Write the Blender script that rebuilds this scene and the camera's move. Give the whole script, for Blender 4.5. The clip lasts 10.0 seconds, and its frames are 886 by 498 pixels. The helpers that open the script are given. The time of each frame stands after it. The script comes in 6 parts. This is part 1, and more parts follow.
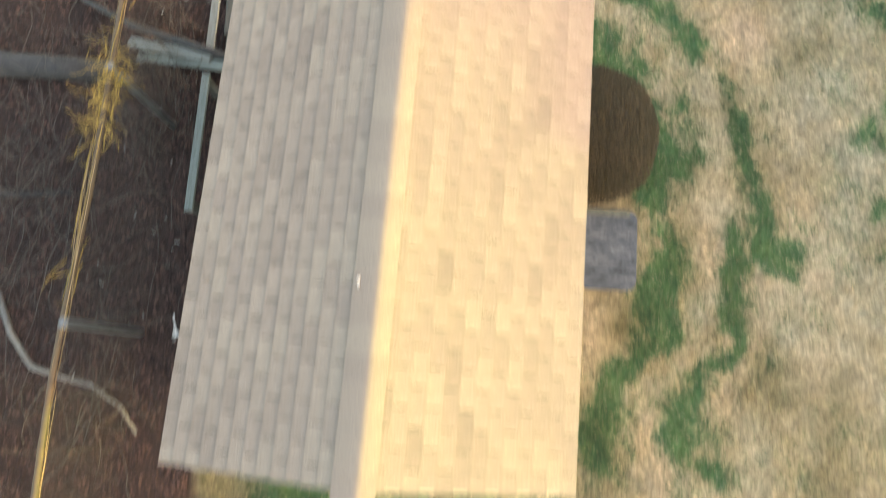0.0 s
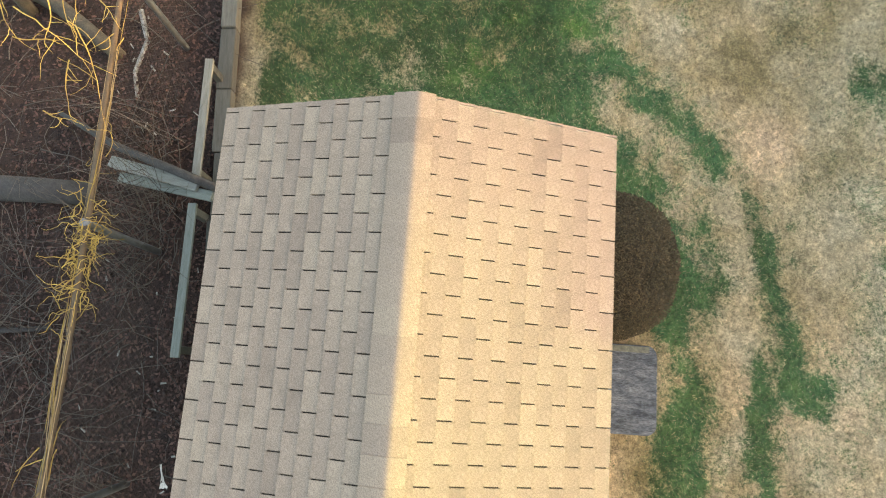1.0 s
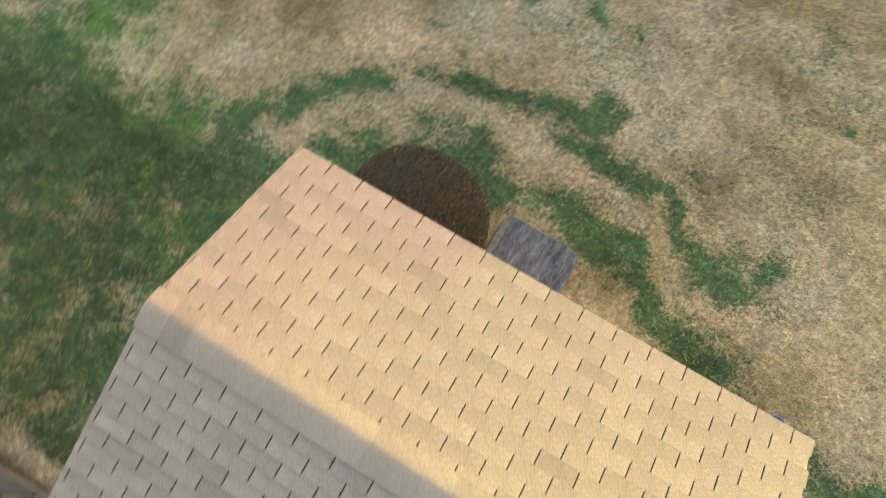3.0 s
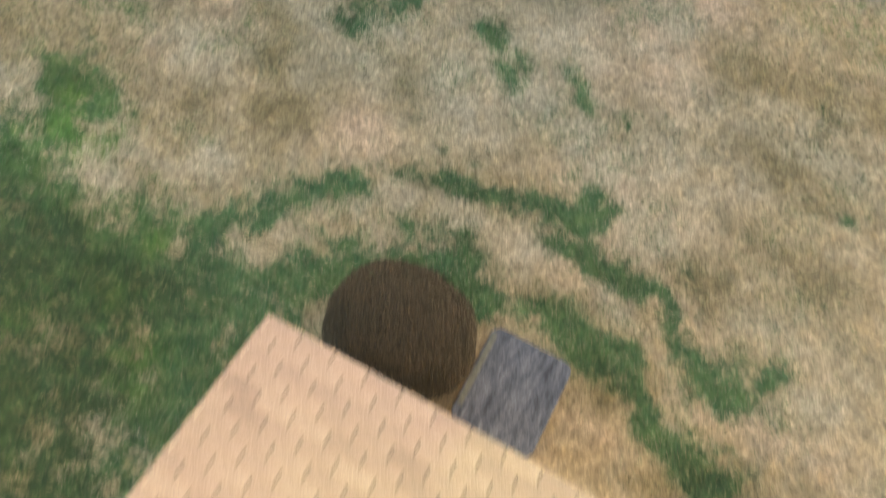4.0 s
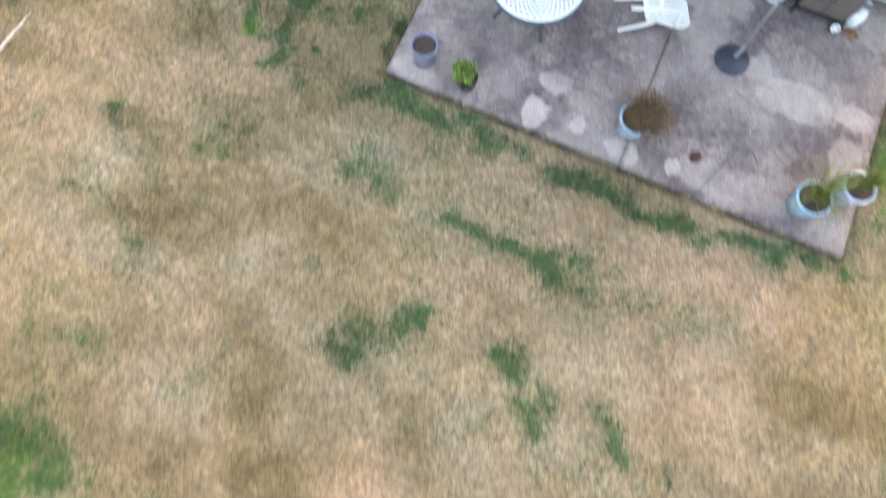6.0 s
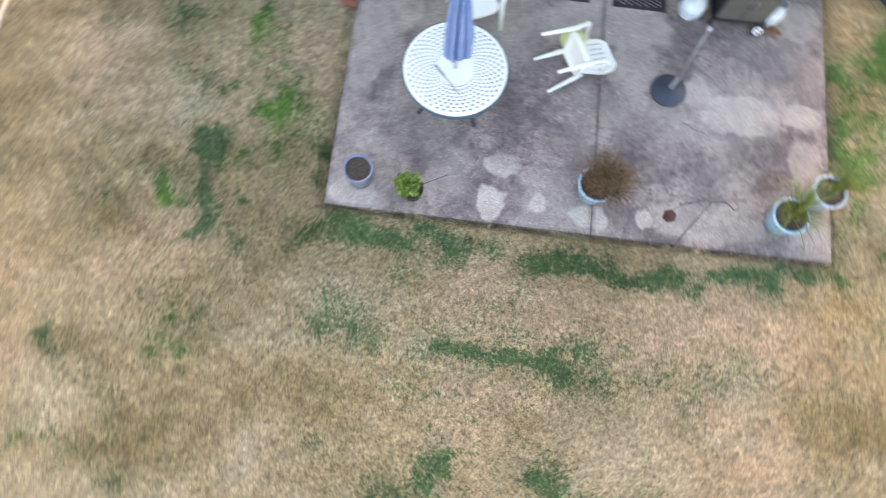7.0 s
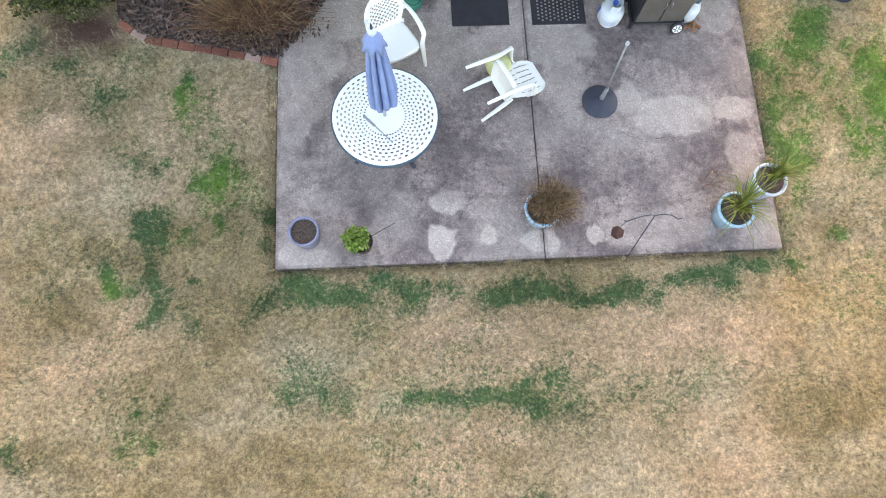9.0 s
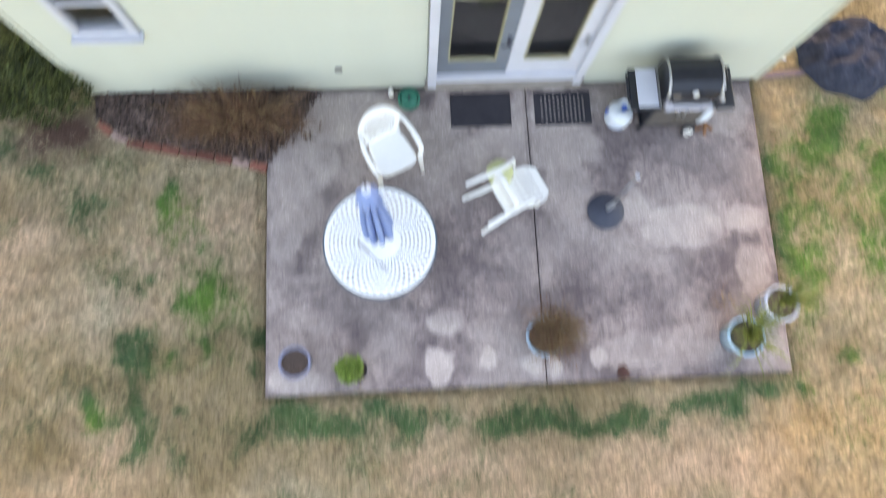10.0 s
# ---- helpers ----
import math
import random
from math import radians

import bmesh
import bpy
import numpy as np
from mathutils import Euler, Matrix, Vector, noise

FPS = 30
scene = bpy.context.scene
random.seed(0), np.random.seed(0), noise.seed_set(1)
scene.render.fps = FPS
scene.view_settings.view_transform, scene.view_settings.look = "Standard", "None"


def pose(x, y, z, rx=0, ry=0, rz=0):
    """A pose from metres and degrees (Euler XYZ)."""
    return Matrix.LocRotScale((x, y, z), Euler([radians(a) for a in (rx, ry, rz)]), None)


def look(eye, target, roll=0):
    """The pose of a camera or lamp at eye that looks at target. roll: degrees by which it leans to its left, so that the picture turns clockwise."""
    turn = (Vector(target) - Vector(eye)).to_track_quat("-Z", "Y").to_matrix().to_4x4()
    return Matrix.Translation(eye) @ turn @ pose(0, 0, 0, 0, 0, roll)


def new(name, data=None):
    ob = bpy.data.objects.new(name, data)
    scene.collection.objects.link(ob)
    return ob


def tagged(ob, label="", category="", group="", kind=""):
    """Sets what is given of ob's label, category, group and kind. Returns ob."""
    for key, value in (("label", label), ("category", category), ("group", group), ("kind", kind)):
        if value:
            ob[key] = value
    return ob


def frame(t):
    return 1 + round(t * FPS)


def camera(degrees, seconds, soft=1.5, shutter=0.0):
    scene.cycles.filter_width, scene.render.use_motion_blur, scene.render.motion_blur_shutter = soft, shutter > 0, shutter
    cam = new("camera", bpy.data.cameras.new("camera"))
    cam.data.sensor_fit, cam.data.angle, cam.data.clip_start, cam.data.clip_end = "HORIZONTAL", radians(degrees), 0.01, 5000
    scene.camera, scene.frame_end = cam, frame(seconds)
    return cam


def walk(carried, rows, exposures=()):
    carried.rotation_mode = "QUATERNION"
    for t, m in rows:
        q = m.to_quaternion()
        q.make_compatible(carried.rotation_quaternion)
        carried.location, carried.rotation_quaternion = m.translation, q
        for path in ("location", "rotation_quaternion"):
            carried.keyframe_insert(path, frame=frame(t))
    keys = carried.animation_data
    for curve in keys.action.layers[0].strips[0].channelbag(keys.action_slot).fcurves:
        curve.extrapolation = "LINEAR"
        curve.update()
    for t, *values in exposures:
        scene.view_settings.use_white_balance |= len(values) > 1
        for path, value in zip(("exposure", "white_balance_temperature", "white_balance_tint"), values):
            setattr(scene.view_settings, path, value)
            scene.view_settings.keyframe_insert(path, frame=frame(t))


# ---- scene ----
# ---- camera ----
cam = camera(71.76, 10.0, soft=1.0, shutter=0.85)
PATH = [
    (0.0, 6.214, -8.620, 7.600, 11.09, -0.37, 90.57),
    (0.5, 4.895, -8.591, 7.541, 10.71, -0.31, 90.76),
    (1.0, 4.497, -8.700, 7.414, 10.44, -0.37, 90.10),
    (1.3, 4.441, -8.792, 7.360, 9.77, -0.37, 89.37),
    (1.5, 4.504, -8.886, 7.311, 10.35, -0.92, 84.77),
    (2.0, 4.561, -8.919, 7.240, 10.89, -1.30, 64.97),
    (2.1, 4.681, -8.929, 7.287, 11.70, -1.28, 60.28),
    (2.2, 4.635, -8.880, 7.304, 11.45, -1.14, 54.02),
    (3.3, 4.613, -8.415, 7.271, 15.50, -0.35, 24.71),
    (3.5, 4.513, -8.204, 7.268, 15.35, -0.40, 24.55),
    (4.0, 4.129, -7.326, 7.267, 14.55, -0.37, 24.44),
    (4.5, 3.400, -5.958, 7.352, 14.45, -0.99, 23.94),
    (5.0, 2.998, -5.143, 7.303, 14.68, -1.01, 23.70),
    (5.5, 2.755, -4.773, 7.189, 14.18, -1.25, 23.59),
    (6.0, 2.131, -3.507, 7.220, 13.47, -1.46, 23.46),
    (6.2, 1.912, -2.977, 7.263, 12.97, -1.34, 23.45),
    (7.3, 1.403, -2.041, 7.022, 13.63, -1.92, 0.27),
    (7.5, 1.419, -2.078, 7.019, 13.69, -1.86, -1.39),
    (8.0, 1.481, -1.909, 7.052, 13.23, -1.94, -2.90),
    (8.5, 1.619, -1.682, 7.122, 13.74, -1.72, -2.94),
    (9.0, 1.685, -1.504, 7.183, 13.29, -1.72, -2.83),
    (9.5, 1.716, -1.139, 7.214, 12.67, -1.86, -2.82),
    (9.6, 1.835, -0.925, 7.267, 12.19, -1.11, -2.75),
    (9.8, 1.820, -0.432, 7.252, 11.59, -1.47, -2.55),
    (10.0, 1.733, 0.250, 7.220, 10.91, -2.24, -2.65),
]
walk(cam, [(r[0], pose(*r[1:])) for r in PATH], exposures=((0.0, 3.28, 7900, 10), (1.0, 3.14, 7900, 9), (2.0, 3.12, 7900, 9), (3.3, 2.82, 7800, 9), (4.0, 2.97, 7700, 13), (4.5, 3.21, 7500, 18), (5.5, 3.33, 7600, 20), (7.5, 3.30, 7900, 20), (9.0, 3.34, 8100, 20), (10.0, 3.34, 8050, 23)))

# ---- light ----
SUN_EL, SUN_AZ = 8.5, 8.0          # degrees above the horizon; degrees from +y towards +x
world = bpy.data.worlds.new("sky")
scene.world = world
world.use_nodes = True
wn = world.node_tree.nodes
sky = wn.new("ShaderNodeTexSky")
sky.sky_type, sky.sun_disc = "NISHITA", False
sky.sun_elevation, sky.sun_rotation = radians(SUN_EL), radians(SUN_AZ)
sky.air_density, sky.dust_density, sky.ozone_density = 1.0, 3.0, 1.0
world.node_tree.links.new(sky.outputs[0], wn["Background"].inputs[0])
wn["Background"].inputs[1].default_value = 0.15
lamp = bpy.data.lights.new("sun", "SUN")
lamp.energy, lamp.angle, lamp.color = 0.72, radians(1.3), (0.46, 0.93, 0.0)
sun = new("sun", lamp)
SUN_DIR = Vector((math.sin(radians(SUN_AZ)) * math.cos(radians(SUN_EL)), math.cos(radians(SUN_AZ)) * math.cos(radians(SUN_EL)), math.sin(radians(SUN_EL))))
sun.matrix_world = look(SUN_DIR * 60, (0, 0, 0))

# ---- helpers ----
rng = np.random.default_rng(7)
rnd = random.Random(11)


class Build:
    """Collects vertices and faces of one mesh."""

    def __init__(self):
        self.v, self.f = [], []

    def add(self, verts, faces, m=None):
        n = len(self.v)
        self.v += [tuple(m @ Vector(p)) if m else tuple(p) for p in verts]
        self.f += [tuple(n + i for i in face) for face in faces]
        return self

    def box(self, c, s, m=None, bevel=0.0):
        x, y, z = (k / 2 for k in s)
        b = min(bevel, x * .9, y * .9, z * .9)
        if b <= 0:
            v = [(c[0] + i * x, c[1] + j * y, c[2] + k * z) for i in (-1, 1) for j in (-1, 1) for k in (-1, 1)]
            f = [(0, 1, 3, 2), (4, 6, 7, 5), (0, 4, 5, 1), (2, 3, 7, 6), (0, 2, 6, 4), (1, 5, 7, 3)]
            return self.add(v, f, m)
        bm = bmesh.new()
        bmesh.ops.create_cube(bm, size=1)
        bm.transform(Matrix.Translation(c) @ Matrix.Diagonal((*s, 1)))
        bmesh.ops.bevel(bm, geom=bm.edges[:], offset=b, segments=2, affect="EDGES", profile=0.5)
        return self.bm(bm, m)

    def bm(self, bm, m=None):
        bm.verts.index_update()
        self.add([p.co[:] for p in bm.verts], [[q.index for q in face.verts] for face in bm.faces], m)
        bm.free()
        return self

    def lathe(self, profile, n=24, m=None, wave=None):
        v, f = [], []
        for r, z in profile:
            for i in range(n):
                a = 2 * math.pi * i / n
                k = wave(a, z) if wave else 1
                v.append((r * k * math.cos(a), r * k * math.sin(a), z))
        for j in range(len(profile) - 1):
            for i in range(n):
                f.append((j * n + i, j * n + (i + 1) % n, (j + 1) * n + (i + 1) % n, (j + 1) * n + i))
        if profile[0] == profile[-1]:
            return self.add(v, f, m)
        if profile[0][0] > 0:
            f.append(tuple(range(n))[::-1])
        if profile[-1][0] > 0:
            f.append(tuple((len(profile) - 1) * n + i for i in range(n)))
        return self.add(v, f, m)

    def tube(self, path, radius, n=6, m=None):
        path = [Vector(p) for p in path]
        rs = radius if isinstance(radius, (list, tuple)) else [radius] * len(path)
        v, f = [], []
        for i, p in enumerate(path):
            d = (path[min(i + 1, len(path) - 1)] - path[max(i - 1, 0)]).normalized()
            a = d.cross(Vector((0.31, 0.17, 0.93))).normalized()
            b = d.cross(a)
            for k in range(n):
                t = 2 * math.pi * k / n
                v.append(p + (a * math.cos(t) + b * math.sin(t)) * rs[i])
        for i in range(len(path) - 1):
            for k in range(n):
                f.append((i * n + k, i * n + (k + 1) % n, (i + 1) * n + (k + 1) % n, (i + 1) * n + k))
        f += [tuple(range(n))[::-1], tuple((len(path) - 1) * n + k for k in range(n))]
        return self.add(v, f, m)

    def mesh(self, name, material, smooth=False):
        me = bpy.data.meshes.new(name)
        me.from_pydata(self.v, [], self.f)
        bm = bmesh.new()
        bm.from_mesh(me)
        bmesh.ops.recalc_face_normals(bm, faces=bm.faces[:])
        bm.to_mesh(me)
        bm.free()
        me.materials.append(material)
        if smooth:
            me.polygons.foreach_set("use_smooth", [True] * len(me.polygons))
        return me


def thing(name, x, y, z, label, category, group="", kind="", rz=0):
    ob = new(name)
    ob.empty_display_size = 0.1
    ob.matrix_world = pose(x, y, z, 0, 0, rz)
    return tagged(ob, label, category, group, kind)


def part(name, b, material, parent, label="", smooth=False):
    ob = new(name, b if isinstance(b, bpy.types.Mesh) else b.mesh(name, material, smooth))
    ob.parent = parent
    return tagged(ob, label)


def solo(name, b, material, label, category, kind="", smooth=False, at=None):
    ob = new(name, b if isinstance(b, bpy.types.Mesh) else b.mesh(name, material, smooth))
    if at:
        ob.matrix_world = at
    return tagged(ob, label, category, kind=kind)


def lattice_noise(x, y, size, seed):
    """Smooth noise from 0 to 1 over arrays of places; size in metres."""
    g = np.random.default_rng(seed).random((256, 256))
    u, w = np.asarray(x) / size + 1000.3, np.asarray(y) / size + 1000.7
    i, j = np.floor(u).astype(int), np.floor(w).astype(int)
    a, b = u - i, w - j
    a, b = a * a * (3 - 2 * a), b * b * (3 - 2 * b)
    q = lambda p, r: g[p % 256, r % 256]
    return (q(i, j) * (1 - a) + q(i + 1, j) * a) * (1 - b) + (q(i, j + 1) * (1 - a) + q(i + 1, j + 1) * a) * b


def fbm(x, y, size, seed, octaves=4):
    out, amp, tot = 0, 1.0, 0
    for k in range(octaves):
        out = out + amp * lattice_noise(x, y, size / 2 ** k, seed + k)
        tot, amp = tot + amp, amp * 0.55
    return out / tot


# ---- materials ----
def nodes(name):
    m = bpy.data.materials.new(name)
    m.use_nodes = True
    t = m.node_tree
    return m, t, t.nodes["Principled BSDF"]


def noise_node(t, scale, detail=4, rough=0.6, coord="Object", stretch=None):
    tc = t.nodes.new("ShaderNodeTexCoord")
    n = t.nodes.new("ShaderNodeTexNoise")
    n.inputs["Scale"].default_value, n.inputs["Detail"].default_value, n.inputs["Roughness"].default_value = scale, detail, rough
    out = tc.outputs[coord]
    if stretch:
        mp = t.nodes.new("ShaderNodeMapping")
        mp.inputs["Scale"].default_value = stretch
        t.links.new(out, mp.inputs["Vector"])
        out = mp.outputs[0]
    t.links.new(out, n.inputs["Vector"])
    return n.outputs["Fac"]


def spread(t, value, lo, hi):
    r = t.nodes.new("ShaderNodeMapRange")
    r.inputs["From Min"].default_value, r.inputs["From Max"].default_value = lo, hi
    t.links.new(value, r.inputs["Value"])
    return r.outputs[0]


def mix(t, fac, a, b):
    m = t.nodes.new("ShaderNodeMix")
    m.data_type = "RGBA"
    for sock, val in ((m.inputs["Factor"], fac), (m.inputs["A"], a), (m.inputs["B"], b)):
        if isinstance(val, (int, float)):
            sock.default_value = val
        elif isinstance(val, tuple):
            sock.default_value = (*val, 1)
        else:
            t.links.new(val, sock)
    return m.outputs["Result"]


def vary(t, color, value, lo, hi):
    """Scales a colour's brightness between lo and hi by a value from 0 to 1."""
    r = t.nodes.new("ShaderNodeMapRange")
    r.inputs["To Min"].default_value, r.inputs["To Max"].default_value = lo, hi
    t.links.new(value, r.inputs["Value"])
    h = t.nodes.new("ShaderNodeHueSaturation")
    t.links.new(r.outputs[0], h.inputs["Value"])
    t.links.new(color, h.inputs["Color"])
    return h.outputs[0]


def bumped(t, bsdf, value, strength, distance):
    b = t.nodes.new("ShaderNodeBump")
    b.inputs["Strength"].default_value, b.inputs["Distance"].default_value = strength, distance
    t.links.new(value, b.inputs["Height"])
    t.links.new(b.outputs[0], bsdf.inputs["Normal"])


def surface(name, c1, c2, scale=6.0, fine=90.0, rough=0.8, metal=0.0, bump=0.25, dist=0.004, grain=0.2, each=0.0, island=0.0, stretch=None, coat=0.0):
    """A two-scale procedural surface: broad stains between c1 and c2, and fine grain."""
    m, t, bsdf = nodes(name)
    broad = spread(t, noise_node(t, scale, 5, 0.62, stretch=stretch), 0.3, 0.7)
    small = noise_node(t, fine, 3, 0.7, stretch=stretch)
    c = mix(t, broad, c1, c2)
    c = vary(t, c, spread(t, small, 0.25, 0.75), 1 - grain, 1 + grain)
    if each:
        info = t.nodes.new("ShaderNodeObjectInfo")
        c = vary(t, c, info.outputs["Random"], 1 - each, 1 + each)
    if island:
        geo = t.nodes.new("ShaderNodeNewGeometry")
        c = vary(t, c, geo.outputs["Random Per Island"], 1 - island, 1 + island)
    t.links.new(c, bsdf.inputs["Base Color"])
    bsdf.inputs["Roughness"].default_value, bsdf.inputs["Metallic"].default_value = rough, metal
    bsdf.inputs["Coat Weight"].default_value = coat
    if bump:
        bumped(t, bsdf, small, bump, dist)
    return m


white_plastic = surface("white_plastic", (0.90, 0.90, 0.88), (0.86, 0.86, 0.84), 7, 60, 0.38, bump=0.05, grain=0.03)
table_white = surface("table_white", (0.85, 0.87, 0.88), (0.78, 0.81, 0.83), 6, 50, 0.42, bump=0.06, grain=0.04)
dark_metal = surface("dark_metal", (0.028, 0.034, 0.055), (0.045, 0.052, 0.078), 9, 120, 0.5, bump=0.1)
wire_rust = surface("wire_rust", (0.11, 0.075, 0.055), (0.07, 0.048, 0.036), 9, 70, 0.9, bump=0.0)
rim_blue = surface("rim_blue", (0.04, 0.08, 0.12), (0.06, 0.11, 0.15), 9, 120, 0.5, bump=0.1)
under_shade = surface("under_shade", (0.10, 0.14, 0.20), (0.14, 0.18, 0.25), 9, 120, 0.5, bump=0.1)
black_paint = surface("black_paint", (0.010, 0.012, 0.018), (0.020, 0.022, 0.030), 6, 90, 0.32, bump=0.08)
steel = surface("steel", (0.55, 0.56, 0.58), (0.42, 0.43, 0.45), 8, 150, 0.33, metal=0.9, bump=0.05, grain=0.06)
cabinet_grey = surface("cabinet_grey", (0.20, 0.18, 0.165), (0.15, 0.135, 0.125), 5, 120, 0.45, metal=0.5, bump=0.05, grain=0.07)
galvanised = surface("galvanised", (0.24, 0.25, 0.28), (0.15, 0.15, 0.16), 9, 70, 0.6, metal=0.3, bump=0.2)
pole_grey = surface("pole_grey", (0.33, 0.34, 0.37), (0.25, 0.26, 0.29), 9, 70, 0.5, metal=0.3, bump=0.1)
canopy_blue = surface("canopy_blue", (0.22, 0.31, 0.55), (0.15, 0.22, 0.44), 5, 160, 0.85, bump=0.3, dist=0.003, grain=0.08)
canopy_pale = surface("canopy_pale", (0.55, 0.60, 0.70), (0.40, 0.47, 0.62), 5, 160, 0.85, bump=0.3, dist=0.003, grain=0.08)
rubber = surface("rubber", (0.022, 0.020, 0.028), (0.036, 0.033, 0.042), 7, 180, 0.8, bump=0.5, dist=0.003, grain=0.25)
pot_purple = surface("pot_purple", (0.13, 0.145, 0.24), (0.22, 0.24, 0.36), 9, 50, 0.35, bump=0.1, grain=0.12, coat=0.3)
pot_blue = surface("pot_blue", (0.16, 0.38, 0.58), (0.46, 0.62, 0.74), 9, 40, 0.3, bump=0.1, grain=0.1, coat=0.4)
pot_pale = surface("pot_pale", (0.42, 0.50, 0.68), (0.58, 0.64, 0.76), 9, 40, 0.3, bump=0.1, grain=0.1, coat=0.4)
pot_black = surface("pot_black", (0.014, 0.014, 0.015), (0.03, 0.03, 0.03), 8, 90, 0.6)
soil = surface("soil", (0.026, 0.017, 0.014), (0.15, 0.105, 0.085), 55, 130, 0.95, bump=1.0, dist=0.015, grain=0.8)
rust = surface("rust", (0.078, 0.030, 0.024), (0.045, 0.018, 0.016), 20, 120, 0.8, bump=0.4, grain=0.3)
hose_green = surface("hose_green", (0.01, 0.16, 0.11), (0.015, 0.22, 0.15), 9, 70, 0.45, bump=0.1)
siding = surface("siding", (0.525, 0.550, 0.470), (0.48, 0.505, 0.435), 1.2, 40, 0.6, bump=0.12, dist=0.002, grain=0.04, stretch=(1, 1, 6))
panel_grey = surface("panel_grey", (0.40, 0.40, 0.45), (0.33, 0.33, 0.38), 6, 60, 0.45, bump=0.05, grain=0.06)
trim_white = surface("trim_white", (0.55, 0.565, 0.63), (0.50, 0.515, 0.58), 4, 60, 0.5, bump=0.06, grain=0.04)
door_grey = surface("door_grey", (0.17, 0.195, 0.235), (0.14, 0.16, 0.195), 4, 60, 0.5, bump=0.06, grain=0.05)
bead_yellow = surface("bead_yellow", (0.40, 0.37, 0.24), (0.33, 0.30, 0.19), 8, 60, 0.6)
concrete_base = surface("concrete_base", (0.30, 0.28, 0.26), (0.20, 0.185, 0.175), 5, 90, 0.9, bump=0.4)
threshold_tan = surface("threshold_tan", (0.32, 0.285, 0.265), (0.22, 0.195, 0.18), 5, 90, 0.9, bump=0.4)
roof_grey = surface("roof_grey", (0.16, 0.15, 0.14), (0.22, 0.20, 0.18), 3, 120, 0.95, bump=0.5)
interior = surface("interior", (0.42, 0.38, 0.37), (0.34, 0.31, 0.30), 3, 40, 0.9)
brick_red = surface("brick_red", (0.27, 0.095, 0.065), (0.19, 0.068, 0.05), 12, 120, 0.9, bump=0.5, grain=0.22, each=0.3)
brick_pale = surface("brick_pale", (0.42, 0.29, 0.26), (0.30, 0.18, 0.15), 14, 120, 0.9, bump=0.5, grain=0.25)
tarp_dark = surface("tarp_dark", (0.022, 0.026, 0.042), (0.056, 0.062, 0.088), 7, 40, 0.8, bump=0.3, dist=0.01, grain=0.3)
tarp_dark.node_tree.nodes["Principled BSDF"].inputs["Specular IOR Level"].default_value = 0.12
old_wood = surface("old_wood", (0.235, 0.225, 0.20), (0.15, 0.142, 0.122), 5, 60, 0.85, bump=0.5, grain=0.25, each=0.15, stretch=(1, 8, 8))
green_wood = surface("green_wood", (0.21, 0.215, 0.19), (0.135, 0.142, 0.122), 5, 60, 0.85, bump=0.5, grain=0.22, stretch=(1, 8, 8))
sleeper_wood = surface("sleeper_wood", (0.100, 0.094, 0.082), (0.062, 0.058, 0.051), 5, 50, 0.9, bump=0.6, grain=0.3, each=0.25, stretch=(1, 8, 8))
stick_brown = surface("stick_brown", (0.34, 0.16, 0.08), (0.22, 0.10, 0.05), 8, 60, 0.9, bump=0.5, each=0.2)
plank_brown = surface("plank_brown", (0.15, 0.105, 0.115), (0.21, 0.15, 0.16), 8, 60, 0.9, bump=0.5, stretch=(1, 8, 8))
bark = surface("bark", (0.100, 0.078, 0.052), (0.058, 0.045, 0.034), 9, 50, 0.9, bump=0.7, dist=0.01, grain=0.3)
bark_grey = surface("bark_grey", (0.066, 0.058, 0.056), (0.036, 0.033, 0.033), 8, 50, 0.9, bump=0.7, dist=0.01, grain=0.3)
bark_birch = surface("bark_birch", (0.34, 0.315, 0.285), (0.10, 0.082, 0.070), 16, 70, 0.9, bump=0.6, grain=0.3)
twig_pale = surface("twig_pale", (0.24, 0.215, 0.19), (0.15, 0.13, 0.115), 12, 60, 0.9, bump=0.5, grain=0.25)
# rail brown with the sun's orange put into the colour
rail_sunlit_brown = surface("rail_sunlit_brown", (0.170, 0.105, 0.056), (0.085, 0.060, 0.044), 9, 60, 0.75, metal=0.2, bump=0.3)
twig = surface("twig", (0.50, 0.32, 0.07), (0.28, 0.165, 0.055), 6, 60, 0.8, bump=0.2, island=0.35)
twig_grey = surface("twig_grey", (0.115, 0.090, 0.076), (0.064, 0.050, 0.042), 6, 60, 0.85, bump=0.2, island=0.4)
stem_brown = surface("stem_brown", (0.19, 0.098, 0.058), (0.115, 0.058, 0.038), 5, 60, 0.9, bump=0.2, island=0.5)
stem_tan = surface("stem_tan", (0.32, 0.215, 0.115), (0.22, 0.14, 0.07), 5, 60, 0.9, bump=0.2, island=0.4)
# near-black green: shade deep in the shrub, put into the colour
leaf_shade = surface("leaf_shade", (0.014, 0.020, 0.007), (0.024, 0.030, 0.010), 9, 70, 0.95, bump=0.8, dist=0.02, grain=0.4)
# darkened copy of the hedge leaf brown, for shade between leaves
hedge_shade = surface("hedge_shade", (0.035, 0.026, 0.016), (0.05, 0.038, 0.022), 9, 70, 0.95, bump=0.8, dist=0.02, grain=0.4)
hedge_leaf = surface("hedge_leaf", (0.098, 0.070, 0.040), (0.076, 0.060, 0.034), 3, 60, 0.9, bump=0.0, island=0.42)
dry_leaf = surface("dry_leaf", (0.135, 0.075, 0.045), (0.09, 0.056, 0.038), 8, 60, 0.9, bump=0.0, island=0.5)
dry_tip = surface("dry_tip", (0.175, 0.125, 0.062), (0.12, 0.082, 0.045), 8, 60, 0.9, bump=0.0, island=0.5)
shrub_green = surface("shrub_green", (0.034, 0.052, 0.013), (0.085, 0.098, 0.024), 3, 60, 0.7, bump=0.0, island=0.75)
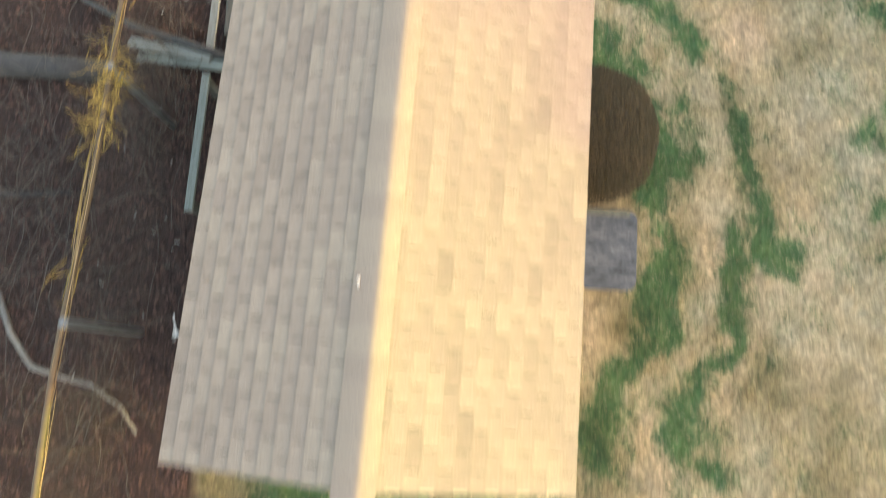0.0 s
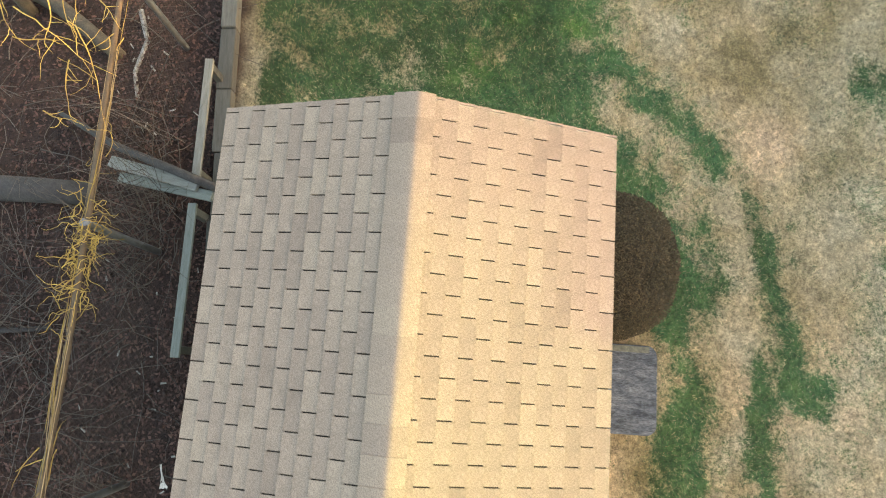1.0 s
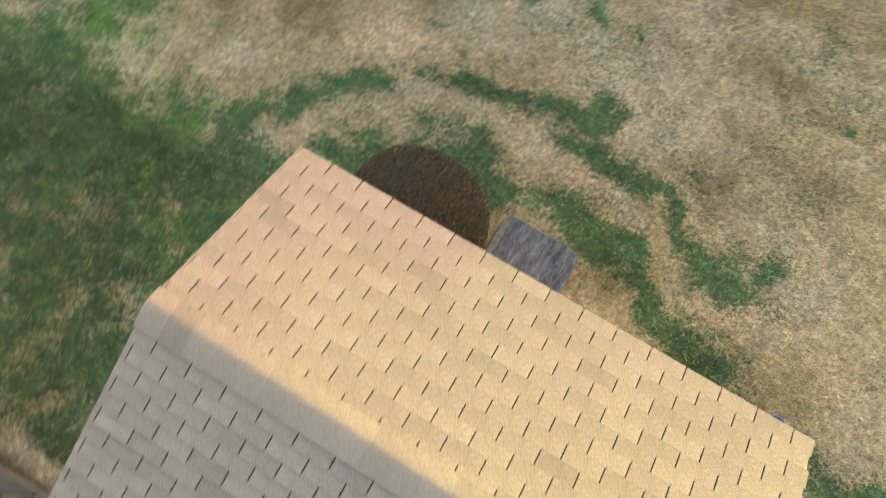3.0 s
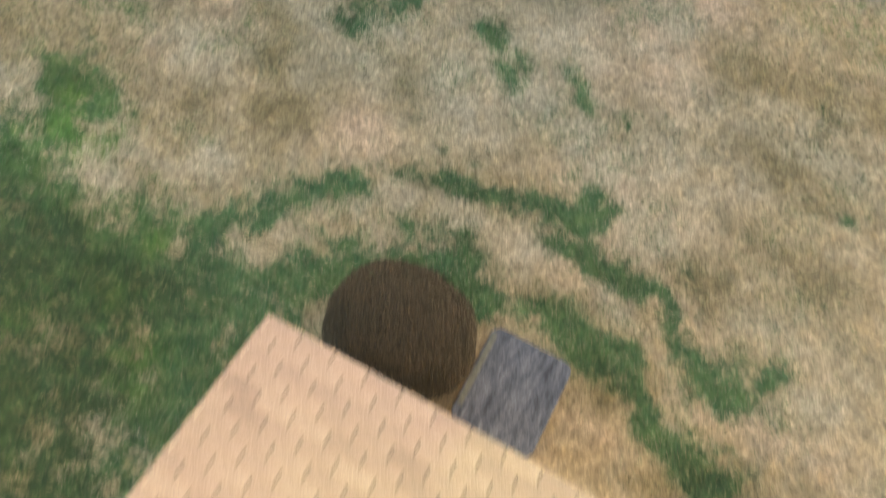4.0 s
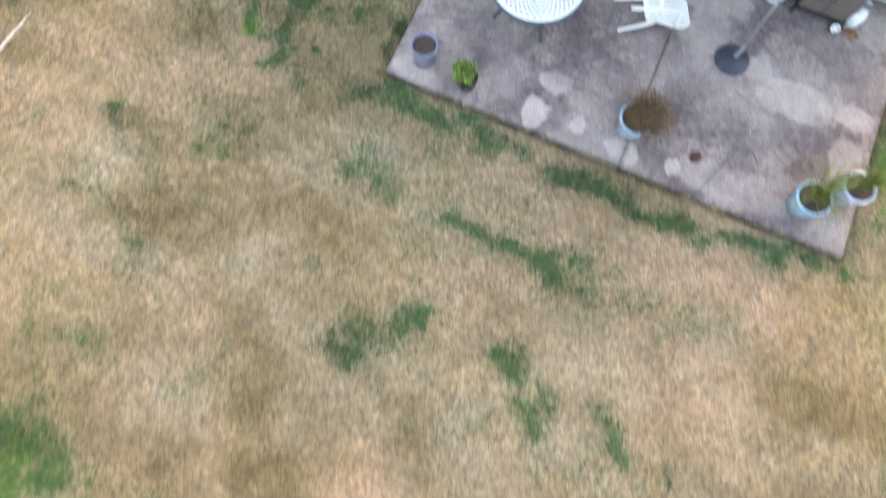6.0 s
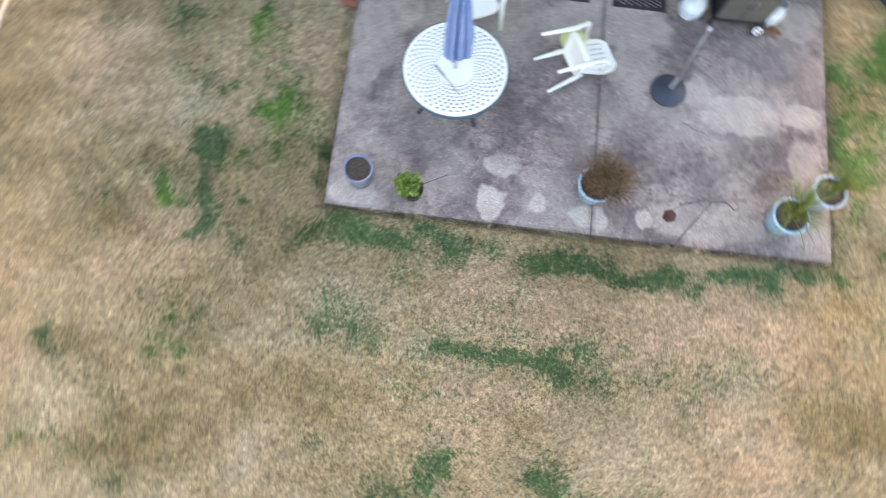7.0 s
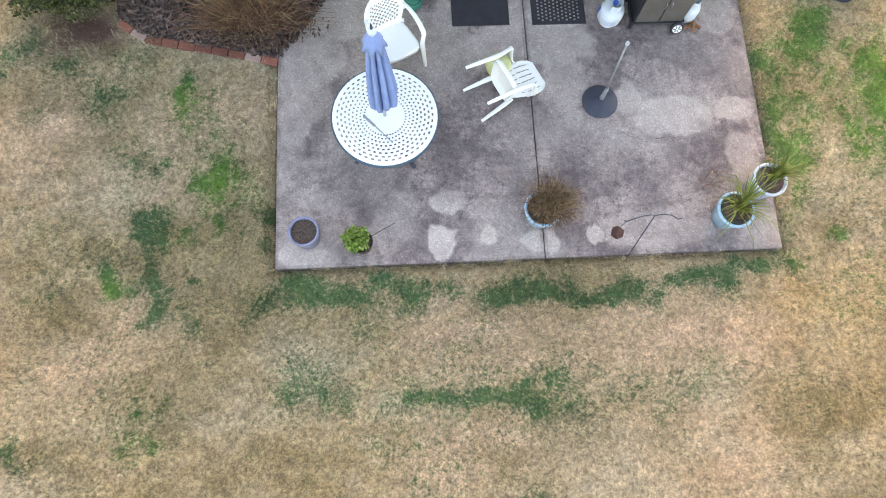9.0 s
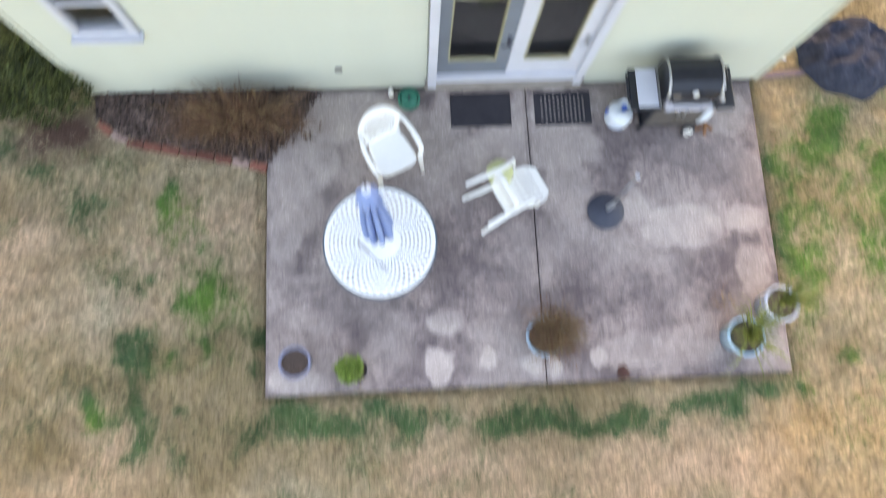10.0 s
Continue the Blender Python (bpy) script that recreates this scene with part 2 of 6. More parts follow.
plant_green = surface("plant_green", (0.13, 0.24, 0.035), (0.24, 0.32, 0.07), 12, 60, 0.6, bump=0.0, island=0.4)
yucca_green = surface("yucca_green", (0.090, 0.130, 0.024), (0.25, 0.265, 0.055), 8, 60, 0.55, bump=0.0, island=0.45)
mulch = surface("mulch", (0.048, 0.036, 0.038), (0.092, 0.070, 0.072), 9, 60, 0.95, bump=0.9, dist=0.02, grain=0.5)
chip = surface("chip", (0.080, 0.052, 0.046), (0.155, 0.105, 0.090), 5, 60, 0.95, bump=0.0, island=0.75)
litter = surface("litter", (0.054, 0.026, 0.021), (0.096, 0.050, 0.038), 4, 60, 0.95, bump=0.0, island=0.7)
step_stone = surface("step_stone", (0.020, 0.025, 0.038), (0.125, 0.135, 0.160), 5, 26, 0.85, bump=0.9, dist=0.01, grain=0.75, stretch=(3.5, 1, 1))
step_edge = surface("step_edge", (0.15, 0.145, 0.115), (0.075, 0.08, 0.066), 22, 70, 0.9, bump=0.5, grain=0.3)
tank_white = surface("tank_white", (0.66, 0.71, 0.76), (0.58, 0.63, 0.69), 6, 60, 0.35, bump=0.05, grain=0.04)
blue_plastic = surface("blue_plastic", (0.02, 0.09, 0.42), (0.03, 0.13, 0.5), 8, 60, 0.4)
tile_blue = surface("bucket_blue", (0.05, 0.08, 0.17), (0.08, 0.12, 0.22), 8, 60, 0.4)
lime_plastic = surface("lime_plastic", (0.50, 0.54, 0.22), (0.62, 0.64, 0.38), 11, 60, 0.45, bump=0.1, grain=0.08)
white_pipe = surface("white_pipe", (0.72, 0.66, 0.62), (0.62, 0.56, 0.52), 6, 60, 0.5, bump=0.05)
shed_wall_paint = surface("shed_wall_paint", (0.42, 0.37, 0.30), (0.34, 0.30, 0.24), 3, 50, 0.8, bump=0.3)
fascia_paint = surface("fascia_paint", (0.50, 0.42, 0.33), (0.40, 0.33, 0.26), 6, 80, 0.7, bump=0.2)
underlay = surface("underlay", (0.06, 0.045, 0.035), (0.045, 0.033, 0.026), 5, 120, 0.95, bump=0.5)

glass, gt, gb = nodes("pane_glass")
gb.inputs["Base Color"].default_value = (0.9, 0.92, 0.93, 1)
gb.inputs["Roughness"].default_value, gb.inputs["Transmission Weight"].default_value, gb.inputs["IOR"].default_value = 0.03, 1.0, 1.45


def shingle_material():
    m, t, bsdf = nodes("shingle")
    info = t.nodes.new("ShaderNodeObjectInfo")
    geo = t.nodes.new("ShaderNodeNewGeometry")
    add = t.nodes.new("ShaderNodeMath")
    add.operation = "ADD"
    t.links.new(info.outputs["Random"], add.inputs[0])
    t.links.new(geo.outputs["Random Per Island"], add.inputs[1])
    fr = t.nodes.new("ShaderNodeMath")
    fr.operation = "FRACT"
    t.links.new(add.outputs[0], fr.inputs[0])
    ramp = t.nodes.new("ShaderNodeValToRGB")
    e = ramp.color_ramp.elements
    e[0].position, e[0].color = 0.0, (0.294, 0.213, 0.168, 1)
    e[1].position, e[1].color = 1.0, (0.355, 0.259, 0.202, 1)
    for p, c in ((0.25, (0.367, 0.270, 0.209)), (0.5, (0.327, 0.239, 0.189)), (0.75, (0.388, 0.290, 0.222))):
        x = e.new(p)
        x.color = (*c, 1)
    t.links.new(fr.outputs[0], ramp.inputs[0])
    granule = noise_node(t, 125, 3, 0.8, "Object")
    blotch = noise_node(t, 7, 4, 0.6)
    c = vary(t, ramp.outputs[0], spread(t, granule, 0.36, 0.64), 0.54, 1.01)
    c = vary(t, c, spread(t, blotch, 0.3, 0.7), 0.88, 1.1)
    t.links.new(c, bsdf.inputs["Base Color"])
    bsdf.inputs["Roughness"].default_value = 0.95
    bumped(t, bsdf, granule, 0.5, 0.003)
    return m


shingle_mat = shingle_material()


def attr(t, name):
    a = t.nodes.new("ShaderNodeAttribute")
    a.attribute_name = name
    return a.outputs["Fac"]


def grass_colour(t, green, young, rand=None):
    """Dormant straw to live green; green is the share of live tufts, young how yellow they are."""
    broad = spread(t, noise_node(t, 0.55, 4, 0.6), 0.36, 0.64)
    patch = spread(t, noise_node(t, 1.7, 5, 0.62), 0.46, 0.70)
    mid = spread(t, noise_node(t, 4.2, 5, 0.65), 0.35, 0.65)
    tuft = spread(t, noise_node(t, 9.0, 5, 0.82), 0.35, 0.65)
    small = spread(t, noise_node(t, 19.0, 5, 0.75), 0.36, 0.64)
    pit = spread(t, noise_node(t, 34.0, 4, 0.7), 0.36, 0.64)
    fine = spread(t, noise_node(t, 60.0, 3, 0.7), 0.34, 0.66)
    dry = mix(t, broad, (0.68, 0.515, 0.302), (0.605, 0.430, 0.220))
    dry = mix(t, mid, dry, (0.65, 0.510, 0.330))
    dry = mix(t, spread(t, patch, 0.0, 2.2), dry, (0.42, 0.31, 0.155))
    dry = mix(t, attr(t, "rosy"), dry, (0.80, 0.575, 0.39))
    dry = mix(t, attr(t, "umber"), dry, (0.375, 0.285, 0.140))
    dry = mix(t, attr(t, "pale"), dry, (0.68, 0.56, 0.385))
    # shadows between grass clumps, put into the straw colour at two scales
    dry = vary(t, dry, tuft, 1.20, 0.74)
    dry = vary(t, dry, small, 0.60, 1.27)
    live = mix(t, mid, (0.068, 0.168, 0.068), (0.128, 0.238, 0.082))
    live = mix(t, young, live, mix(t, mid, (0.112, 0.285, 0.044), (0.205, 0.385, 0.066)))
    # live green darkened through umber: tree shade of the wood corner as colour
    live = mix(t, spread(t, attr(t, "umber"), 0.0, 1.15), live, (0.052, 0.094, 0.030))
    live = vary(t, live, small, 0.66, 1.28)
    lot = t.nodes.new("ShaderNodeMath")
    lot.operation = "MULTIPLY_ADD"
    t.links.new(small, lot.inputs[0])
    lot.inputs[1].default_value = 0.9
    t.links.new(tuft, lot.inputs[2])
    grain = t.nodes.new("ShaderNodeMath")
    grain.operation = "MULTIPLY_ADD"
    t.links.new(pit, grain.inputs[0])
    grain.inputs[1].default_value = 0.7
    t.links.new(lot.outputs[0], grain.inputs[2])
    sub = t.nodes.new("ShaderNodeMath")
    sub.operation = "MULTIPLY_ADD"
    t.links.new(grain.outputs[0], sub.inputs[0])
    sub.inputs[1].default_value = -0.385
    t.links.new(green, sub.inputs[2])
    fac = spread(t, sub.outputs[0], -0.25, 0.20)
    gate = spread(t, green, 0.05, 0.25)
    both = t.nodes.new("ShaderNodeMath")
    both.operation = "MULTIPLY"
    t.links.new(fac, both.inputs[0])
    t.links.new(gate, both.inputs[1])
    c = mix(t, both.outputs[0], dry, live)
    c = vary(t, c, fine, 0.62, 1.02)
    c = vary(t, c, spread(t, pit, 0.0, 0.55), 0.66, 1.03)
    if rand is not None:
        c = vary(t, c, rand, 0.58, 1.30)
    return c, fine


def ground_material():
    m, t, bsdf = nodes("ground_soil_and_turf")
    c, fine = grass_colour(t, attr(t, "live"), attr(t, "young"))
    leaf = mix(t, spread(t, noise_node(t, 6, 5, 0.65), 0.3, 0.7), (0.032, 0.016, 0.012), (0.068, 0.036, 0.027))
    leaf = vary(t, leaf, fine, 0.5, 1.4)
    c = mix(t, attr(t, "wood"), c, leaf)
    c = mix(t, attr(t, "bare"), c, vary(t, mix(t, fine, (0.075, 0.036, 0.028), (0.145, 0.075, 0.055)), fine, 0.8, 1.2))
    t.links.new(c, bsdf.inputs["Base Color"])
    bsdf.inputs["Roughness"].default_value = 0.97
    bumped(t, bsdf, fine, 0.8, 0.02)
    return m


def blade_material():
    m, t, bsdf = nodes("grass_blade")
    geo = t.nodes.new("ShaderNodeNewGeometry")
    c, _ = grass_colour(t, attr(t, "live"), attr(t, "young"), geo.outputs["Random Per Island"])
    t.links.new(c, bsdf.inputs["Base Color"])
    bsdf.inputs["Roughness"].default_value = 0.8
    return m


def patio_material():
    m, t, bsdf = nodes("patio_concrete")
    stain = attr(t, "clean")
    patch = spread(t, noise_node(t, 1.3, 10, 0.72), 0.46, 0.58)
    mid = spread(t, noise_node(t, 5.0, 7, 0.75), 0.38, 0.62)
    fine = spread(t, noise_node(t, 60, 3, 0.75), 0.34, 0.66)
    speck = spread(t, noise_node(t, 24, 6, 0.9), 0.54, 0.63)
    dark = mix(t, mid, (0.150, 0.114, 0.117), (0.290, 0.230, 0.226))
    dark = mix(t, patch, dark, (0.445, 0.350, 0.325))
    pale = mix(t, mid, (0.52, 0.43, 0.395), (0.64, 0.545, 0.50))
    c = dark
    mould = spread(t, noise_node(t, 11, 8, 0.9), 0.48, 0.61)
    c = mix(t, mould, c, (0.118, 0.092, 0.098))
    c = mix(t, stain, c, pale)
    c = vary(t, c, speck, 0.92, 1.5)
    c = vary(t, c, fine, 0.60, 1.02)
    t.links.new(c, bsdf.inputs["Base Color"])
    bsdf.inputs["Roughness"].default_value = 0.9
    bumped(t, bsdf, fine, 0.35, 0.004)
    return m


# ---- ground ----
def level(y):
    """Height of the lawn: level beside the house, gently rising away from it."""
    return np.interp(y, [-9, -7, -5.5, -4, -2.5, -1, -0.25, 0], [0.28, 0.38, 0.41, 0.36, 0.35, 0.2, 0.076, 0.070])


GREEN_BY_PATIO = [  # strips of live turf: half-width, strength, then x, y along the strip
    (0.13, 0.62, [(-0.75, -0.33), (-0.32, -0.33), (0.16, -0.20)]),
    (0.17, 0.95, [(0.16, -0.20), (0.69, -0.30), (1.22, -0.30)]),
    (0.11, 1.0, [(1.22, -0.30), (1.88, -0.45), (2.58, -0.47)]),
    (0.10, 1.25, [(2.58, -0.47), (3.11, -0.50), (3.52, -0.48), (4.21, -0.38)]),
    (0.10, 1.15, [(4.21, -0.38), (4.81, -0.45), (5.36, -0.40), (5.58, -0.18), (5.85, -0.20)]),
    (0.12, 0.55, [(5.85, -0.20), (6.20, -0.05), (6.26, 0.30)]),
    (0.10, 1.15, [(1.55, -1.50), (1.99, -1.55), (2.43, -1.52), (2.90, -1.56)]),
    (0.26, 0.48, [(0.10, -1.38), (0.62, -1.34), (1.20, -1.49), (2.40, -1.62), (3.25, -1.56)]),
    (0.20, 0.42, [(3.25, -1.54), (4.21, -1.54), (5.18, -1.51)]),
    (0.11, 0.98, [(-1.56, 0.58), (-1.44, 0.15), (-1.35, -0.30), (-1.24, -0.55), (-0.98, -0.61)]),
    (0.11, 0.80, [(-2.05, -0.03), (-1.90, -0.22), (-1.70, -0.26)]),
    (0.17, 1.05, [(6.38, 2.46), (6.31, 1.90), (6.34, 1.47), (6.42, 1.05)]),
    (0.20, 0.95, [(6.40, 2.48), (6.66, 2.62), (6.97, 2.72), (7.05, 3.25)]),
    (0.24, 0.60, [(6.60, 1.95), (7.13, 2.00), (7.30, 1.57), (7.33, 1.18)]),
]
GREEN_MID_LAWN = [
    (0.10, 0.72, [(2.62, -2.82), (2.86, -2.88), (3.18, -3.00), (3.48, -3.18)]),
    (0.14, 0.65, [(3.95, -2.92), (4.10, -3.05), (4.32, -3.16), (4.53, -3.16)]),
    (0.22, 0.85, [(1.15, -3.32), (1.42, -3.02), (1.78, -2.86)]),
    (0.22, 0.48, [(-2.30, -4.45), (-1.75, -4.36), (-1.30, -4.36)]),
    (0.25, 1.05, [(-2.0, -5.80), (-1.65, -5.76), (-1.30, -5.74)]),
    (0.27, 1.1, [(-1.95, -6.40), (-1.60, -6.28), (-1.10, -6.36)]),
]
GREEN_ROUND_BUSH = [
    (0.11, 1.2, [(2.66, -5.04), (3.12, -4.91), (3.54, -4.87), (3.93, -4.93)]),
    (0.13, 1.25, [(3.93, -4.90), (4.19, -4.74), (4.59, -4.65), (4.84, -4.45)]),
    (0.11, 1.1, [(4.50, -4.95), (5.00, -5.01), (5.45, -5.10), (5.92, -5.28), (6.14, -5.37)]),
    (0.11, 0.60, [(6.14, -5.37), (6.35, -5.55), (6.64, -5.70)]),
    (0.22, 0.92, [(6.75, -5.74), (7.14, -5.84), (7.35, -5.72)]),
    (0.19, 0.98, [(2.30, -5.42), (1.95, -5.60), (1.56, -5.77), (1.15, -6.25), (0.89, -6.58)]),
    (0.26, 1.05, [(0.65, -7.33), (1.04, -7.30), (1.30, -6.98), (1.02, -6.67)]),
    (0.28, 1.2, [(0.76, -7.85), (1.16, -7.58), (1.62, -7.24), (2.10, -7.08)]),
    (0.19, 1.25, [(1.95, -6.95), (2.25, -6.65), (2.45, -6.22)]),
    (0.18, 1.4, [(2.45, -6.22), (2.92, -5.84), (3.41, -5.80), (3.81, -5.92)]),
    (0.15, 1.25, [(3.81, -5.92), (4.32, -5.86), (4.76, -5.94), (5.03, -5.97)]),
    (0.18, 1.25, [(5.03, -5.97), (5.42, -6.10), (5.81, -6.27), (6.28, -6.50)]),
    (0.18, 1.2, [(6.28, -6.50), (6.55, -6.55), (6.87, -6.56), (7.17, -6.75)]),
]
SPOTS_BY_PATIO = [  # x, y, radius, strength
    (-0.71, 1.11, 0.26, 1.2), (-0.49, 0.90, 0.24, 1.25), (-1.00, 1.17, 0.14, 1.0), (-1.02, 0.95, 0.10, 1.1), (-0.75, 1.40, 0.32, 0.80), (-0.81, 1.81, 0.20, 0.70), (-1.10, 2.15, 0.26, 0.52), (-1.19, 2.35, 0.11, 0.95),
    (-0.56, 0.43, 0.13, 1.15), (-0.76, 0.52, 0.08, 1.0), (-1.10, 0.36, 0.13, 0.95), (-1.24, 1.41, 0.08, 0.9), (-1.70, 1.53, 0.32, 0.48), (-1.50, 1.30, 0.25, 0.45), (-0.13, 0.67, 0.12, 0.9), (-0.13, 0.19, 0.13, 0.95), (-0.95, -0.20, 0.10, 0.9), (-0.70, -1.05, 0.09, 0.9),
    (-2.72, 2.60, 0.24, 0.75), (-2.18, 2.29, 0.28, 0.72), (-3.25, 2.87, 0.30, 0.6), (-2.82, 2.16, 0.20, 0.6), (-1.77, 2.70, 0.26, 0.6), (-2.60, 0.48, 0.42, 0.34), (-2.57, -0.24, 0.40, 0.36), (-2.57, -1.35, 0.32, 0.34),
    (-1.15, -1.58, 0.13, 0.8), (-1.45, -1.59, 0.08, 0.9), (-1.26, -1.94, 0.13, 0.7), (-2.71, -1.92, 0.13, 0.75), (0.79, -0.80, 0.32, 0.40),
    (7.61, 2.28, 0.44, 1.3), (7.25, 2.60, 0.22, 0.9), (7.85, 1.95, 0.35, 1.0), (6.62, 2.20, 0.32, 0.82), (6.62, 1.50, 0.32, 0.78), (6.95, 1.85, 0.30, 0.66), (6.45, 0.75, 0.2, 0.7), (7.59, 1.43, 0.14, 0.9), (7.33, 1.12, 0.20, 0.72), (6.86, 0.11, 0.11, 0.85), (6.35, 0.60, 0.18, 0.6), (6.21, -0.10, 0.13, 0.8), (7.95, 3.0, 0.3, 0.7), (7.5, 0.2, 0.2, 0.45), (6.85, -0.9, 0.2, 0.45),
]
SPOTS_MID_LAWN = [
    (4.92, -3.21, 0.11, 0.75), (-1.47, -3.18, 0.26, 0.62), (-1.25, -2.92, 0.24, 0.45), (-2.64, -2.90, 0.24, 0.55), (4.39, -1.92, 0.26, 0.42), (-0.34, -4.29, 0.30, 0.42), (0.02, -5.71, 0.32, 0.52), (-0.14, -5.72, 0.09, 0.7),
    (7.66, -3.30, 0.15, 0.9), (-1.8, -6.75, 0.45, 1.1), (2.97, -4.52, 0.06, 0.7), (7.67, -5.87, 0.14, 0.6), (0.37, -6.98, 0.15, 1.0), (6.43, -5.31, 0.09, 0.7), (2.82, -4.25, 0.12, 0.55), (3.4, -4.35, 0.12, 0.5), (6.79, -5.15, 0.08, 0.5), (3.4, -3.35, 0.2, 0.42), (7.0, -2.4, 0.5, 0.40), (6.2, -4.7, 0.3, 0.4),
]
ROSY = [  # bare-looking tan patches of the dormant turf: x, y, radius
    (-1.88, -0.82, 0.69), (1.93, -0.95, 0.45), (2.67, -0.98, 0.52), (3.30, -0.98, 0.52), (3.97, -0.98, 0.55), (4.60, -1.00, 0.55), (5.14, -1.06, 0.55), (3.9, -2.25, 0.5), (4.86, -2.24, 0.85), (2.07, -2.22, 0.50), (-2.97, 1.18, 0.44), (-2.22, -3.58, 0.29), (-0.85, -3.62, 0.38), (5.50, -2.33, 0.38),
    (2.65, -2.02, 0.38), (1.97, -4.76, 0.45), (-2.67, -4.60, 0.26), (4.94, -4.10, 0.50), (-2.0, 0.9, 0.4), (7.2, 0.4, 0.5), (-0.35, 2.1, 0.55), (-2.7, 2.0, 0.6), (-1.2, 1.7, 0.4),
]
UMBER = [  # darker olive-brown patches
    (-0.97, -1.48, 0.56), (-1.5, -3.0, 0.55), (-2.3, -2.1, 0.4), (6.21, -2.05, 0.60), (6.6, -2.7, 0.7), (-2.55, -0.40, 0.44), (3.52, -1.99, 0.38), (0.46, -3.51, 0.58), (0.49, -4.26, 0.45), (7.17, -2.17, 0.77),
    (6.03, -2.30, 0.38), (1.98, -3.89, 0.38), (5.74, -6.41, 0.32), (6.38, -4.73, 0.44), (-0.3, -5.2, 0.5), (0.8, -5.0, 0.5), (1.2, -4.3, 0.4),
]
PALE = [  # bleached straw patches
    (0.34, -1.17, 0.38), (-1.86, 1.08, 0.38), (4.98, -1.70, 0.31), (-0.16, -2.90, 0.35), (-2.50, -2.47, 0.38), (5.40, -3.58, 0.51), (-0.32, -4.55, 0.38), (3.76, -3.40, 0.45),
    (3.45, -5.25, 0.34), (2.7, -5.40, 0.26), (4.3, -5.25, 0.3), (4.78, -3.93, 0.32), (-0.66, -6.52, 0.32), (7.91, -5.62, 0.38), (3.01, -3.99, 0.51), (5.5, -5.45, 0.25), (0.6, -5.9, 0.3), (3.6, -2.5, 0.55), (4.4, -3.6, 0.5), (2.6, -3.6, 0.4), (5.6, -4.4, 0.5),
]


def turf_tones(x, y):
    """Shares of tan, olive-brown and bleached straw in the dormant turf, each from 0 to 1."""
    wx, wy = x + 0.7 * (fbm(x, y, 0.7, 240) - 0.5), y + 0.5 * (fbm(x, y, 0.6, 250) - 0.5)
    out = []
    for k, spots in enumerate((ROSY, UMBER, PALE)):
        g = np.zeros_like(x)
        for cx, cy, r in spots:
            g = np.maximum(g, np.exp(-(np.hypot((wx - cx) / 1.25, wy - cy) / r) ** 2))
        streak = np.clip((fbm(x / 2.2, y, 0.9, 260 + 10 * k, 3) - 0.54) * 3.0, 0, 0.6)
        if k == 1:      # brown thatch by the woods; the corner's tree shade is in this tone too
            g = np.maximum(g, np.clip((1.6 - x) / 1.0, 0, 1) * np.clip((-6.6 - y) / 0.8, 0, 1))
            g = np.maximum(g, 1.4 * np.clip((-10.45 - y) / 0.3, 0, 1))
        out.append(np.clip(np.maximum(g, streak) * (0.35 + 1.25 * fbm(x, y, 0.16, 300 + 10 * k, 3)), 0, 1))
    return out


YOUNG = [(-0.66, -8.32, 0.5), (0.32, -7.75, 0.4), (-0.95, -6.30, 0.3), (-1.41, -6.19, 0.3), (-1.52, -5.77, 0.25), (0.40, -7.02, 0.2), (0.77, -8.28, 0.4), (-0.6, 1.1, 0.45), (-0.6, 0.45, 0.3), (-1.1, 0.36, 0.18), (-1.0, 2.1, 0.45), (-1.9, -0.15, 0.22), (-1.25, -1.7, 0.4)]  # yellow-green turf: x, y, radius


def young_turf(x, y):
    """Where the live turf is yellow-green: beyond the shed, beside the wood and along the patio's ends."""
    w = 0.30 * np.clip((1.1 - x) / 1.2, 0, 1) * np.clip((-2.0 - y) / 1.5, 0, 1)
    for cx, cy, r in YOUNG:
        w = np.maximum(w, np.exp(-(np.hypot(x - cx, y - cy) / r) ** 2))
    return np.clip(np.maximum(w, np.clip((x - 6.1) / 0.2, 0, 1) * np.clip((y + 2) / 2, 0, 1)) * (0.35 + 1.1 * fbm(x, y, 0.9, 64)), 0, 1)


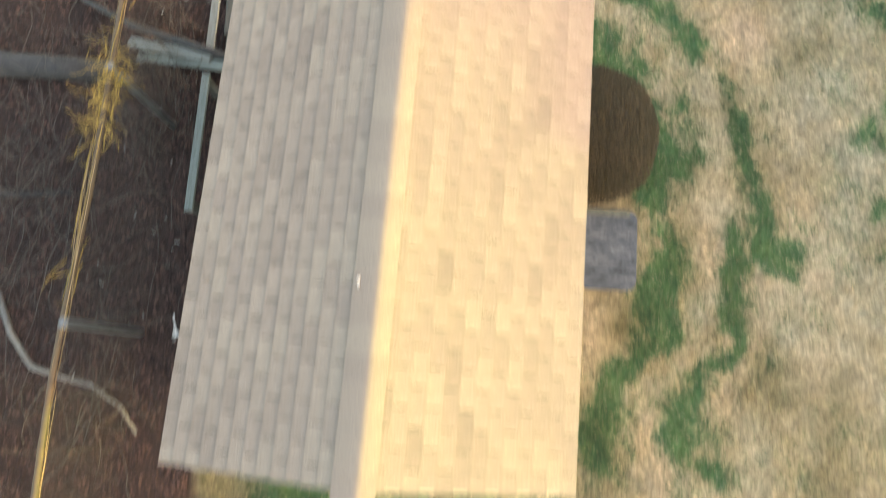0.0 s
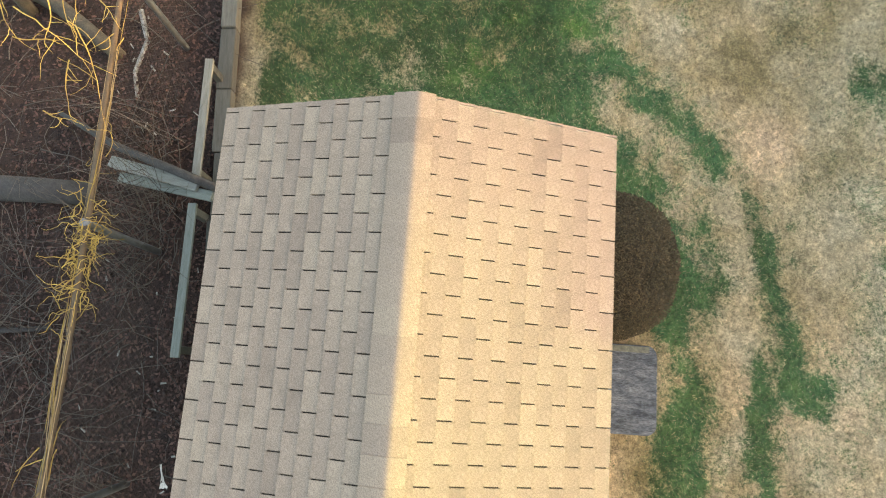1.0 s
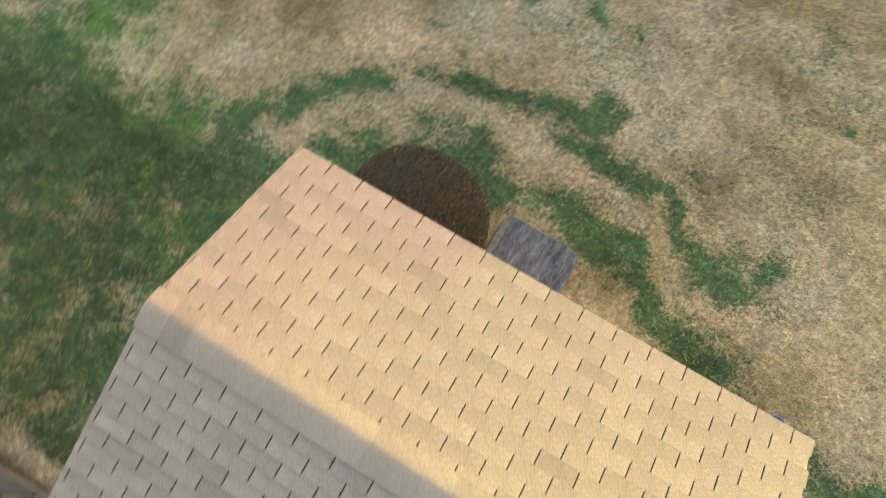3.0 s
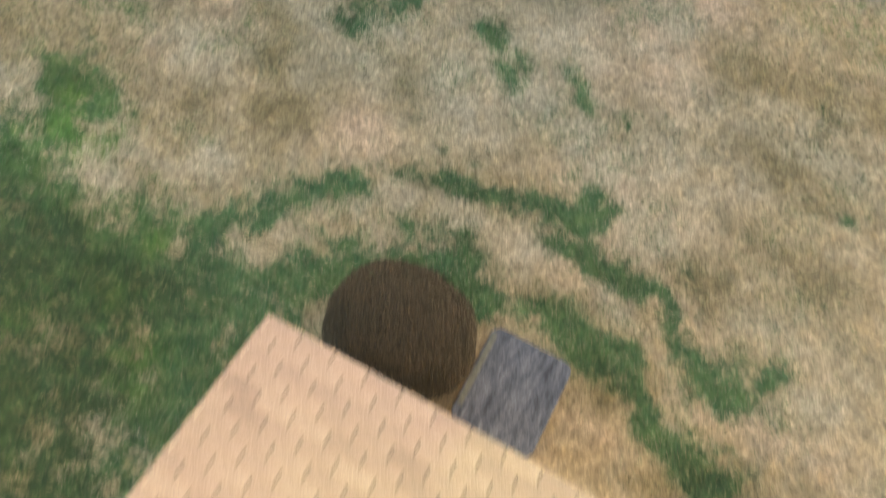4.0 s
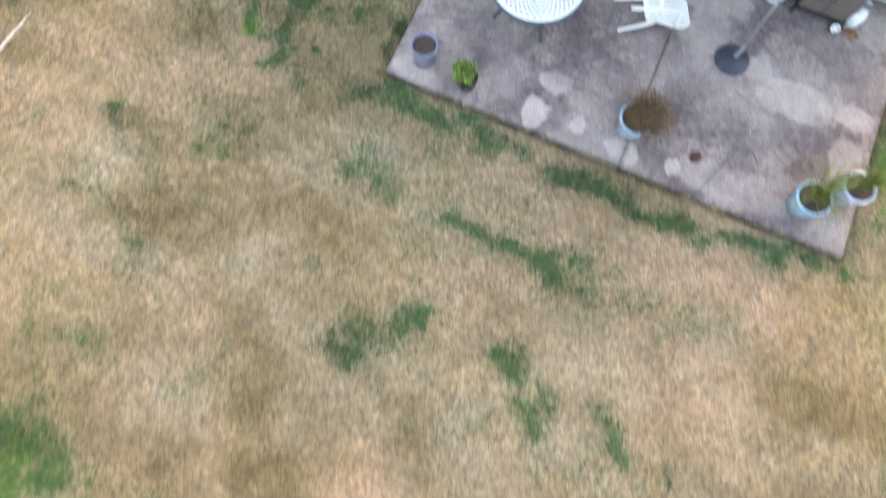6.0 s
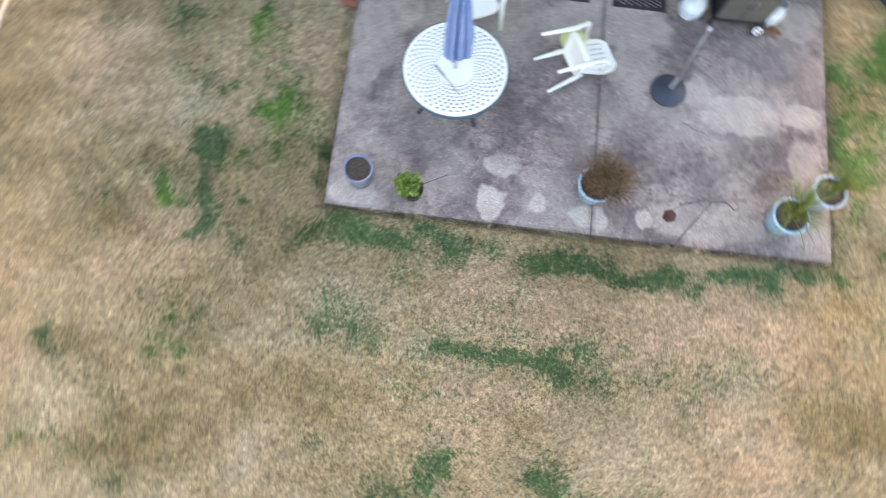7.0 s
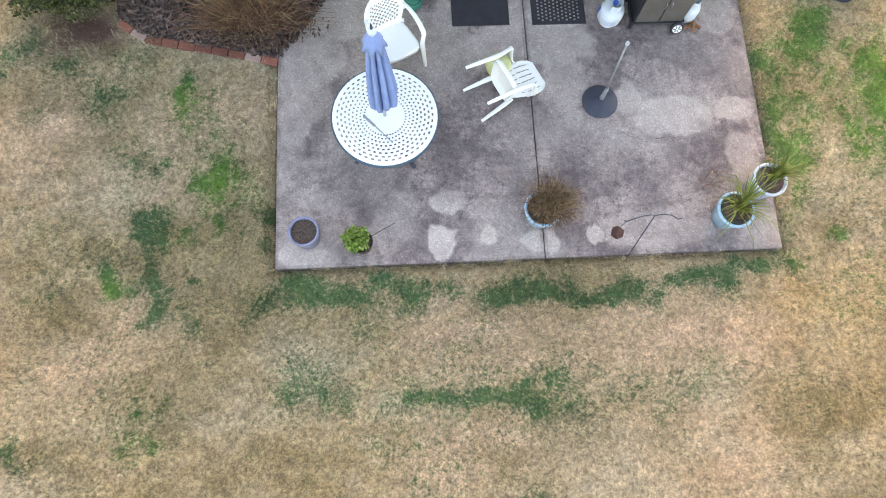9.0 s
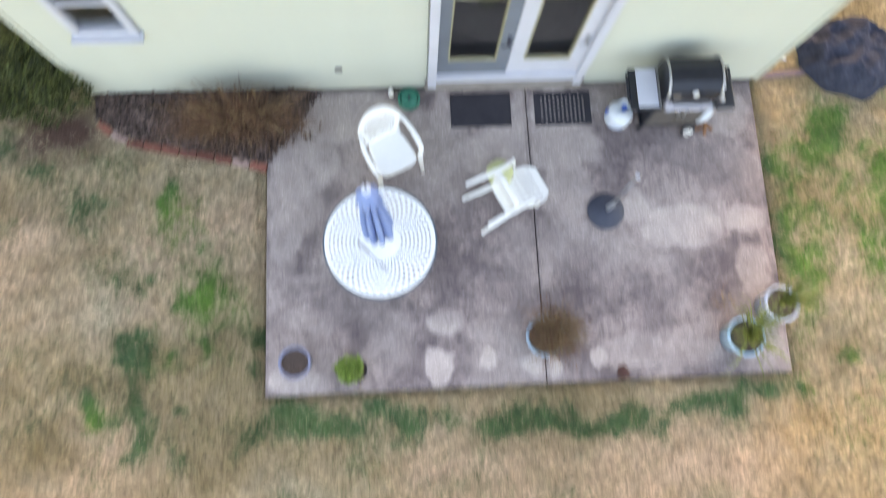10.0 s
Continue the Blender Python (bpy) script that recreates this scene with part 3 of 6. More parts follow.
def live_turf(x, y):
    """Share of live tufts in the turf, from 0 to 1."""
    wx, wy = x + 0.34 * (fbm(x, y, 0.5, 40) - 0.5) * 2, y + 0.34 * (fbm(x, y, 0.5, 50) - 0.5) * 2
    g = np.zeros_like(x)
    for half, strength, pts in GREEN_BY_PATIO + GREEN_MID_LAWN + GREEN_ROUND_BUSH:
        d = np.full_like(x, 9.0)
        for (ax, ay), (bx, by) in zip(pts, pts[1:]):
            ux, uy = bx - ax, by - ay
            k = np.clip(((wx - ax) * ux + (wy - ay) * uy) / (ux * ux + uy * uy), 0, 1)
            d = np.minimum(d, np.hypot(wx - ax - k * ux, wy - ay - k * uy))
        g = np.maximum(g, strength * (0.58 * np.exp(-(d / (1.25 * half)) ** 2) + 0.44 * np.exp(-(d / (2.6 * half)) ** 2)))
    for cx, cy, r, strength in SPOTS_BY_PATIO + SPOTS_MID_LAWN:
        g = np.maximum(g, strength * (0.62 * np.exp(-(np.hypot(wx - cx, wy - cy) / r) ** 2) + 0.34 * np.exp(-(np.hypot(wx - cx, wy - cy) / (1.9 * r)) ** 2)))
    # the shaded corner between the shed and the woods is green throughout
    far = np.clip((1.3 - wx) / 1.0, 0, 1) * np.clip((-6.2 - wy) / 1.0, 0, 1)
    beside = np.clip((2.4 - wx) / 0.5, 0, 1) * np.clip((-7.2 - wy) / 0.5, 0, 1)
    east = np.clip((wx - 7.3) / 0.4, 0, 1) * np.clip((-7.0 - wy) / 0.4, 0, 1)
    g = np.maximum(g, np.maximum(np.maximum(far, beside), east) * np.clip(0.84 + 0.80 * fbm(x, y, 0.8, 60), 0, 1.4))
    # scattered live tufts in the straw
    g = np.maximum(g, np.clip((fbm(x, y, 1.3, 70) - 0.45) * 1.6, 0, 0.27) * np.clip(1.0 - 0.5 * (y - 0.5), 0.3, 1))
    run = np.clip((fbm(x, y, 0.42, 80, 4) - 0.5) * 2.4 + 0.5, 0, 1)
    g = g * np.clip((y + 11.02 + 0.5 * (fbm(x, y, 0.35, 95) - 0.5)) / 0.28, 0.15, 1)     # thin by the edging
    return np.clip(g * (0.42 + 0.82 * run) * (0.50 + 1.0 * fbm(x, y, 0.15, 85, 3)), 0, 0.88)


def woods(x, y):
    return np.clip((-11.05 - 0.03 * (x - 1.5) - y + 0.35 * (fbm(x, y, 0.4, 90) - 0.5)) / 0.2, 0, 1)


def make_ground():
    near = np.arange(-13, 15.01, 0.07)
    nearY = np.arange(-19, 9.01, 0.07)
    far = [-420, -200, -100, -55, -30, -20]
    xs = np.r_[far, near, [22, 32, 60, 110, 220, 420]]
    ys = np.r_[far, nearY, [14, 22, 40, 80, 200, 420]]
    X, Y = np.meshgrid(xs, ys)
    x, y = X.ravel(), Y.ravel()
    z = level(y) + 0.05 * (fbm(x, y, 1.4, 20, 3) - 0.5) * np.clip((-0.4 - y) / 0.8, 0, 1) + 0.02 * (fbm(x, y, 0.25, 30, 2) - 0.5)
    inside = (x > -0.05) & (x < 6.15) & (y > -0.05) & (y < 3.7)
    z = np.where(inside, z - 0.15, z)
    house = (x > -1.9) & (x < 6.0) & (y > 3.8) & (y < 12)
    z = np.where(house, z - 0.3, z)
    n, m = len(ys), len(xs)
    i = np.arange(n * m).reshape(n, m)
    quads = np.stack([i[:-1, :-1], i[:-1, 1:], i[1:, 1:], i[1:, :-1]], -1).reshape(-1, 4)
    me = bpy.data.meshes.new("ground")
    me.from_pydata(np.stack([x, y, z], 1).tolist(), [], quads.tolist())
    bare = np.clip(1.5 - np.hypot((x + 2.40) / 0.62, (y - 3.22) / 0.34) + 1.3 * (fbm(x, y, 0.35, 33) - 0.5) - 0.05, 0, 1) * (y > 2.6)
    bare = np.maximum(bare, np.clip(1.4 - np.abs(x - 6.25) / 0.1, 0, 1) * (y > 0) * (y < 3.6) * 0.15)
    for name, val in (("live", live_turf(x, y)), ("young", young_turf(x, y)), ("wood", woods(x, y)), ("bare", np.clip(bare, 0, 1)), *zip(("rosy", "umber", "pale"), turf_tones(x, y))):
        me.attributes.new(name, "FLOAT", "POINT").data.foreach_set("value", val.astype(np.float32))
    me.materials.append(ground_material())
    me.polygons.foreach_set("use_smooth", [True] * len(me.polygons))
    tagged(new("ground", me), "dormant straw-coloured lawn with green patches and woodland floor", "ground", kind="structure")


make_ground()


def make_grass():
    """Short blades of turf, dry and live, over the lawn that the camera passes."""
    n = 1200000
    x = rng.uniform(-7.5, 11.0, n)
    y = rng.uniform(-11.3, 6.0, n)
    keep = ~((x > -0.01) & (x < 6.11) & (y > -0.01)) & ~((x > -2.1) & (x < 6.2) & (y > 3.6)) & (woods(x, y) < 0.3)
    keep &= ~((x > 2.75) & (x < 7.1) & (y < -7.3) & (y > -10.5)) & ~((x > 4.3) & (x < 5.2) & (y > -7.45) & (y < -6.30))
    keep &= np.hypot((x + 2.40) / 0.70, (y - 3.25) / 0.40) > 0.2 + 0.8 * rng.random(n) + 1.4 * (fbm(x, y, 0.3, 77) - 0.5)
    keep &= ~((x > -2.0) & (x <= 0) & (y > 3.33 - 0.29 * (x + 2)))
    keep &= rng.random(n) < np.clip(np.minimum(np.minimum(x + 7.5, 11.0 - x), 6.0 - y) / 3.0, 0, 1)
    x, y = x[keep], y[keep]
    n = len(x)
    live = live_turf(x, y)
    clump = fbm(x, y, 0.18, 120, 2)
    long = (0.028 + 0.045 * rng.random(n)) * (0.55 + 0.4 * live + 0.9 * clump)
    lean = rng.uniform(0.25, 1.25, n)
    turn = 9.0 * fbm(x, y, 0.22, 125, 2) + rng.normal(0, 0.8, n)
    wide = rng.uniform(0.0022, 0.0046, n)
    dx, dy = np.cos(turn), np.sin(turn)
    z = level(y) - 0.004 + 0.05 * (fbm(x, y, 1.4, 20, 3) - 0.5) * np.clip((-0.4 - y) / 0.8, 0, 1) + 0.02 * (fbm(x, y, 0.25, 30, 2) - 0.5)
    a = np.stack([x - dy * wide, y + dx * wide, z], 1)
    b = np.stack([x + dy * wide, y - dx * wide, z], 1)
    c = np.stack([x + dx * long * np.sin(lean), y + dy * long * np.sin(lean), z + long * np.cos(lean)], 1)
    v = np.stack([a, b, c], 1).reshape(-1, 3)
    me = bpy.data.meshes.new("grass")
    me.vertices.add(3 * n)
    me.vertices.foreach_set("co", v.ravel())
    me.loops.add(3 * n)
    me.loops.foreach_set("vertex_index", np.arange(3 * n))
    me.polygons.add(n)
    me.polygons.foreach_set("loop_start", np.arange(0, 3 * n, 3))
    me.update()
    me.validate()
    me.attributes.new("live", "FLOAT", "POINT").data.foreach_set("value", np.repeat(np.clip(live * 1.0 + rng.normal(0, 0.30, n) * (live > 0.03), 0, 1), 3).astype(np.float32))
    me.attributes.new("young", "FLOAT", "POINT").data.foreach_set("value", np.repeat(young_turf(x, y), 3).astype(np.float32))
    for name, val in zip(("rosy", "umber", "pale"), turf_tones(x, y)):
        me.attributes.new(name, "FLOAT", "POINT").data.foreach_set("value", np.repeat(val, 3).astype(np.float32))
    me.materials.append(blade_material())
    tagged(new("grass", me), "short dormant turf with straw and live green blades", "grass", kind="stuff")


make_grass()

# ---- patio ----
PZ = 0.08
CLEAN = [  # pale spots on the concrete: x, y, rx, ry, strength
    (2.05, 0.79, 0.18, 0.15, 0.8), (1.96, 0.25, 0.17, 0.19, 1.0), (2.52, 0.27, 0.13, 0.13, 0.9), (3.83, 0.25, 0.09, 0.09, 1.1), (3.14, 0.19, 0.22, 0.18, 0.85),
    (0.30, 0.20, 0.30, 0.22, 0.7), (4.99, 1.78, 0.52, 0.30, 0.75), (4.42, 2.08, 0.20, 0.22, 0.7), (5.80, 1.85, 0.25, 0.18, 0.6), (5.80, 1.15, 0.20, 0.34, 0.4),
    (0.25, 1.9, 0.22, 0.40, 0.45), (0.5, 0.85, 0.35, 0.2, 0.35), (4.6, 0.3, 0.7, 0.25, 0.35), (2.9, 2.75, 0.30, 0.5, 0.6), (4.55, 2.55, 0.09, 0.12, 0.6), (5.7, 3.2, 0.3, 0.3, 0.4), (2.75, 2.72, 0.42, 0.30, 0.6), (2.15, 3.3, 0.10, 0.3, 0.5), (3.65, 3.35, 0.42, 0.26, 0.9), (3.12, 3.3, 0.12, 0.35, 0.6), (3.6, 2.3, 0.30, 0.5, 0.4), (1.2, 3.3, 0.5, 0.25, 0.3), (0.45, 1.1, 0.25, 0.3, 0.3), (1.0, 3.3, 0.7, 0.35, 0.6), (0.45, 2.75, 0.4, 0.5, 0.5), (2.0, 2.9, 0.5, 0.5, 0.45), (3.5, 2.85, 0.6, 0.35, 0.55), (0.35, 2.2, 0.3, 0.4, 0.4),
]


def make_patio():
    top = thing("patio", 0, 0, 0, "weathered grey concrete patio with pale cleaned spots", "patio", kind="structure")
    material = patio_material()
    for x0, x1 in ((0.0, 3.194), (3.206, 6.1)):
        xs, ys = np.r_[x0, np.linspace(x0 + 0.012, x1 - 0.012, 190), x1], np.r_[0, np.linspace(0.012, 3.655, 230)]
        X, Y = np.meshgrid(xs, ys)
        x, y = X.ravel(), Y.ravel()
        edge = np.minimum(np.minimum(x - x0, x1 - x), y)
        z = PZ - np.where(edge < 0.006, 0.008, 0) + 0.002 * (fbm(x, y, 0.5, 140) - 0.5)
        n, m = len(ys), len(xs)
        i = np.arange(n * m).reshape(n, m)
        quads = np.stack([i[:-1, :-1], i[:-1, 1:], i[1:, 1:], i[1:, :-1]], -1).reshape(-1, 4).tolist()
        v = np.stack([x, y, z], 1).tolist()
        ring = list(i[0, :]) + list(i[1:, -1]) + list(i[-1, -2::-1]) + list(i[-2:0:-1, 0])
        base = len(v)
        v += [(v[k][0], v[k][1], -0.12) for k in ring]
        quads += [(int(ring[a]), base + a, base + (a + 1) % len(ring), int(ring[(a + 1) % len(ring)])) for a in range(len(ring))]
        me = bpy.data.meshes.new("slab")
        me.from_pydata(v, [], quads)
        wx, wy = x + 0.24 * (fbm(x, y, 0.26, 150, 5) - 0.5), y + 0.24 * (fbm(x, y, 0.26, 160, 5) - 0.5)
        c = 0.05 + 0.75 * np.clip((fbm(x, y, 1.1, 170, 5) - 0.50) * 3.4, 0, 0.55)
        for cx, cy, rx, ry, s in CLEAN:
            c = np.maximum(c, 1.25 * s * np.clip(4.6 - 4.0 * np.hypot((wx - cx) / rx, (wy - cy) / ry), 0, 1))
        c = c * (0.75 + 0.5 * fbm(x, y, 0.12, 180, 3))
        for cx, cy, rx, ry in ((2.35, 1.35, 0.9, 0.7), (0.75, 1.1, 0.5, 0.3), (5.6, 2.25, 0.55, 0.22), (5.1, 2.55, 0.9, 0.35), (4.5, 2.45, 0.5, 0.25), (3.6, 1.0, 0.35, 0.5), (5.35, 0.95, 0.14, 0.25), (5.45, 1.45, 0.22, 0.40), (4.3, 1.2, 0.5, 0.25), (3.35, 0.75, 0.5, 0.28), (2.6, 1.0, 0.6, 0.35)):
            c = c * (1 - 0.6 * np.clip(1.6 - 1.4 * np.hypot((wx - cx) / rx, (wy - cy) / ry), 0, 1))
        c = np.where(edge < 0.03, c * 0.6, c)
        c = np.r_[c, np.zeros(len(v) - len(c))]
        me.attributes.new("clean", "FLOAT", "POINT").data.foreach_set("value", np.clip(c, 0, 1).astype(np.float32))
        part("slab", me, material, top)
        me.materials.append(material)

    r = random.Random(17)
    b = Build()
    for cx, cy, n, dx, dy in ((4.25, 1.60, 9, 0.045, -0.012), (4.72, 1.48, 7, 0.04, 0.008)):
        pts = [(cx, cy)]
        for _ in range(n):
            pts.append((pts[-1][0] + dx + r.gauss(0, 0.008), pts[-1][1] + dy + r.gauss(0, 0.016)))
        for p, q in zip(pts, pts[1:]):
            w = r.uniform(0.0008, 0.0028)
            b.add([(p[0], p[1] - w, PZ + 0.004), (q[0], q[1] - w, PZ + 0.004), (q[0], q[1] + w, PZ + 0.004), (p[0], p[1] + w, PZ + 0.004), (p[0], p[1], PZ), (q[0], q[1], PZ)], [(0, 1, 2, 3), (0, 4, 5, 1), (3, 2, 5, 4)])
    part("crack", b, underlay, top, "thin dark crack in the concrete")


make_patio()


# ---- house ----
def make_house():
    x0, x1, y0, y1 = -2.05, 6.17, 3.67, 12.6
    h = thing("house", 2.06, 3.67, 0, "single-storey house with pale yellow-green lap siding", "house")

    def put(name, b, material, parent=h, label="", smooth=False):
        ob = part(name, b, material, parent, label, smooth)
        if parent is h:
            ob.matrix_basis = Matrix.Translation((-2.06, -3.67, 0))
        return ob

    top = 2.72
    put("foundation", Build().box(((x0 + x1) / 2, y0 + 0.10, 0.0), (x1 - x0 - 0.06, 0.16, 0.30)), concrete_base, label="grey concrete foundation strip")
    wall = Build()
    dx0, dx1, dz = 1.98, 3.86, 2.22          # doorway
    wx0, wx1, wz0, wz1 = -1.56, -0.92, 1.50, 2.45  # window
    yc, th = y0 + 0.09, 0.12
    for a, b, c, d in ((x0, wx0, 0.1, top), (wx0, wx1, 0.1, wz0), (wx0, wx1, wz1, top), (wx1, dx0, 0.1, top), (dx0, dx1, dz, top), (dx1, x1, 0.1, top)):
        wall.box(((a + b) / 2, yc, (c + d) / 2), (b - a, th, d - c))
    for a in (x0 + 0.06, x1 - 0.06):
        wall.box((a, (y0 + 0.15 + y1) / 2, (0.1 + top) / 2), (0.12, y1 - y0 - 0.15, top - 0.1))
    wall.box(((x0 + x1) / 2, y1, (0.1 + top) / 2), (x1 - x0, 0.12, top - 0.1))
    wall_ob = put("wall", wall, siding, label="pale yellow-green wall")
    # lap siding boards, each wedge-shaped
    lap = 0.118
    cache = {}
    for k in range(22):
        za = 0.13 + k * lap
        spans = [(x0, x1)]
        for a, b, c, d in ((dx0 - 0.02, dx1 + 0.02, 0, dz + 0.02), (wx0 - 0.02, wx1 + 0.02, wz0 - 0.04, wz1 + 0.02)):
            if za + lap > c and za < d:
                spans = [s for p, q in spans for s in ((p, min(q, a)), (max(p, b), q)) if s[1] - s[0] > 0.03]
        for p, q in spans:
            w = round(q - p, 3)
            if w not in cache:
                hw = w / 2
                cache[w] = Build().add([(-hw, 0.03, 0), (hw, 0.03, 0), (hw, -0.004, 0), (-hw, -0.004, 0), (-hw, 0.03, lap + 0.006), (hw, 0.03, lap + 0.006), (hw, 0.018, lap + 0.006), (-hw, 0.018, lap + 0.006)],
                    [(0, 1, 2, 3), (4, 7, 6, 5), (3, 2, 6, 7), (0, 4, 5, 1), (0, 3, 7, 4), (1, 5, 6, 2)]).mesh("siding_board", siding)
            ob = part("siding_board", cache[w], siding, wall_ob)
            ob.location = ((p + q) / 2, y0, za)
    for a in (x0, x1):
        put("corner_board", Build().box((a, y0 + 0.03, (0.1 + top) / 2), (0.05, 0.09, top - 0.1), bevel=0.004), siding)
    # doorway: casing, sill and two doors with tall panes
    for a in (dx0 + 0.045, dx1 - 0.045):
        put("door_casing", Build().box((a, y0 - 0.005, (0.2 + dz) / 2), (0.10, 0.12, dz - 0.2), bevel=0.006), trim_white, label="white door casing")
    put("door_casing", Build().box(((dx0 + dx1) / 2, y0 - 0.005, dz - 0.045), (dx1 - dx0 - 0.205, 0.12, 0.09), bevel=0.006), trim_white, label="white door casing")
    put("door_sill", Build().box(((dx0 + dx1) / 2, y0 + 0.004, 0.36), (dx1 - dx0 + 0.02, 0.09, 0.145), bevel=0.008), trim_white, label="white door sill")
    put("threshold", Build().box(((dx0 + dx1) / 2, y0 - 0.002, 0.182), (dx1 - dx0 + 0.08, 0.10, 0.21), bevel=0.006), threshold_tan, label="weathered threshold step")
    for a, b, material, text, gx0, gx1 in ((2.08, 2.90, door_grey, "grey-blue glazed door leaf", 2.20, 2.75), (2.905, 3.76, trim_white, "white glazed door leaf", 3.07, 3.60)):
        z0, z1, g0, g1 = 0.434, dz - 0.10, 0.76, 1.98
        frame_b = Build()
        yd = y0 + 0.03
        for p, q, r, s in ((a, gx0, z0, z1), (gx1, b, z0, z1), (gx0, gx1, z0, g0), (gx0, gx1, g1, z1)):
            frame_b.box(((p + q) / 2, yd, (r + s) / 2), (q - p, 0.045, s - r))
        leaf = put("door", frame_b, material, label=text)
        bead = Build()
        t = 0.013
        for p, q, r, s in ((gx0, gx0 + t, g0, g1), (gx1 - t, gx1, g0, g1), (gx0 + t, gx1 - t, g0, g0 + t), (gx0 + t, gx1 - t, g1 - t, g1)):
            bead.box(((p + q) / 2, yd - 0.014, (r + s) / 2), (q - p, 0.05, s - r))
        part("glazing_bead", bead, bead_yellow, leaf, "yellowed glazing bead")
        pane = part("pane", Build().box(((gx0 + gx1) / 2, yd, (g0 + g1) / 2), (gx1 - gx0 - 2 * t, 0.008, g1 - g0 - 2 * t)), glass, leaf, "dark glass pane")
        pane.visible_shadow = False
        hx = b - 0.05
        knob = Build().tube([(hx, yd - 0.02, 1.14), (hx, yd - 0.075, 1.14), (hx - 0.09, yd - 0.08, 1.14)], 0.011, 8)
        knob.box((hx, yd - 0.027, 1.16), (0.045, 0.012, 0.20), bevel=0.004)
        part("door_handle", knob, dark_metal if material is door_grey else steel, leaf, "metal lever handle", True)
    # window
    b = Build()
    for p, q, r, s in ((wx0, wx0 + 0.075, wz0, wz1), (wx1 - 0.075, wx1, wz0, wz1), (wx0 + 0.075, wx1 - 0.075, wz1 - 0.075, wz1), (wx0 + 0.075, wx1 - 0.075, wz0, wz0 + 0.06)):
        b.box(((p + q) / 2, y0 + 0.015, (r + s) / 2), (q - p, 0.10, s - r), bevel=0.004)
    b.box(((wx0 + wx1) / 2, y0 + 0.025, (wz0 + wz1) / 2), (wx1 - wx0 - 0.15, 0.05, 0.04))
    frame_ob = put("window", b, trim_white, label="white framed sash window")
    part("sill", Build().box(((wx0 + wx1) / 2, y0 - 0.035, wz0 - 0.02), (wx1 - wx0 + 0.06, 0.15, 0.04), bevel=0.006), trim_white, frame_ob)
    pane = part("pane", Build().box(((wx0 + wx1) / 2, y0 + 0.03, (wz0 + wz1) / 2), (wx1 - wx0 - 0.14, 0.008, wz1 - wz0 - 0.13)), glass, frame_ob, "dark glass pane")
    pane.visible_shadow = False
    put("outlet_box", Build().box((0.94, y0 - 0.015, 0.63), (0.085, 0.04, 0.06), bevel=0.006), concrete_base, label="small grey outdoor socket")
    # floor, inner lining and roof
    put("floor_slab", Build().box(((x0 + x1) / 2, (y0 + y1) / 2, 0.10), (x1 - x0 - 0.3, y1 - y0 - 0.35, 0.12)), interior)
    put("inner_wall", Build().box(((x0 + x1) / 2, y0 + 3.6, 1.4), (x1 - x0 - 0.3, 0.1, 2.5)), interior)
    put("ceiling", Build().box(((x0 + x1) / 2, (y0 + y1) / 2, top + 0.03), (x1 - x0, y1 - y0, 0.06)), interior)
    ridge_y, ridge_z = (y0 + y1) / 2, HOUSE_RIDGE
    r = Build()
    for ya, yb in ((y0 - 0.38, ridge_y), (y1 + 0.38, ridge_y)):
        za = top + 0.08
        v = [(x0 - 0.3, ya, za), (x1 + 0.3, ya, za), (x1 + 0.3, yb, ridge_z), (x0 - 0.3, yb, ridge_z)]
        r.add(v + [(p[0], p[1], p[2] + 0.14) for p in v], [(3, 2, 1, 0), (4, 5, 6, 7), (0, 1, 5, 4), (1, 2, 6, 5), (2, 3, 7, 6), (3, 0, 4, 7)])
    put("roof", r, roof_grey, label="grey shingled gable roof")
    for a in (x0 + 0.06, x1 - 0.06):
        g = Build()
        v = [(a - 0.05, y0, top + 0.06), (a - 0.05, y1, top + 0.06), (a - 0.05, ridge_y, ridge_z)]
        g.add(v + [(p[0] + 0.1, p[1], p[2]) for p in v], [(0, 1, 2), (5, 4, 3), (0, 3, 4, 1), (1, 4, 5, 2), (2, 5, 3, 0)])
        put("gable", g, siding)


HOUSE_RIDGE = 5.0
make_house()


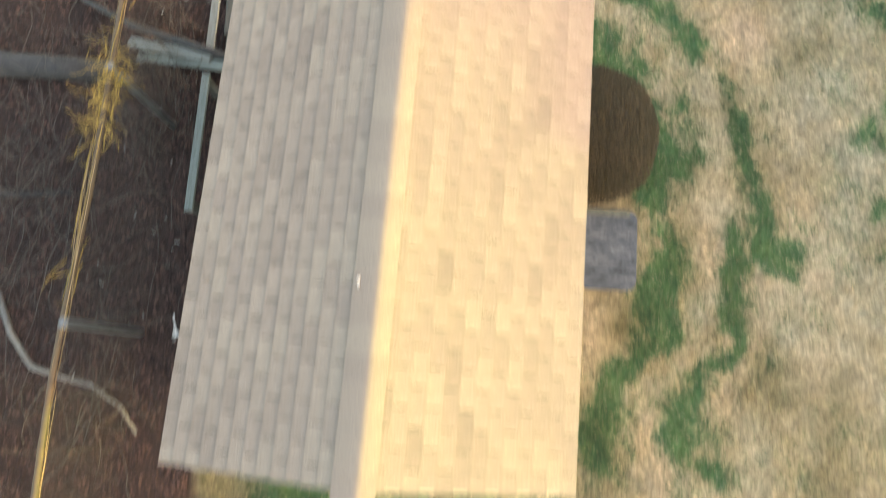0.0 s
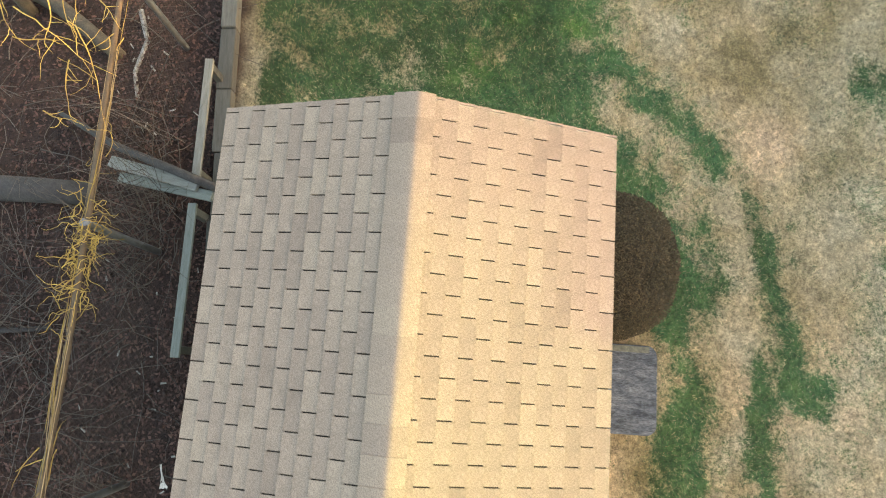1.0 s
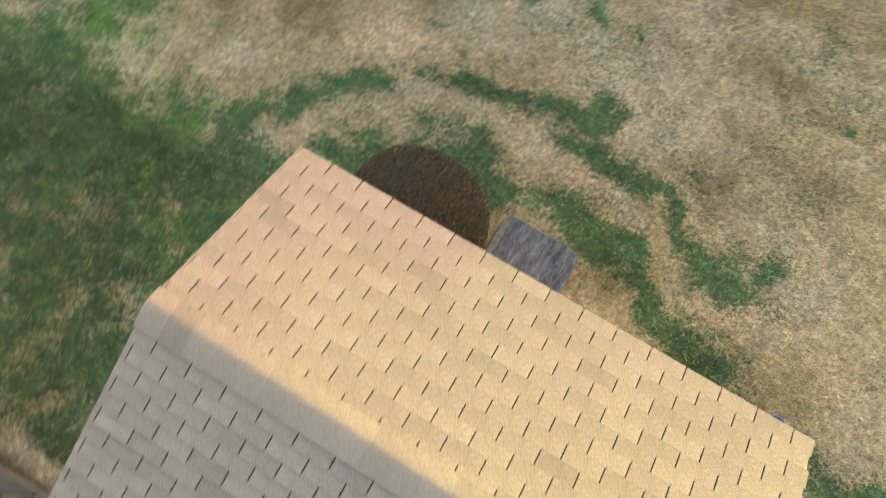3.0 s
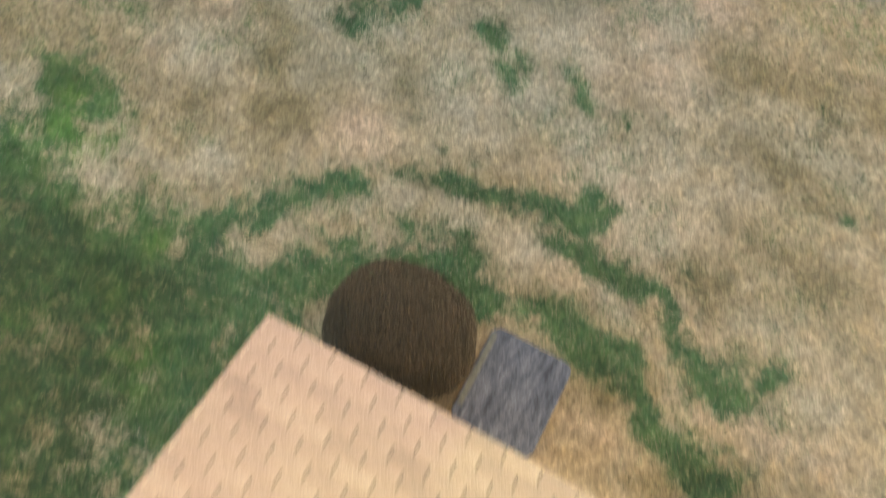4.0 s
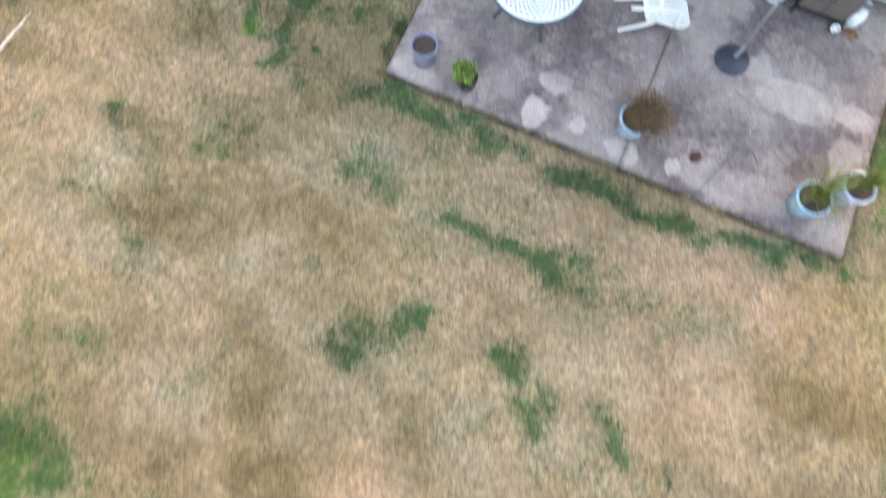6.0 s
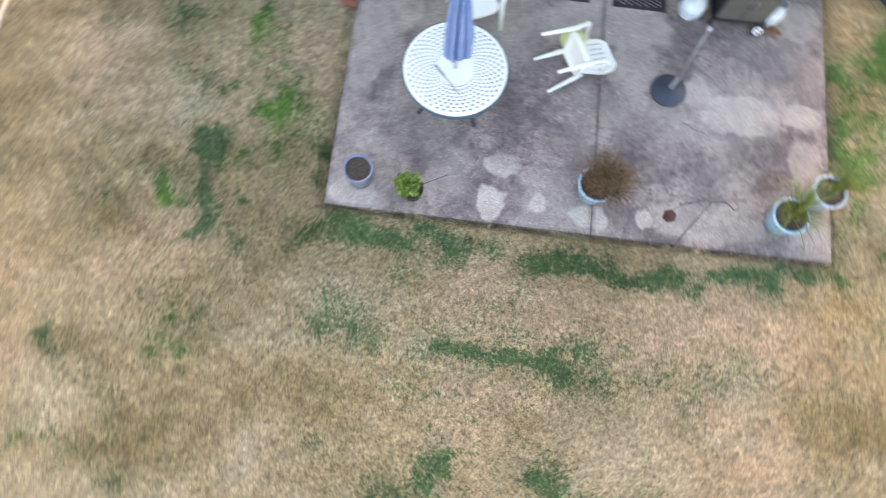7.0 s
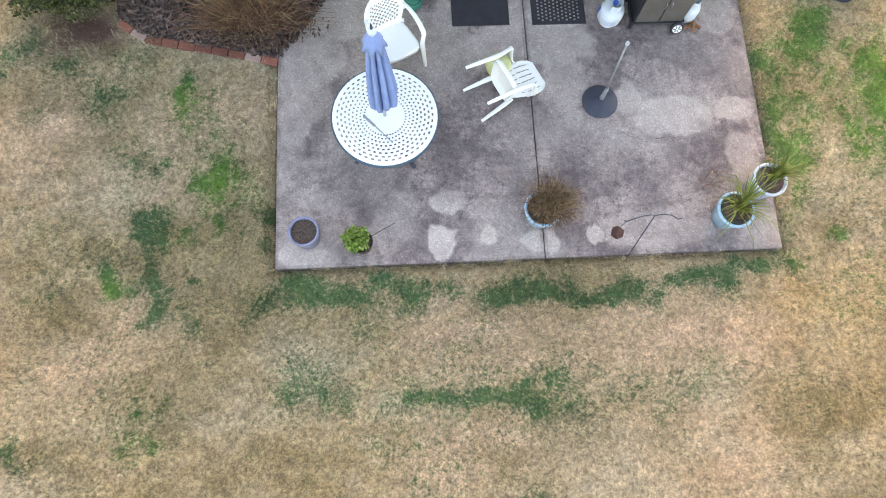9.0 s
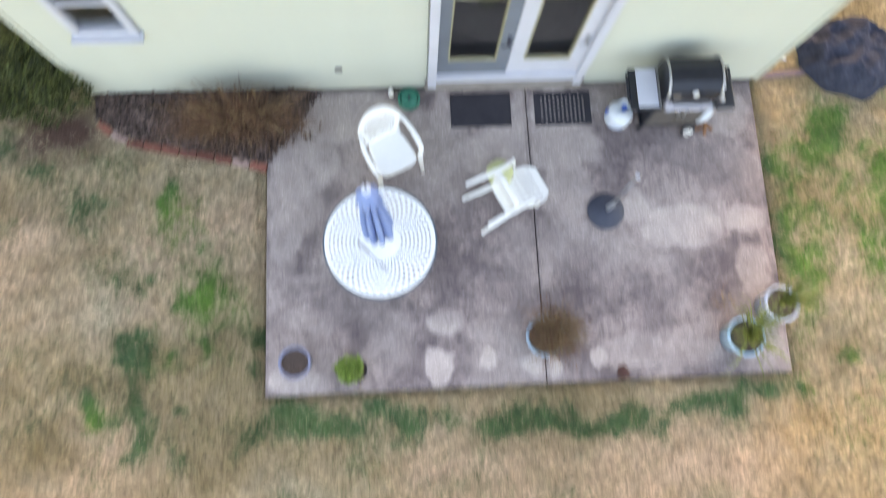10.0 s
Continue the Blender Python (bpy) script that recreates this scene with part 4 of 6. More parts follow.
# ---- planting bed beside the house ----
def make_bed():
    line = [(-2.02, 3.36), (-1.85, 3.22), (-1.6, 3.08), (-1.1, 2.97), (-0.6, 2.87), (0.0, 2.72), (0.06, 2.80), (0.32, 3.13), (0.62, 3.60)]
    xs, ys = np.linspace(-2.05, 0.68, 90), np.linspace(2.68, 3.665, 40)
    X, Y = np.meshgrid(xs, ys)
    x, y = X.ravel(), Y.ravel()
    front = np.interp(x, [p[0] for p in line], [p[1] for p in line]) + 0.05 * (fbm(x, y, 0.2, 210) - 0.5)
    z = np.clip((y - front) * 0.35, -0.2, 0.10) + PZ - 0.02 + 0.03 * (fbm(x, y, 0.12, 220, 3) - 0.5)
    i = np.arange(x.size).reshape(X.shape)
    quads = np.stack([i[:-1, :-1], i[:-1, 1:], i[1:, 1:], i[1:, :-1]], -1).reshape(-1, 4)
    keep = (y > front - 0.03)[quads].all(1)
    me = bpy.data.meshes.new("planting_bed")
    me.from_pydata(np.stack([x, y, z], 1).tolist(), [], quads[keep].tolist())
    me.materials.append(mulch)
    bed = tagged(new("planting_bed", me), "dark bark mulch bed with dead leaves", "planting bed", kind="structure")
    b = Build()
    while len(b.f) < 3400:
        px, py = rnd.uniform(-2.05, 0.66), rnd.uniform(2.75, 3.64)
        f = np.interp(px, [p[0] for p in line], [p[1] for p in line])
        if py < f - 0.01:
            continue
        s, a = rnd.uniform(0.010, 0.028), rnd.uniform(0, 6.3)
        pz = min((py - f) * 0.35, 0.10) + PZ - 0.005 + rnd.uniform(0, 0.02)
        m = pose(px, py, pz, rnd.uniform(-40, 40), rnd.uniform(-40, 40), math.degrees(a))
        b.add([(-s * 1.6, -s * 0.5, 0), (s * 1.6, -s * 0.4, 0), (s * 1.4, s * 0.5, 0.004), (-s * 1.5, s * 0.5, 0)], [(0, 1, 2, 3)], m)
    tagged(new("mulch_chips", b.mesh("mulch_chips", chip)), "loose bark chips and dead leaves on the bed", "mulch", kind="stuff")
    # brick edging
    edge = thing("brick_edging", -1.0, 3.0, 0, "curved edging of weathered red bricks beside the bed", "brick edging")
    b1, b2 = Build().box((0, 0, 0), (0.205, 0.10, 0.075), bevel=0.008).mesh("brick", brick_red), Build().box((0, 0, 0), (0.205, 0.10, 0.075), bevel=0.012).mesh("brick", brick_pale)
    pts = [Vector((p[0], p[1] - 0.035, 0)) for p in line[:6]]
    along, k = 0.11, 0
    while True:
        d, i = along, 0
        while i < len(pts) - 1 and d > (pts[i + 1] - pts[i]).length:
            d -= (pts[i + 1] - pts[i]).length
            i += 1
        if i >= len(pts) - 1:
            break
        t = (pts[i + 1] - pts[i]).normalized()
        p = pts[i] + t * d
        ob = part("brick", b2 if k in (1, 8) else b1, None, edge)
        ob.matrix_basis = pose(p.x + 1.0, p.y - 3.0, 0.06 + rnd.uniform(-0.008, 0.012), rnd.uniform(-5, 5), rnd.uniform(-3, 3), math.degrees(math.atan2(t.y, t.x)) + rnd.uniform(-3, 3))
        along += 0.215
        k += 1


make_bed()


def leaf_cloud(count, radii, size, material_seed, hollow=0.6, rough_out=0.25):
    """Small leaves over an uneven ellipsoid, as one Build."""
    r = random.Random(material_seed)
    b = Build()
    for _ in range(count):
        u = Vector((r.gauss(0, 1), r.gauss(0, 1), r.gauss(0, 1))).normalized()
        if u.z < -0.25:
            u.z = -u.z
        lump = 0.93 + rough_out * noise.noise(u * 2.3 + Vector((material_seed, 0, 0)))
        k = (hollow + (1 - hollow) * r.random() ** 0.5) * lump
        p = Vector((u.x * radii[0], u.y * radii[1], u.z * radii[2])) * k
        s = size * r.uniform(0.6, 1.4)
        m = Matrix.Translation(p) @ Euler((r.uniform(-1.2, 1.2), r.uniform(-1.2, 1.2), r.uniform(0, 6.3))).to_matrix().to_4x4()
        b.add([(-s, 0, 0), (0, -s * 0.45, 0.2 * s), (s, 0, 0), (0, s * 0.45, 0.2 * s)], [(0, 1, 2, 3)], m)
    return b


def stems(count, seed, height, spread_out, radius, lean=0.6, base=0.1, squash=1.0):
    """Arching stems that fan out from a base."""
    r = random.Random(seed)
    b = Build()
    for _ in range(count):
        a = r.uniform(0, 2 * math.pi)
        out = spread_out * r.uniform(0.15, 1.0)
        h = height * r.uniform(0.55, 1.1) * (1 - 0.45 * out / spread_out)
        d = Vector((math.cos(a), math.sin(a) * squash, 0))
        o = Vector((r.uniform(-base, base), r.uniform(-base, base) * squash, 0))
        side = Vector((-d.y, d.x, 0)) * r.uniform(-0.15, 0.15)
        pts = [o, o + d * out * 0.3 + side * 0.3 + Vector((0, 0, h * 0.55)), o + d * out * 0.72 + side + Vector((0, 0, h * 0.95)), o + d * out + side * 1.6 + Vector((0, 0, h * r.uniform(0.75, 1.05)))]
        b.tube(pts, [radius, radius * 0.85, radius * 0.6, radius * 0.25], 3)
    return b


def make_dead_shrub():
    s = thing("dead_shrub", -0.27, 3.17, 0.12, "dormant brown shrub of arching dead stems against the wall", "shrub")
    part("stem_mass", stems(520, 3, 0.80, 0.92, 0.0052, base=0.30, squash=0.37), stem_brown, s)
    part("tall_stem_mass", stems(70, 6, 1.25, 0.75, 0.0045, base=0.3, squash=0.40), stem_brown, s, "tall bare twigs")
    part("pale_stem_mass", stems(150, 4, 0.95, 0.9, 0.005, base=0.26, squash=0.37), stem_tan, s, "pale dry stems")
    b = leaf_cloud(2300, (0.88, 0.36, 0.36), 0.022, 5, 0.2)
    ob = part("dead_foliage", b, dry_leaf, s, "curled dead leaves")
    ob.location = (0.05, -0.04, 0.06)


make_dead_shrub()


def make_green_shrub():
    s = thing("evergreen_shrub", -2.66, 3.95, 0.02, "rounded dark green evergreen shrub at the house corner", "shrub")
    part("trunk", stems(26, 8, 0.9, 0.5, 0.012, base=0.12), bark, s)
    # solid core added behind the leaves, coloured as the shade between them
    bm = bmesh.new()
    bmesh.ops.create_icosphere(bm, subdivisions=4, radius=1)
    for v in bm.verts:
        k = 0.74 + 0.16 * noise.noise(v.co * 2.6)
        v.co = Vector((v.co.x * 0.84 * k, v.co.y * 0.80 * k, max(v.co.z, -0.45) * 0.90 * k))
    part("shade_core", Build().bm(bm), leaf_shade, s, "dark core coloured as the shade inside the foliage").location = (0, 0, 0.48)
    c = part("crown", leaf_cloud(17000, (0.84, 0.80, 0.90), 0.026, 9, 0.72, 0.34), shrub_green, s)
    c.location = (0, 0, 0.48)


make_green_shrub()


# ---- furniture ----
def ribbon(path, wide, thick):
    """A flat strip with rounded edges along a path; its width lies across the path and level."""
    path = [Vector(p) for p in path]
    b = Build()
    v, f, n = [], [], 10
    for i, p in enumerate(path):
        d = (path[min(i + 1, len(path) - 1)] - path[max(i - 1, 0)]).normalized()
        side = d.cross(Vector((0, 0, 1)))
        side = side.normalized() if side.length > 0.2 else Vector((1, 0, 0))
        up = side.cross(d).normalized()
        w = wide[i] if isinstance(wide, (list, tuple)) else wide
        for k in range(n):
            a = 2 * math.pi * k / n
            c, s = math.cos(a), math.sin(a)
            v.append(p + side * (w * abs(c) ** 0.5 * (1 if c > 0 else -1)) + up * (thick * abs(s) ** 0.6 * (1 if s > 0 else -1)))
    for i in range(len(path) - 1):
        f += [(i * n + k, i * n + (k + 1) % n, (i + 1) * n + (k + 1) % n, (i + 1) * n + k) for k in range(n)]
    f += [tuple(range(n))[::-1], tuple((len(path) - 1) * n + k for k in range(n))]
    return b.add(v, f)


def chair_parts(owner, slats):
    """A moulded plastic armchair: faces -y, stands on z = 0."""
    # seat with a rolled edge
    v, f, n = [], [], 40
    for k, drop in ((0.0, -0.012), (0.55, -0.009), (0.85, -0.002), (0.94, 0.0), (0.985, -0.008), (1.0, -0.03), (0.99, -0.062), (0.96, -0.062), (0.95, -0.02), (0.5, -0.024), (0.0, -0.024)):
        for i in range(n):
            a = 2 * math.pi * i / n
            c, s = math.cos(a), math.sin(a)
            x, y = abs(c) ** 0.45 * (1 if c > 0 else -1), abs(s) ** 0.45 * (1 if s > 0 else -1)
            v.append((k * x * (0.252 - 0.022 * (y + 1)), k * y * 0.250 - 0.02, 0.43 + drop - 0.012 * (y + 1) * k))
    for j in range(10):
        f += [(j * n + i, j * n + (i + 1) % n, (j + 1) * n + (i + 1) % n, (j + 1) * n + i) for i in range(n)]
    part("seat", Build().add(v, f), white_plastic, owner, smooth=True)
    # backrest shell with openings
    top_z, power = (0.86, 2.0) if not slats else (0.94, 4.0)
    rows, cols = (20, 16) if not slats else (28, 41)

    def at(u, w):
        k = max(0.0, (w - 0.42) / 0.58)
        half = (0.175 + 0.085 * min(1, w / 0.5)) * max(0.66 if slats else 0.0, max(0.0, 1 - k ** power) ** (1 / power))
        half = max(half, 0.004)
        x = u * half
        return (x, 0.19 + (0.10 if slats else 0.15) * w - (0.2 if slats else 0.9) * x * x * (0.4 + 0.6 * w), 0.41 + w * (top_z - 0.41))
    ws = [1 - (1 - j / rows) ** 1.5 for j in range(rows + 1)]
    bv = [at(2 * i / cols - 1, w) for w in ws for i in range(cols + 1)]
    bf = []
    for j in range(rows):
        for i in range(cols):
            wm = (ws[j] + ws[j + 1]) / 2
            u = abs((2 * i + 1) / cols - 1)
            if slats:
                hole = i % 6 == 5 and u < 0.85 and 0.34 < wm < 0.84 and not 0.44 < wm < 0.50
            else:
                hole = (i + j) % 2 == 0 and u < 0.78 and 0.16 < wm < 0.80
            if not hole:
                k = j * (cols + 1) + i
                bf.append((k, k + 1, k + cols + 2, k + cols + 1))
    back = part("backrest", Build().add(bv, bf), white_plastic, owner)
    so = back.modifiers.new("thickness", "SOLIDIFY")
    so.thickness, so.offset = 0.012, 0
    arch = [at(-1, w) for w in (0.42, 0.55, 0.68, 0.80, 0.90, 0.96)] + [at(u, 0.995) for u in (-1, 0, 1)] + [at(1, w) for w in (0.96, 0.90, 0.80, 0.68, 0.55, 0.42)]
    part("back_rim", Build().tube(arch, 0.024 if not slats else 0.011, 8), white_plastic, owner, smooth=True)
    for s in (-1, 1):
        root = at(s, 0.60)
        arm = ribbon([root, (s * 0.272, 0.14, 0.675), (s * 0.292, 0.03, 0.66), (s * 0.297, -0.10, 0.65), (s * 0.290, -0.20, 0.635), (s * 0.280, -0.235, 0.60)], [0.018, 0.024, 0.028, 0.030, 0.030, 0.028], 0.012)
        part("armrest", arm, white_plastic, owner, smooth=True)
        part("leg", ribbon([(s * 0.280, -0.228, 0.61), (s * 0.262, -0.225, 0.45), (s * 0.262, -0.235, 0.38), (s * 0.275, -0.285, 0.0)], [0.026, 0.030, 0.032, 0.020], 0.016), white_plastic, owner, smooth=True)
        part("leg", ribbon([(s * 0.190, 0.19, 0.44), (s * 0.210, 0.23, 0.33), (s * 0.25, 0.32, 0.0)], [0.036, 0.034, 0.020], 0.016), white_plastic, owner, smooth=True)


c1 = thing("plastic_chair", 1.505, 2.715, PZ, "white plastic armchair with a lattice back standing by the table", "chair", "patio chairs", rz=26)
chair_parts(c1, False)
c2 = thing("plastic_chair", 0, 0, 0, "white plastic armchair with a slatted back tipped over on the patio", "chair", "patio chairs")
chair_parts(c2, True)
turn = Matrix(((0, 0, 1, 0), (-1, 0, 0, 0), (0, -1, 0, 0), (0, 0, 0, 1)))
c2.matrix_world = pose(2.45, 2.0, PZ + 0.285, 0, 2, 26) @ turn @ Matrix.Diagonal((0.95, 0.84, 1.04, 1.0))


def make_table():
    t = thing("patio_table", 1.37, 1.60, PZ, "round white cast patio table with a pierced top on dark legs", "table")
    H = 0.64
    R = 0.60
    v, f = [], []
    rings, secs = 8, 44
    r0, r1 = 0.215, 0.565

    def p(i, j, a, b):
        r = r0 + (r1 - r0) * (i + a) / rings
        th = 2 * math.pi * (j + b + 0.5 * i) / secs
        return (r * math.cos(th), r * math.sin(th), H)
    for i in range(rings):
        for j in range(secs):
            n = len(v)
            v += [p(i, j, 0, 0), p(i, j, 0, 1), p(i, j, 1, 1), p(i, j, 1, 0), p(i, j, .27, .26), p(i, j, .27, .74), p(i, j, .73, .74), p(i, j, .73, .26)]
            f += [(n, n + 1, n + 5, n + 4), (n + 1, n + 2, n + 6, n + 5), (n + 2, n + 3, n + 7, n + 6), (n + 3, n, n + 4, n + 7)]
    top = part("tabletop", Build().add(v, f), table_white, t, "white pierced table top")
    so = top.modifiers.new("thickness", "SOLIDIFY")
    so.thickness, so.offset = 0.007, -1
    # dark copy added below the top: its colour deepens shade in the holes
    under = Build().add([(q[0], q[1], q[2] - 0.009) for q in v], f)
    part("underside", under, under_shade, t, "dark blue-grey sheet added to shade the holes")
    part("centre_disc", Build().lathe([(0.0, H + 0.002), (0.20, H + 0.002), (0.222, H - 0.002), (0.222, H - 0.014), (0.0, H - 0.014)], 48), table_white, t)
    part("rim", Build().lathe([(0.560, H - 0.012), (0.560, H + 0.003), (0.590, H + 0.004), (0.600, H - 0.004), (0.600, H - 0.018), (0.560, H - 0.018), (0.560, H - 0.012)], 64), table_white, t, smooth=False)
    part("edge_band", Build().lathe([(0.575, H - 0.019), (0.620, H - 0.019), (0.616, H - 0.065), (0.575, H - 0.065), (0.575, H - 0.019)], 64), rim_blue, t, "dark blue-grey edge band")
    for k in range(4):
        a = math.radians(45 + 90 * k - 7)
        c, s = math.cos(a), math.sin(a)
        leg = Build().tube([(0.40 * c, 0.40 * s, H - 0.05), (0.34 * c, 0.34 * s, 0.42), (0.36 * c, 0.36 * s, 0.2), (0.50 * c, 0.50 * s, 0.012)], [0.024, 0.022, 0.022, 0.028], 8)
        part("leg", leg, dark_metal, t, "dark metal leg")
    part("leg_ring", Build().tube([(0.33 * math.cos(a), 0.33 * math.sin(a), 0.30) for a in np.linspace(0, 2 * math.pi, 33)], 0.012, 6), dark_metal, t)


make_table()


def make_umbrella():
    u = thing("patio_umbrella", 1.37, 1.60, PZ, "closed blue-lavender patio umbrella standing through the table", "umbrella")

    def lean(b):
        """Above the table top the umbrella leans a little towards the house."""
        b.v = [(q[0] - 0.02 * max(0, q[2] - 0.62), q[1] + 0.115 * max(0, q[2] - 0.62), q[2]) for q in b.v]
        return b
    part("pole", lean(Build().tube([(0, 0, 0.05), (0, 0, 0.62), (0, 0, 1.3), (0, 0, 2.02)], 0.019, 12)), steel, u, "grey metal pole", True)
    part("base", Build().lathe([(0.0, 0.0), (0.20, 0.0), (0.20, 0.035), (0.05, 0.07), (0.035, 0.16), (0.0, 0.16)], 24), dark_metal, u, "dark weighted base", True)

    # six long cloth folds wrapped round the pole, widest at the hem, tips hanging unevenly
    def fold(a, z):
        p = (4.0 * a + 0.35 * math.sin(1.7 * z) + 0.3 * math.sin(a)) % math.pi
        ridge = 1 - abs(2 * p / math.pi - 1) ** 2.2
        slack = 0.10 * math.cos(a - 0.5) + 0.06 * math.cos(2 * a + 1.1)
        return 0.20 + 0.94 * ridge ** 0.7 + (slack if z < 1.5 else 0.4 * slack)
    n = 144
    can = Build().lathe([(0.04, 0.98), (0.10, 0.93), (0.142, 0.97), (0.148, 1.06), (0.138, 1.25), (0.118, 1.50), (0.092, 1.75), (0.066, 1.93)], n, wave=fold)
    for k, q in enumerate(can.v[:n * 5]):      # the hem hangs lower on one side and dips at each fold
        ang = math.atan2(q[1], q[0])
        dip = 0.06 * math.cos(6 * ang + 0.6) - 0.09 * math.cos(ang + 2.4)
        can.v[k] = (q[0], q[1], q[2] + dip * (1 - (k // n) / 5))
    part("canopy", lean(can), canopy_blue, u, "folded blue-lavender fabric", True)
    frill = lambda a, z: 1 + 0.16 * math.cos(7 * a) * (2.04 - z) / 0.2
    fl = Build().lathe([(0.116, 1.87), (0.098, 1.92), (0.062, 2.00), (0.040, 2.04)], 112, wave=frill)
    fl.v = [(q[0], q[1], q[2] - (0.022 * math.cos(7 * math.atan2(q[1], q[0])) if k < 112 else 0)) for k, q in enumerate(fl.v)]
    flounce = part("top_flounce", lean(fl), canopy_blue, u, smooth=True)
    so = flounce.modifiers.new("thickness", "SOLIDIFY")
    so.thickness = 0.004
    part("cap", lean(Build().lathe([(0.0, 2.03), (0.042, 2.035), (0.046, 2.06), (0.028, 2.09), (0.0, 2.095)], 20)), canopy_pale, u, "pale cap", True)
    part("finial", lean(Build().lathe([(0.0, 2.09), (0.014, 2.09), (0.012, 2.13), (0.004, 2.16), (0.0, 2.16)], 10)), dark_metal, u, "small dark finial", True)
    for k in range(4):
        a = k * math.pi / 2 + 0.3
        part("rib", lean(Build().tube([(0.03 * math.cos(a), 0.03 * math.sin(a), 1.90), (0.08 * math.cos(a), 0.08 * math.sin(a), 0.95)], 0.005, 5)), steel, u)


make_umbrella()

spat = thing("grill_spatula", 1.30, 1.42, PZ + 0.645, "long grey barbecue spatula lying on the table", "spatula", rz=-47)
part("blade", Build().box((-0.16, 0, 0.006), (0.18, 0.030, 0.005), bevel=0.002), pole_grey, spat, "flat steel blade")
part("shaft", Build().tube([(-0.09, 0, 0.009), (0.05, 0.002, 0.012), (0.22, 0, 0.009)], [0.007, 0.006, 0.008], 6), pole_grey, spat, "grey handle", True)

ball = Build()
bmb = bmesh.new()
bmesh.ops.create_uvsphere(bmb, u_segments=28, v_segments=16, radius=0.165)
for vv in bmb.verts:
    k = 1 + 0.03 * math.sin(5 * math.atan2(vv.co.y, vv.co.x))
    vv.co = Vector((vv.co.x * k, vv.co.y * k, max(vv.co.z * 0.82, -0.10)))
ball.bm(bmb)
solo("ball", ball, lime_plastic, "soft yellow-green ball resting behind the tipped chair", "ball", smooth=True, at=pose(2.80, 2.50, PZ + 0.10))


def make_stand():
    s = thing("umbrella_stand", 4.07, 2.0, PZ, "dark round umbrella base with an empty grey pole", "umbrella stand")
    part("base", Build().lathe([(0.0, 0.0), (0.222, 0.0), (0.228, 0.018), (0.215, 0.032), (0.10, 0.055), (0.05, 0.075), (0.0, 0.075)], 40), dark_metal, s, smooth=True)
    part("sleeve", Build().lathe([(0.0, 0.07), (0.034, 0.07), (0.030, 0.11), (0.027, 0.27), (0.023, 0.30), (0.0, 0.30)], 16, pose(0.01, 0.02, 0)), pole_grey, s, smooth=True)
    part("knob", Build().tube([(0.03, 0.0, 0.28), (0.085, -0.01, 0.28)], 0.014, 8), dark_metal, s)
    part("pole", Build().tube([(0.01, 0.02, 0.26), (-0.06, 0.03, 1.30)], 0.0115, 10), pole_grey, s, "thin grey pole", True)
    part("cap", Build().lathe([(0.0, 1.285), (0.021, 1.285), (0.022, 1.312), (0.013, 1.316), (0.010, 1.300), (0.0, 1.300)], 16, pose(-0.06, 0.03, 0)), trim_white, s, "pale end ring", True)


make_stand()

# ---- mats ----
m1 = Build().box((2.625, 3.355, PZ + 0.009), (0.75, 0.445, 0.014), bevel=0.004)
for k in range(2):
    m1.box((2.625, 3.355 + (k - 0.5) * 0.41, PZ + 0.018), (0.74, 0.012, 0.006))
    m1.box((2.625 + (k - 0.5) * 0.725, 3.355, PZ + 0.018), (0.012, 0.39, 0.006))
solo("door_mat", m1, rubber, "plain black rubber door mat", "door mat")


def make_pierced_mat():
    nx, ny = 27, 17
    v = [(3.30 + 0.71 * i / nx, 3.125 + 0.445 * j / ny, PZ + 0.009) for j in range(ny + 1) for i in range(nx + 1)]
    f = []
    for j in range(ny):
        for i in range(nx):
            a, b = i - nx / 2 + 0.5, j - ny / 2 + 0.5
            inside = abs(a) < nx / 2 - 2 and abs(b) < ny / 2 - 2
            if inside and i % 2 == 1 and j % 2 == (i // 2) % 2:
                continue
            k = j * (nx + 1) + i
            f.append((k, k + 1, k + nx + 2, k + nx + 1))
    ob = solo("door_mat", Build().add(v, f), rubber, "black rubber door mat pierced with small holes", "door mat")
    so = ob.modifiers.new("thickness", "SOLIDIFY")
    so.thickness, so.offset = 0.006, -1


make_pierced_mat()


# ---- pots and plants ----
def pot(name, x, y, r, h, material, label, flare=0.78, rolled=True, group="planters"):
    p = thing(name, x, y, PZ, label, "plant pot", group)
    prof = [(0.0, 0.0), (r * flare, 0.0), (r * (flare + 0.5 * (1 - flare)), h * 0.55), (r * 0.97, h * 0.86)]
    prof += [(r * 1.03, h * 0.88), (r * 1.05, h * 0.96), (r, h), (r * 0.90, h * 0.99)] if rolled else [(r, h), (r * 0.92, h)]
    prof += [(r * 0.88, h * 0.93), (r * 0.80, h * 0.70), (0.0, h * 0.70)]
    part("body", Build().lathe(prof, 36), material, p, smooth=True)
    b = Build()
    n = 20
    vv = [(0, 0, h * 0.91)]
    for k in range(1, 6):
        for i in range(n):
            a = 2 * math.pi * i / n
            vv.append((r * 0.87 * k / 5 * math.cos(a), r * 0.87 * k / 5 * math.sin(a), h * 0.90 + 0.02 * noise.noise(Vector((k + x, i * 0.7, y))) * (k < 5)))
    ff = [(0, 1 + i, 1 + (i + 1) % n) for i in range(n)]
    for k in range(4):
        ff += [(1 + k * n + i, 1 + (k + 1) * n + i, 1 + (k + 1) * n + (i + 1) % n, 1 + k * n + (i + 1) % n) for i in range(n)]
    part("soil", b.add(vv, ff), soil, p, "dark potting soil", True)
    return p


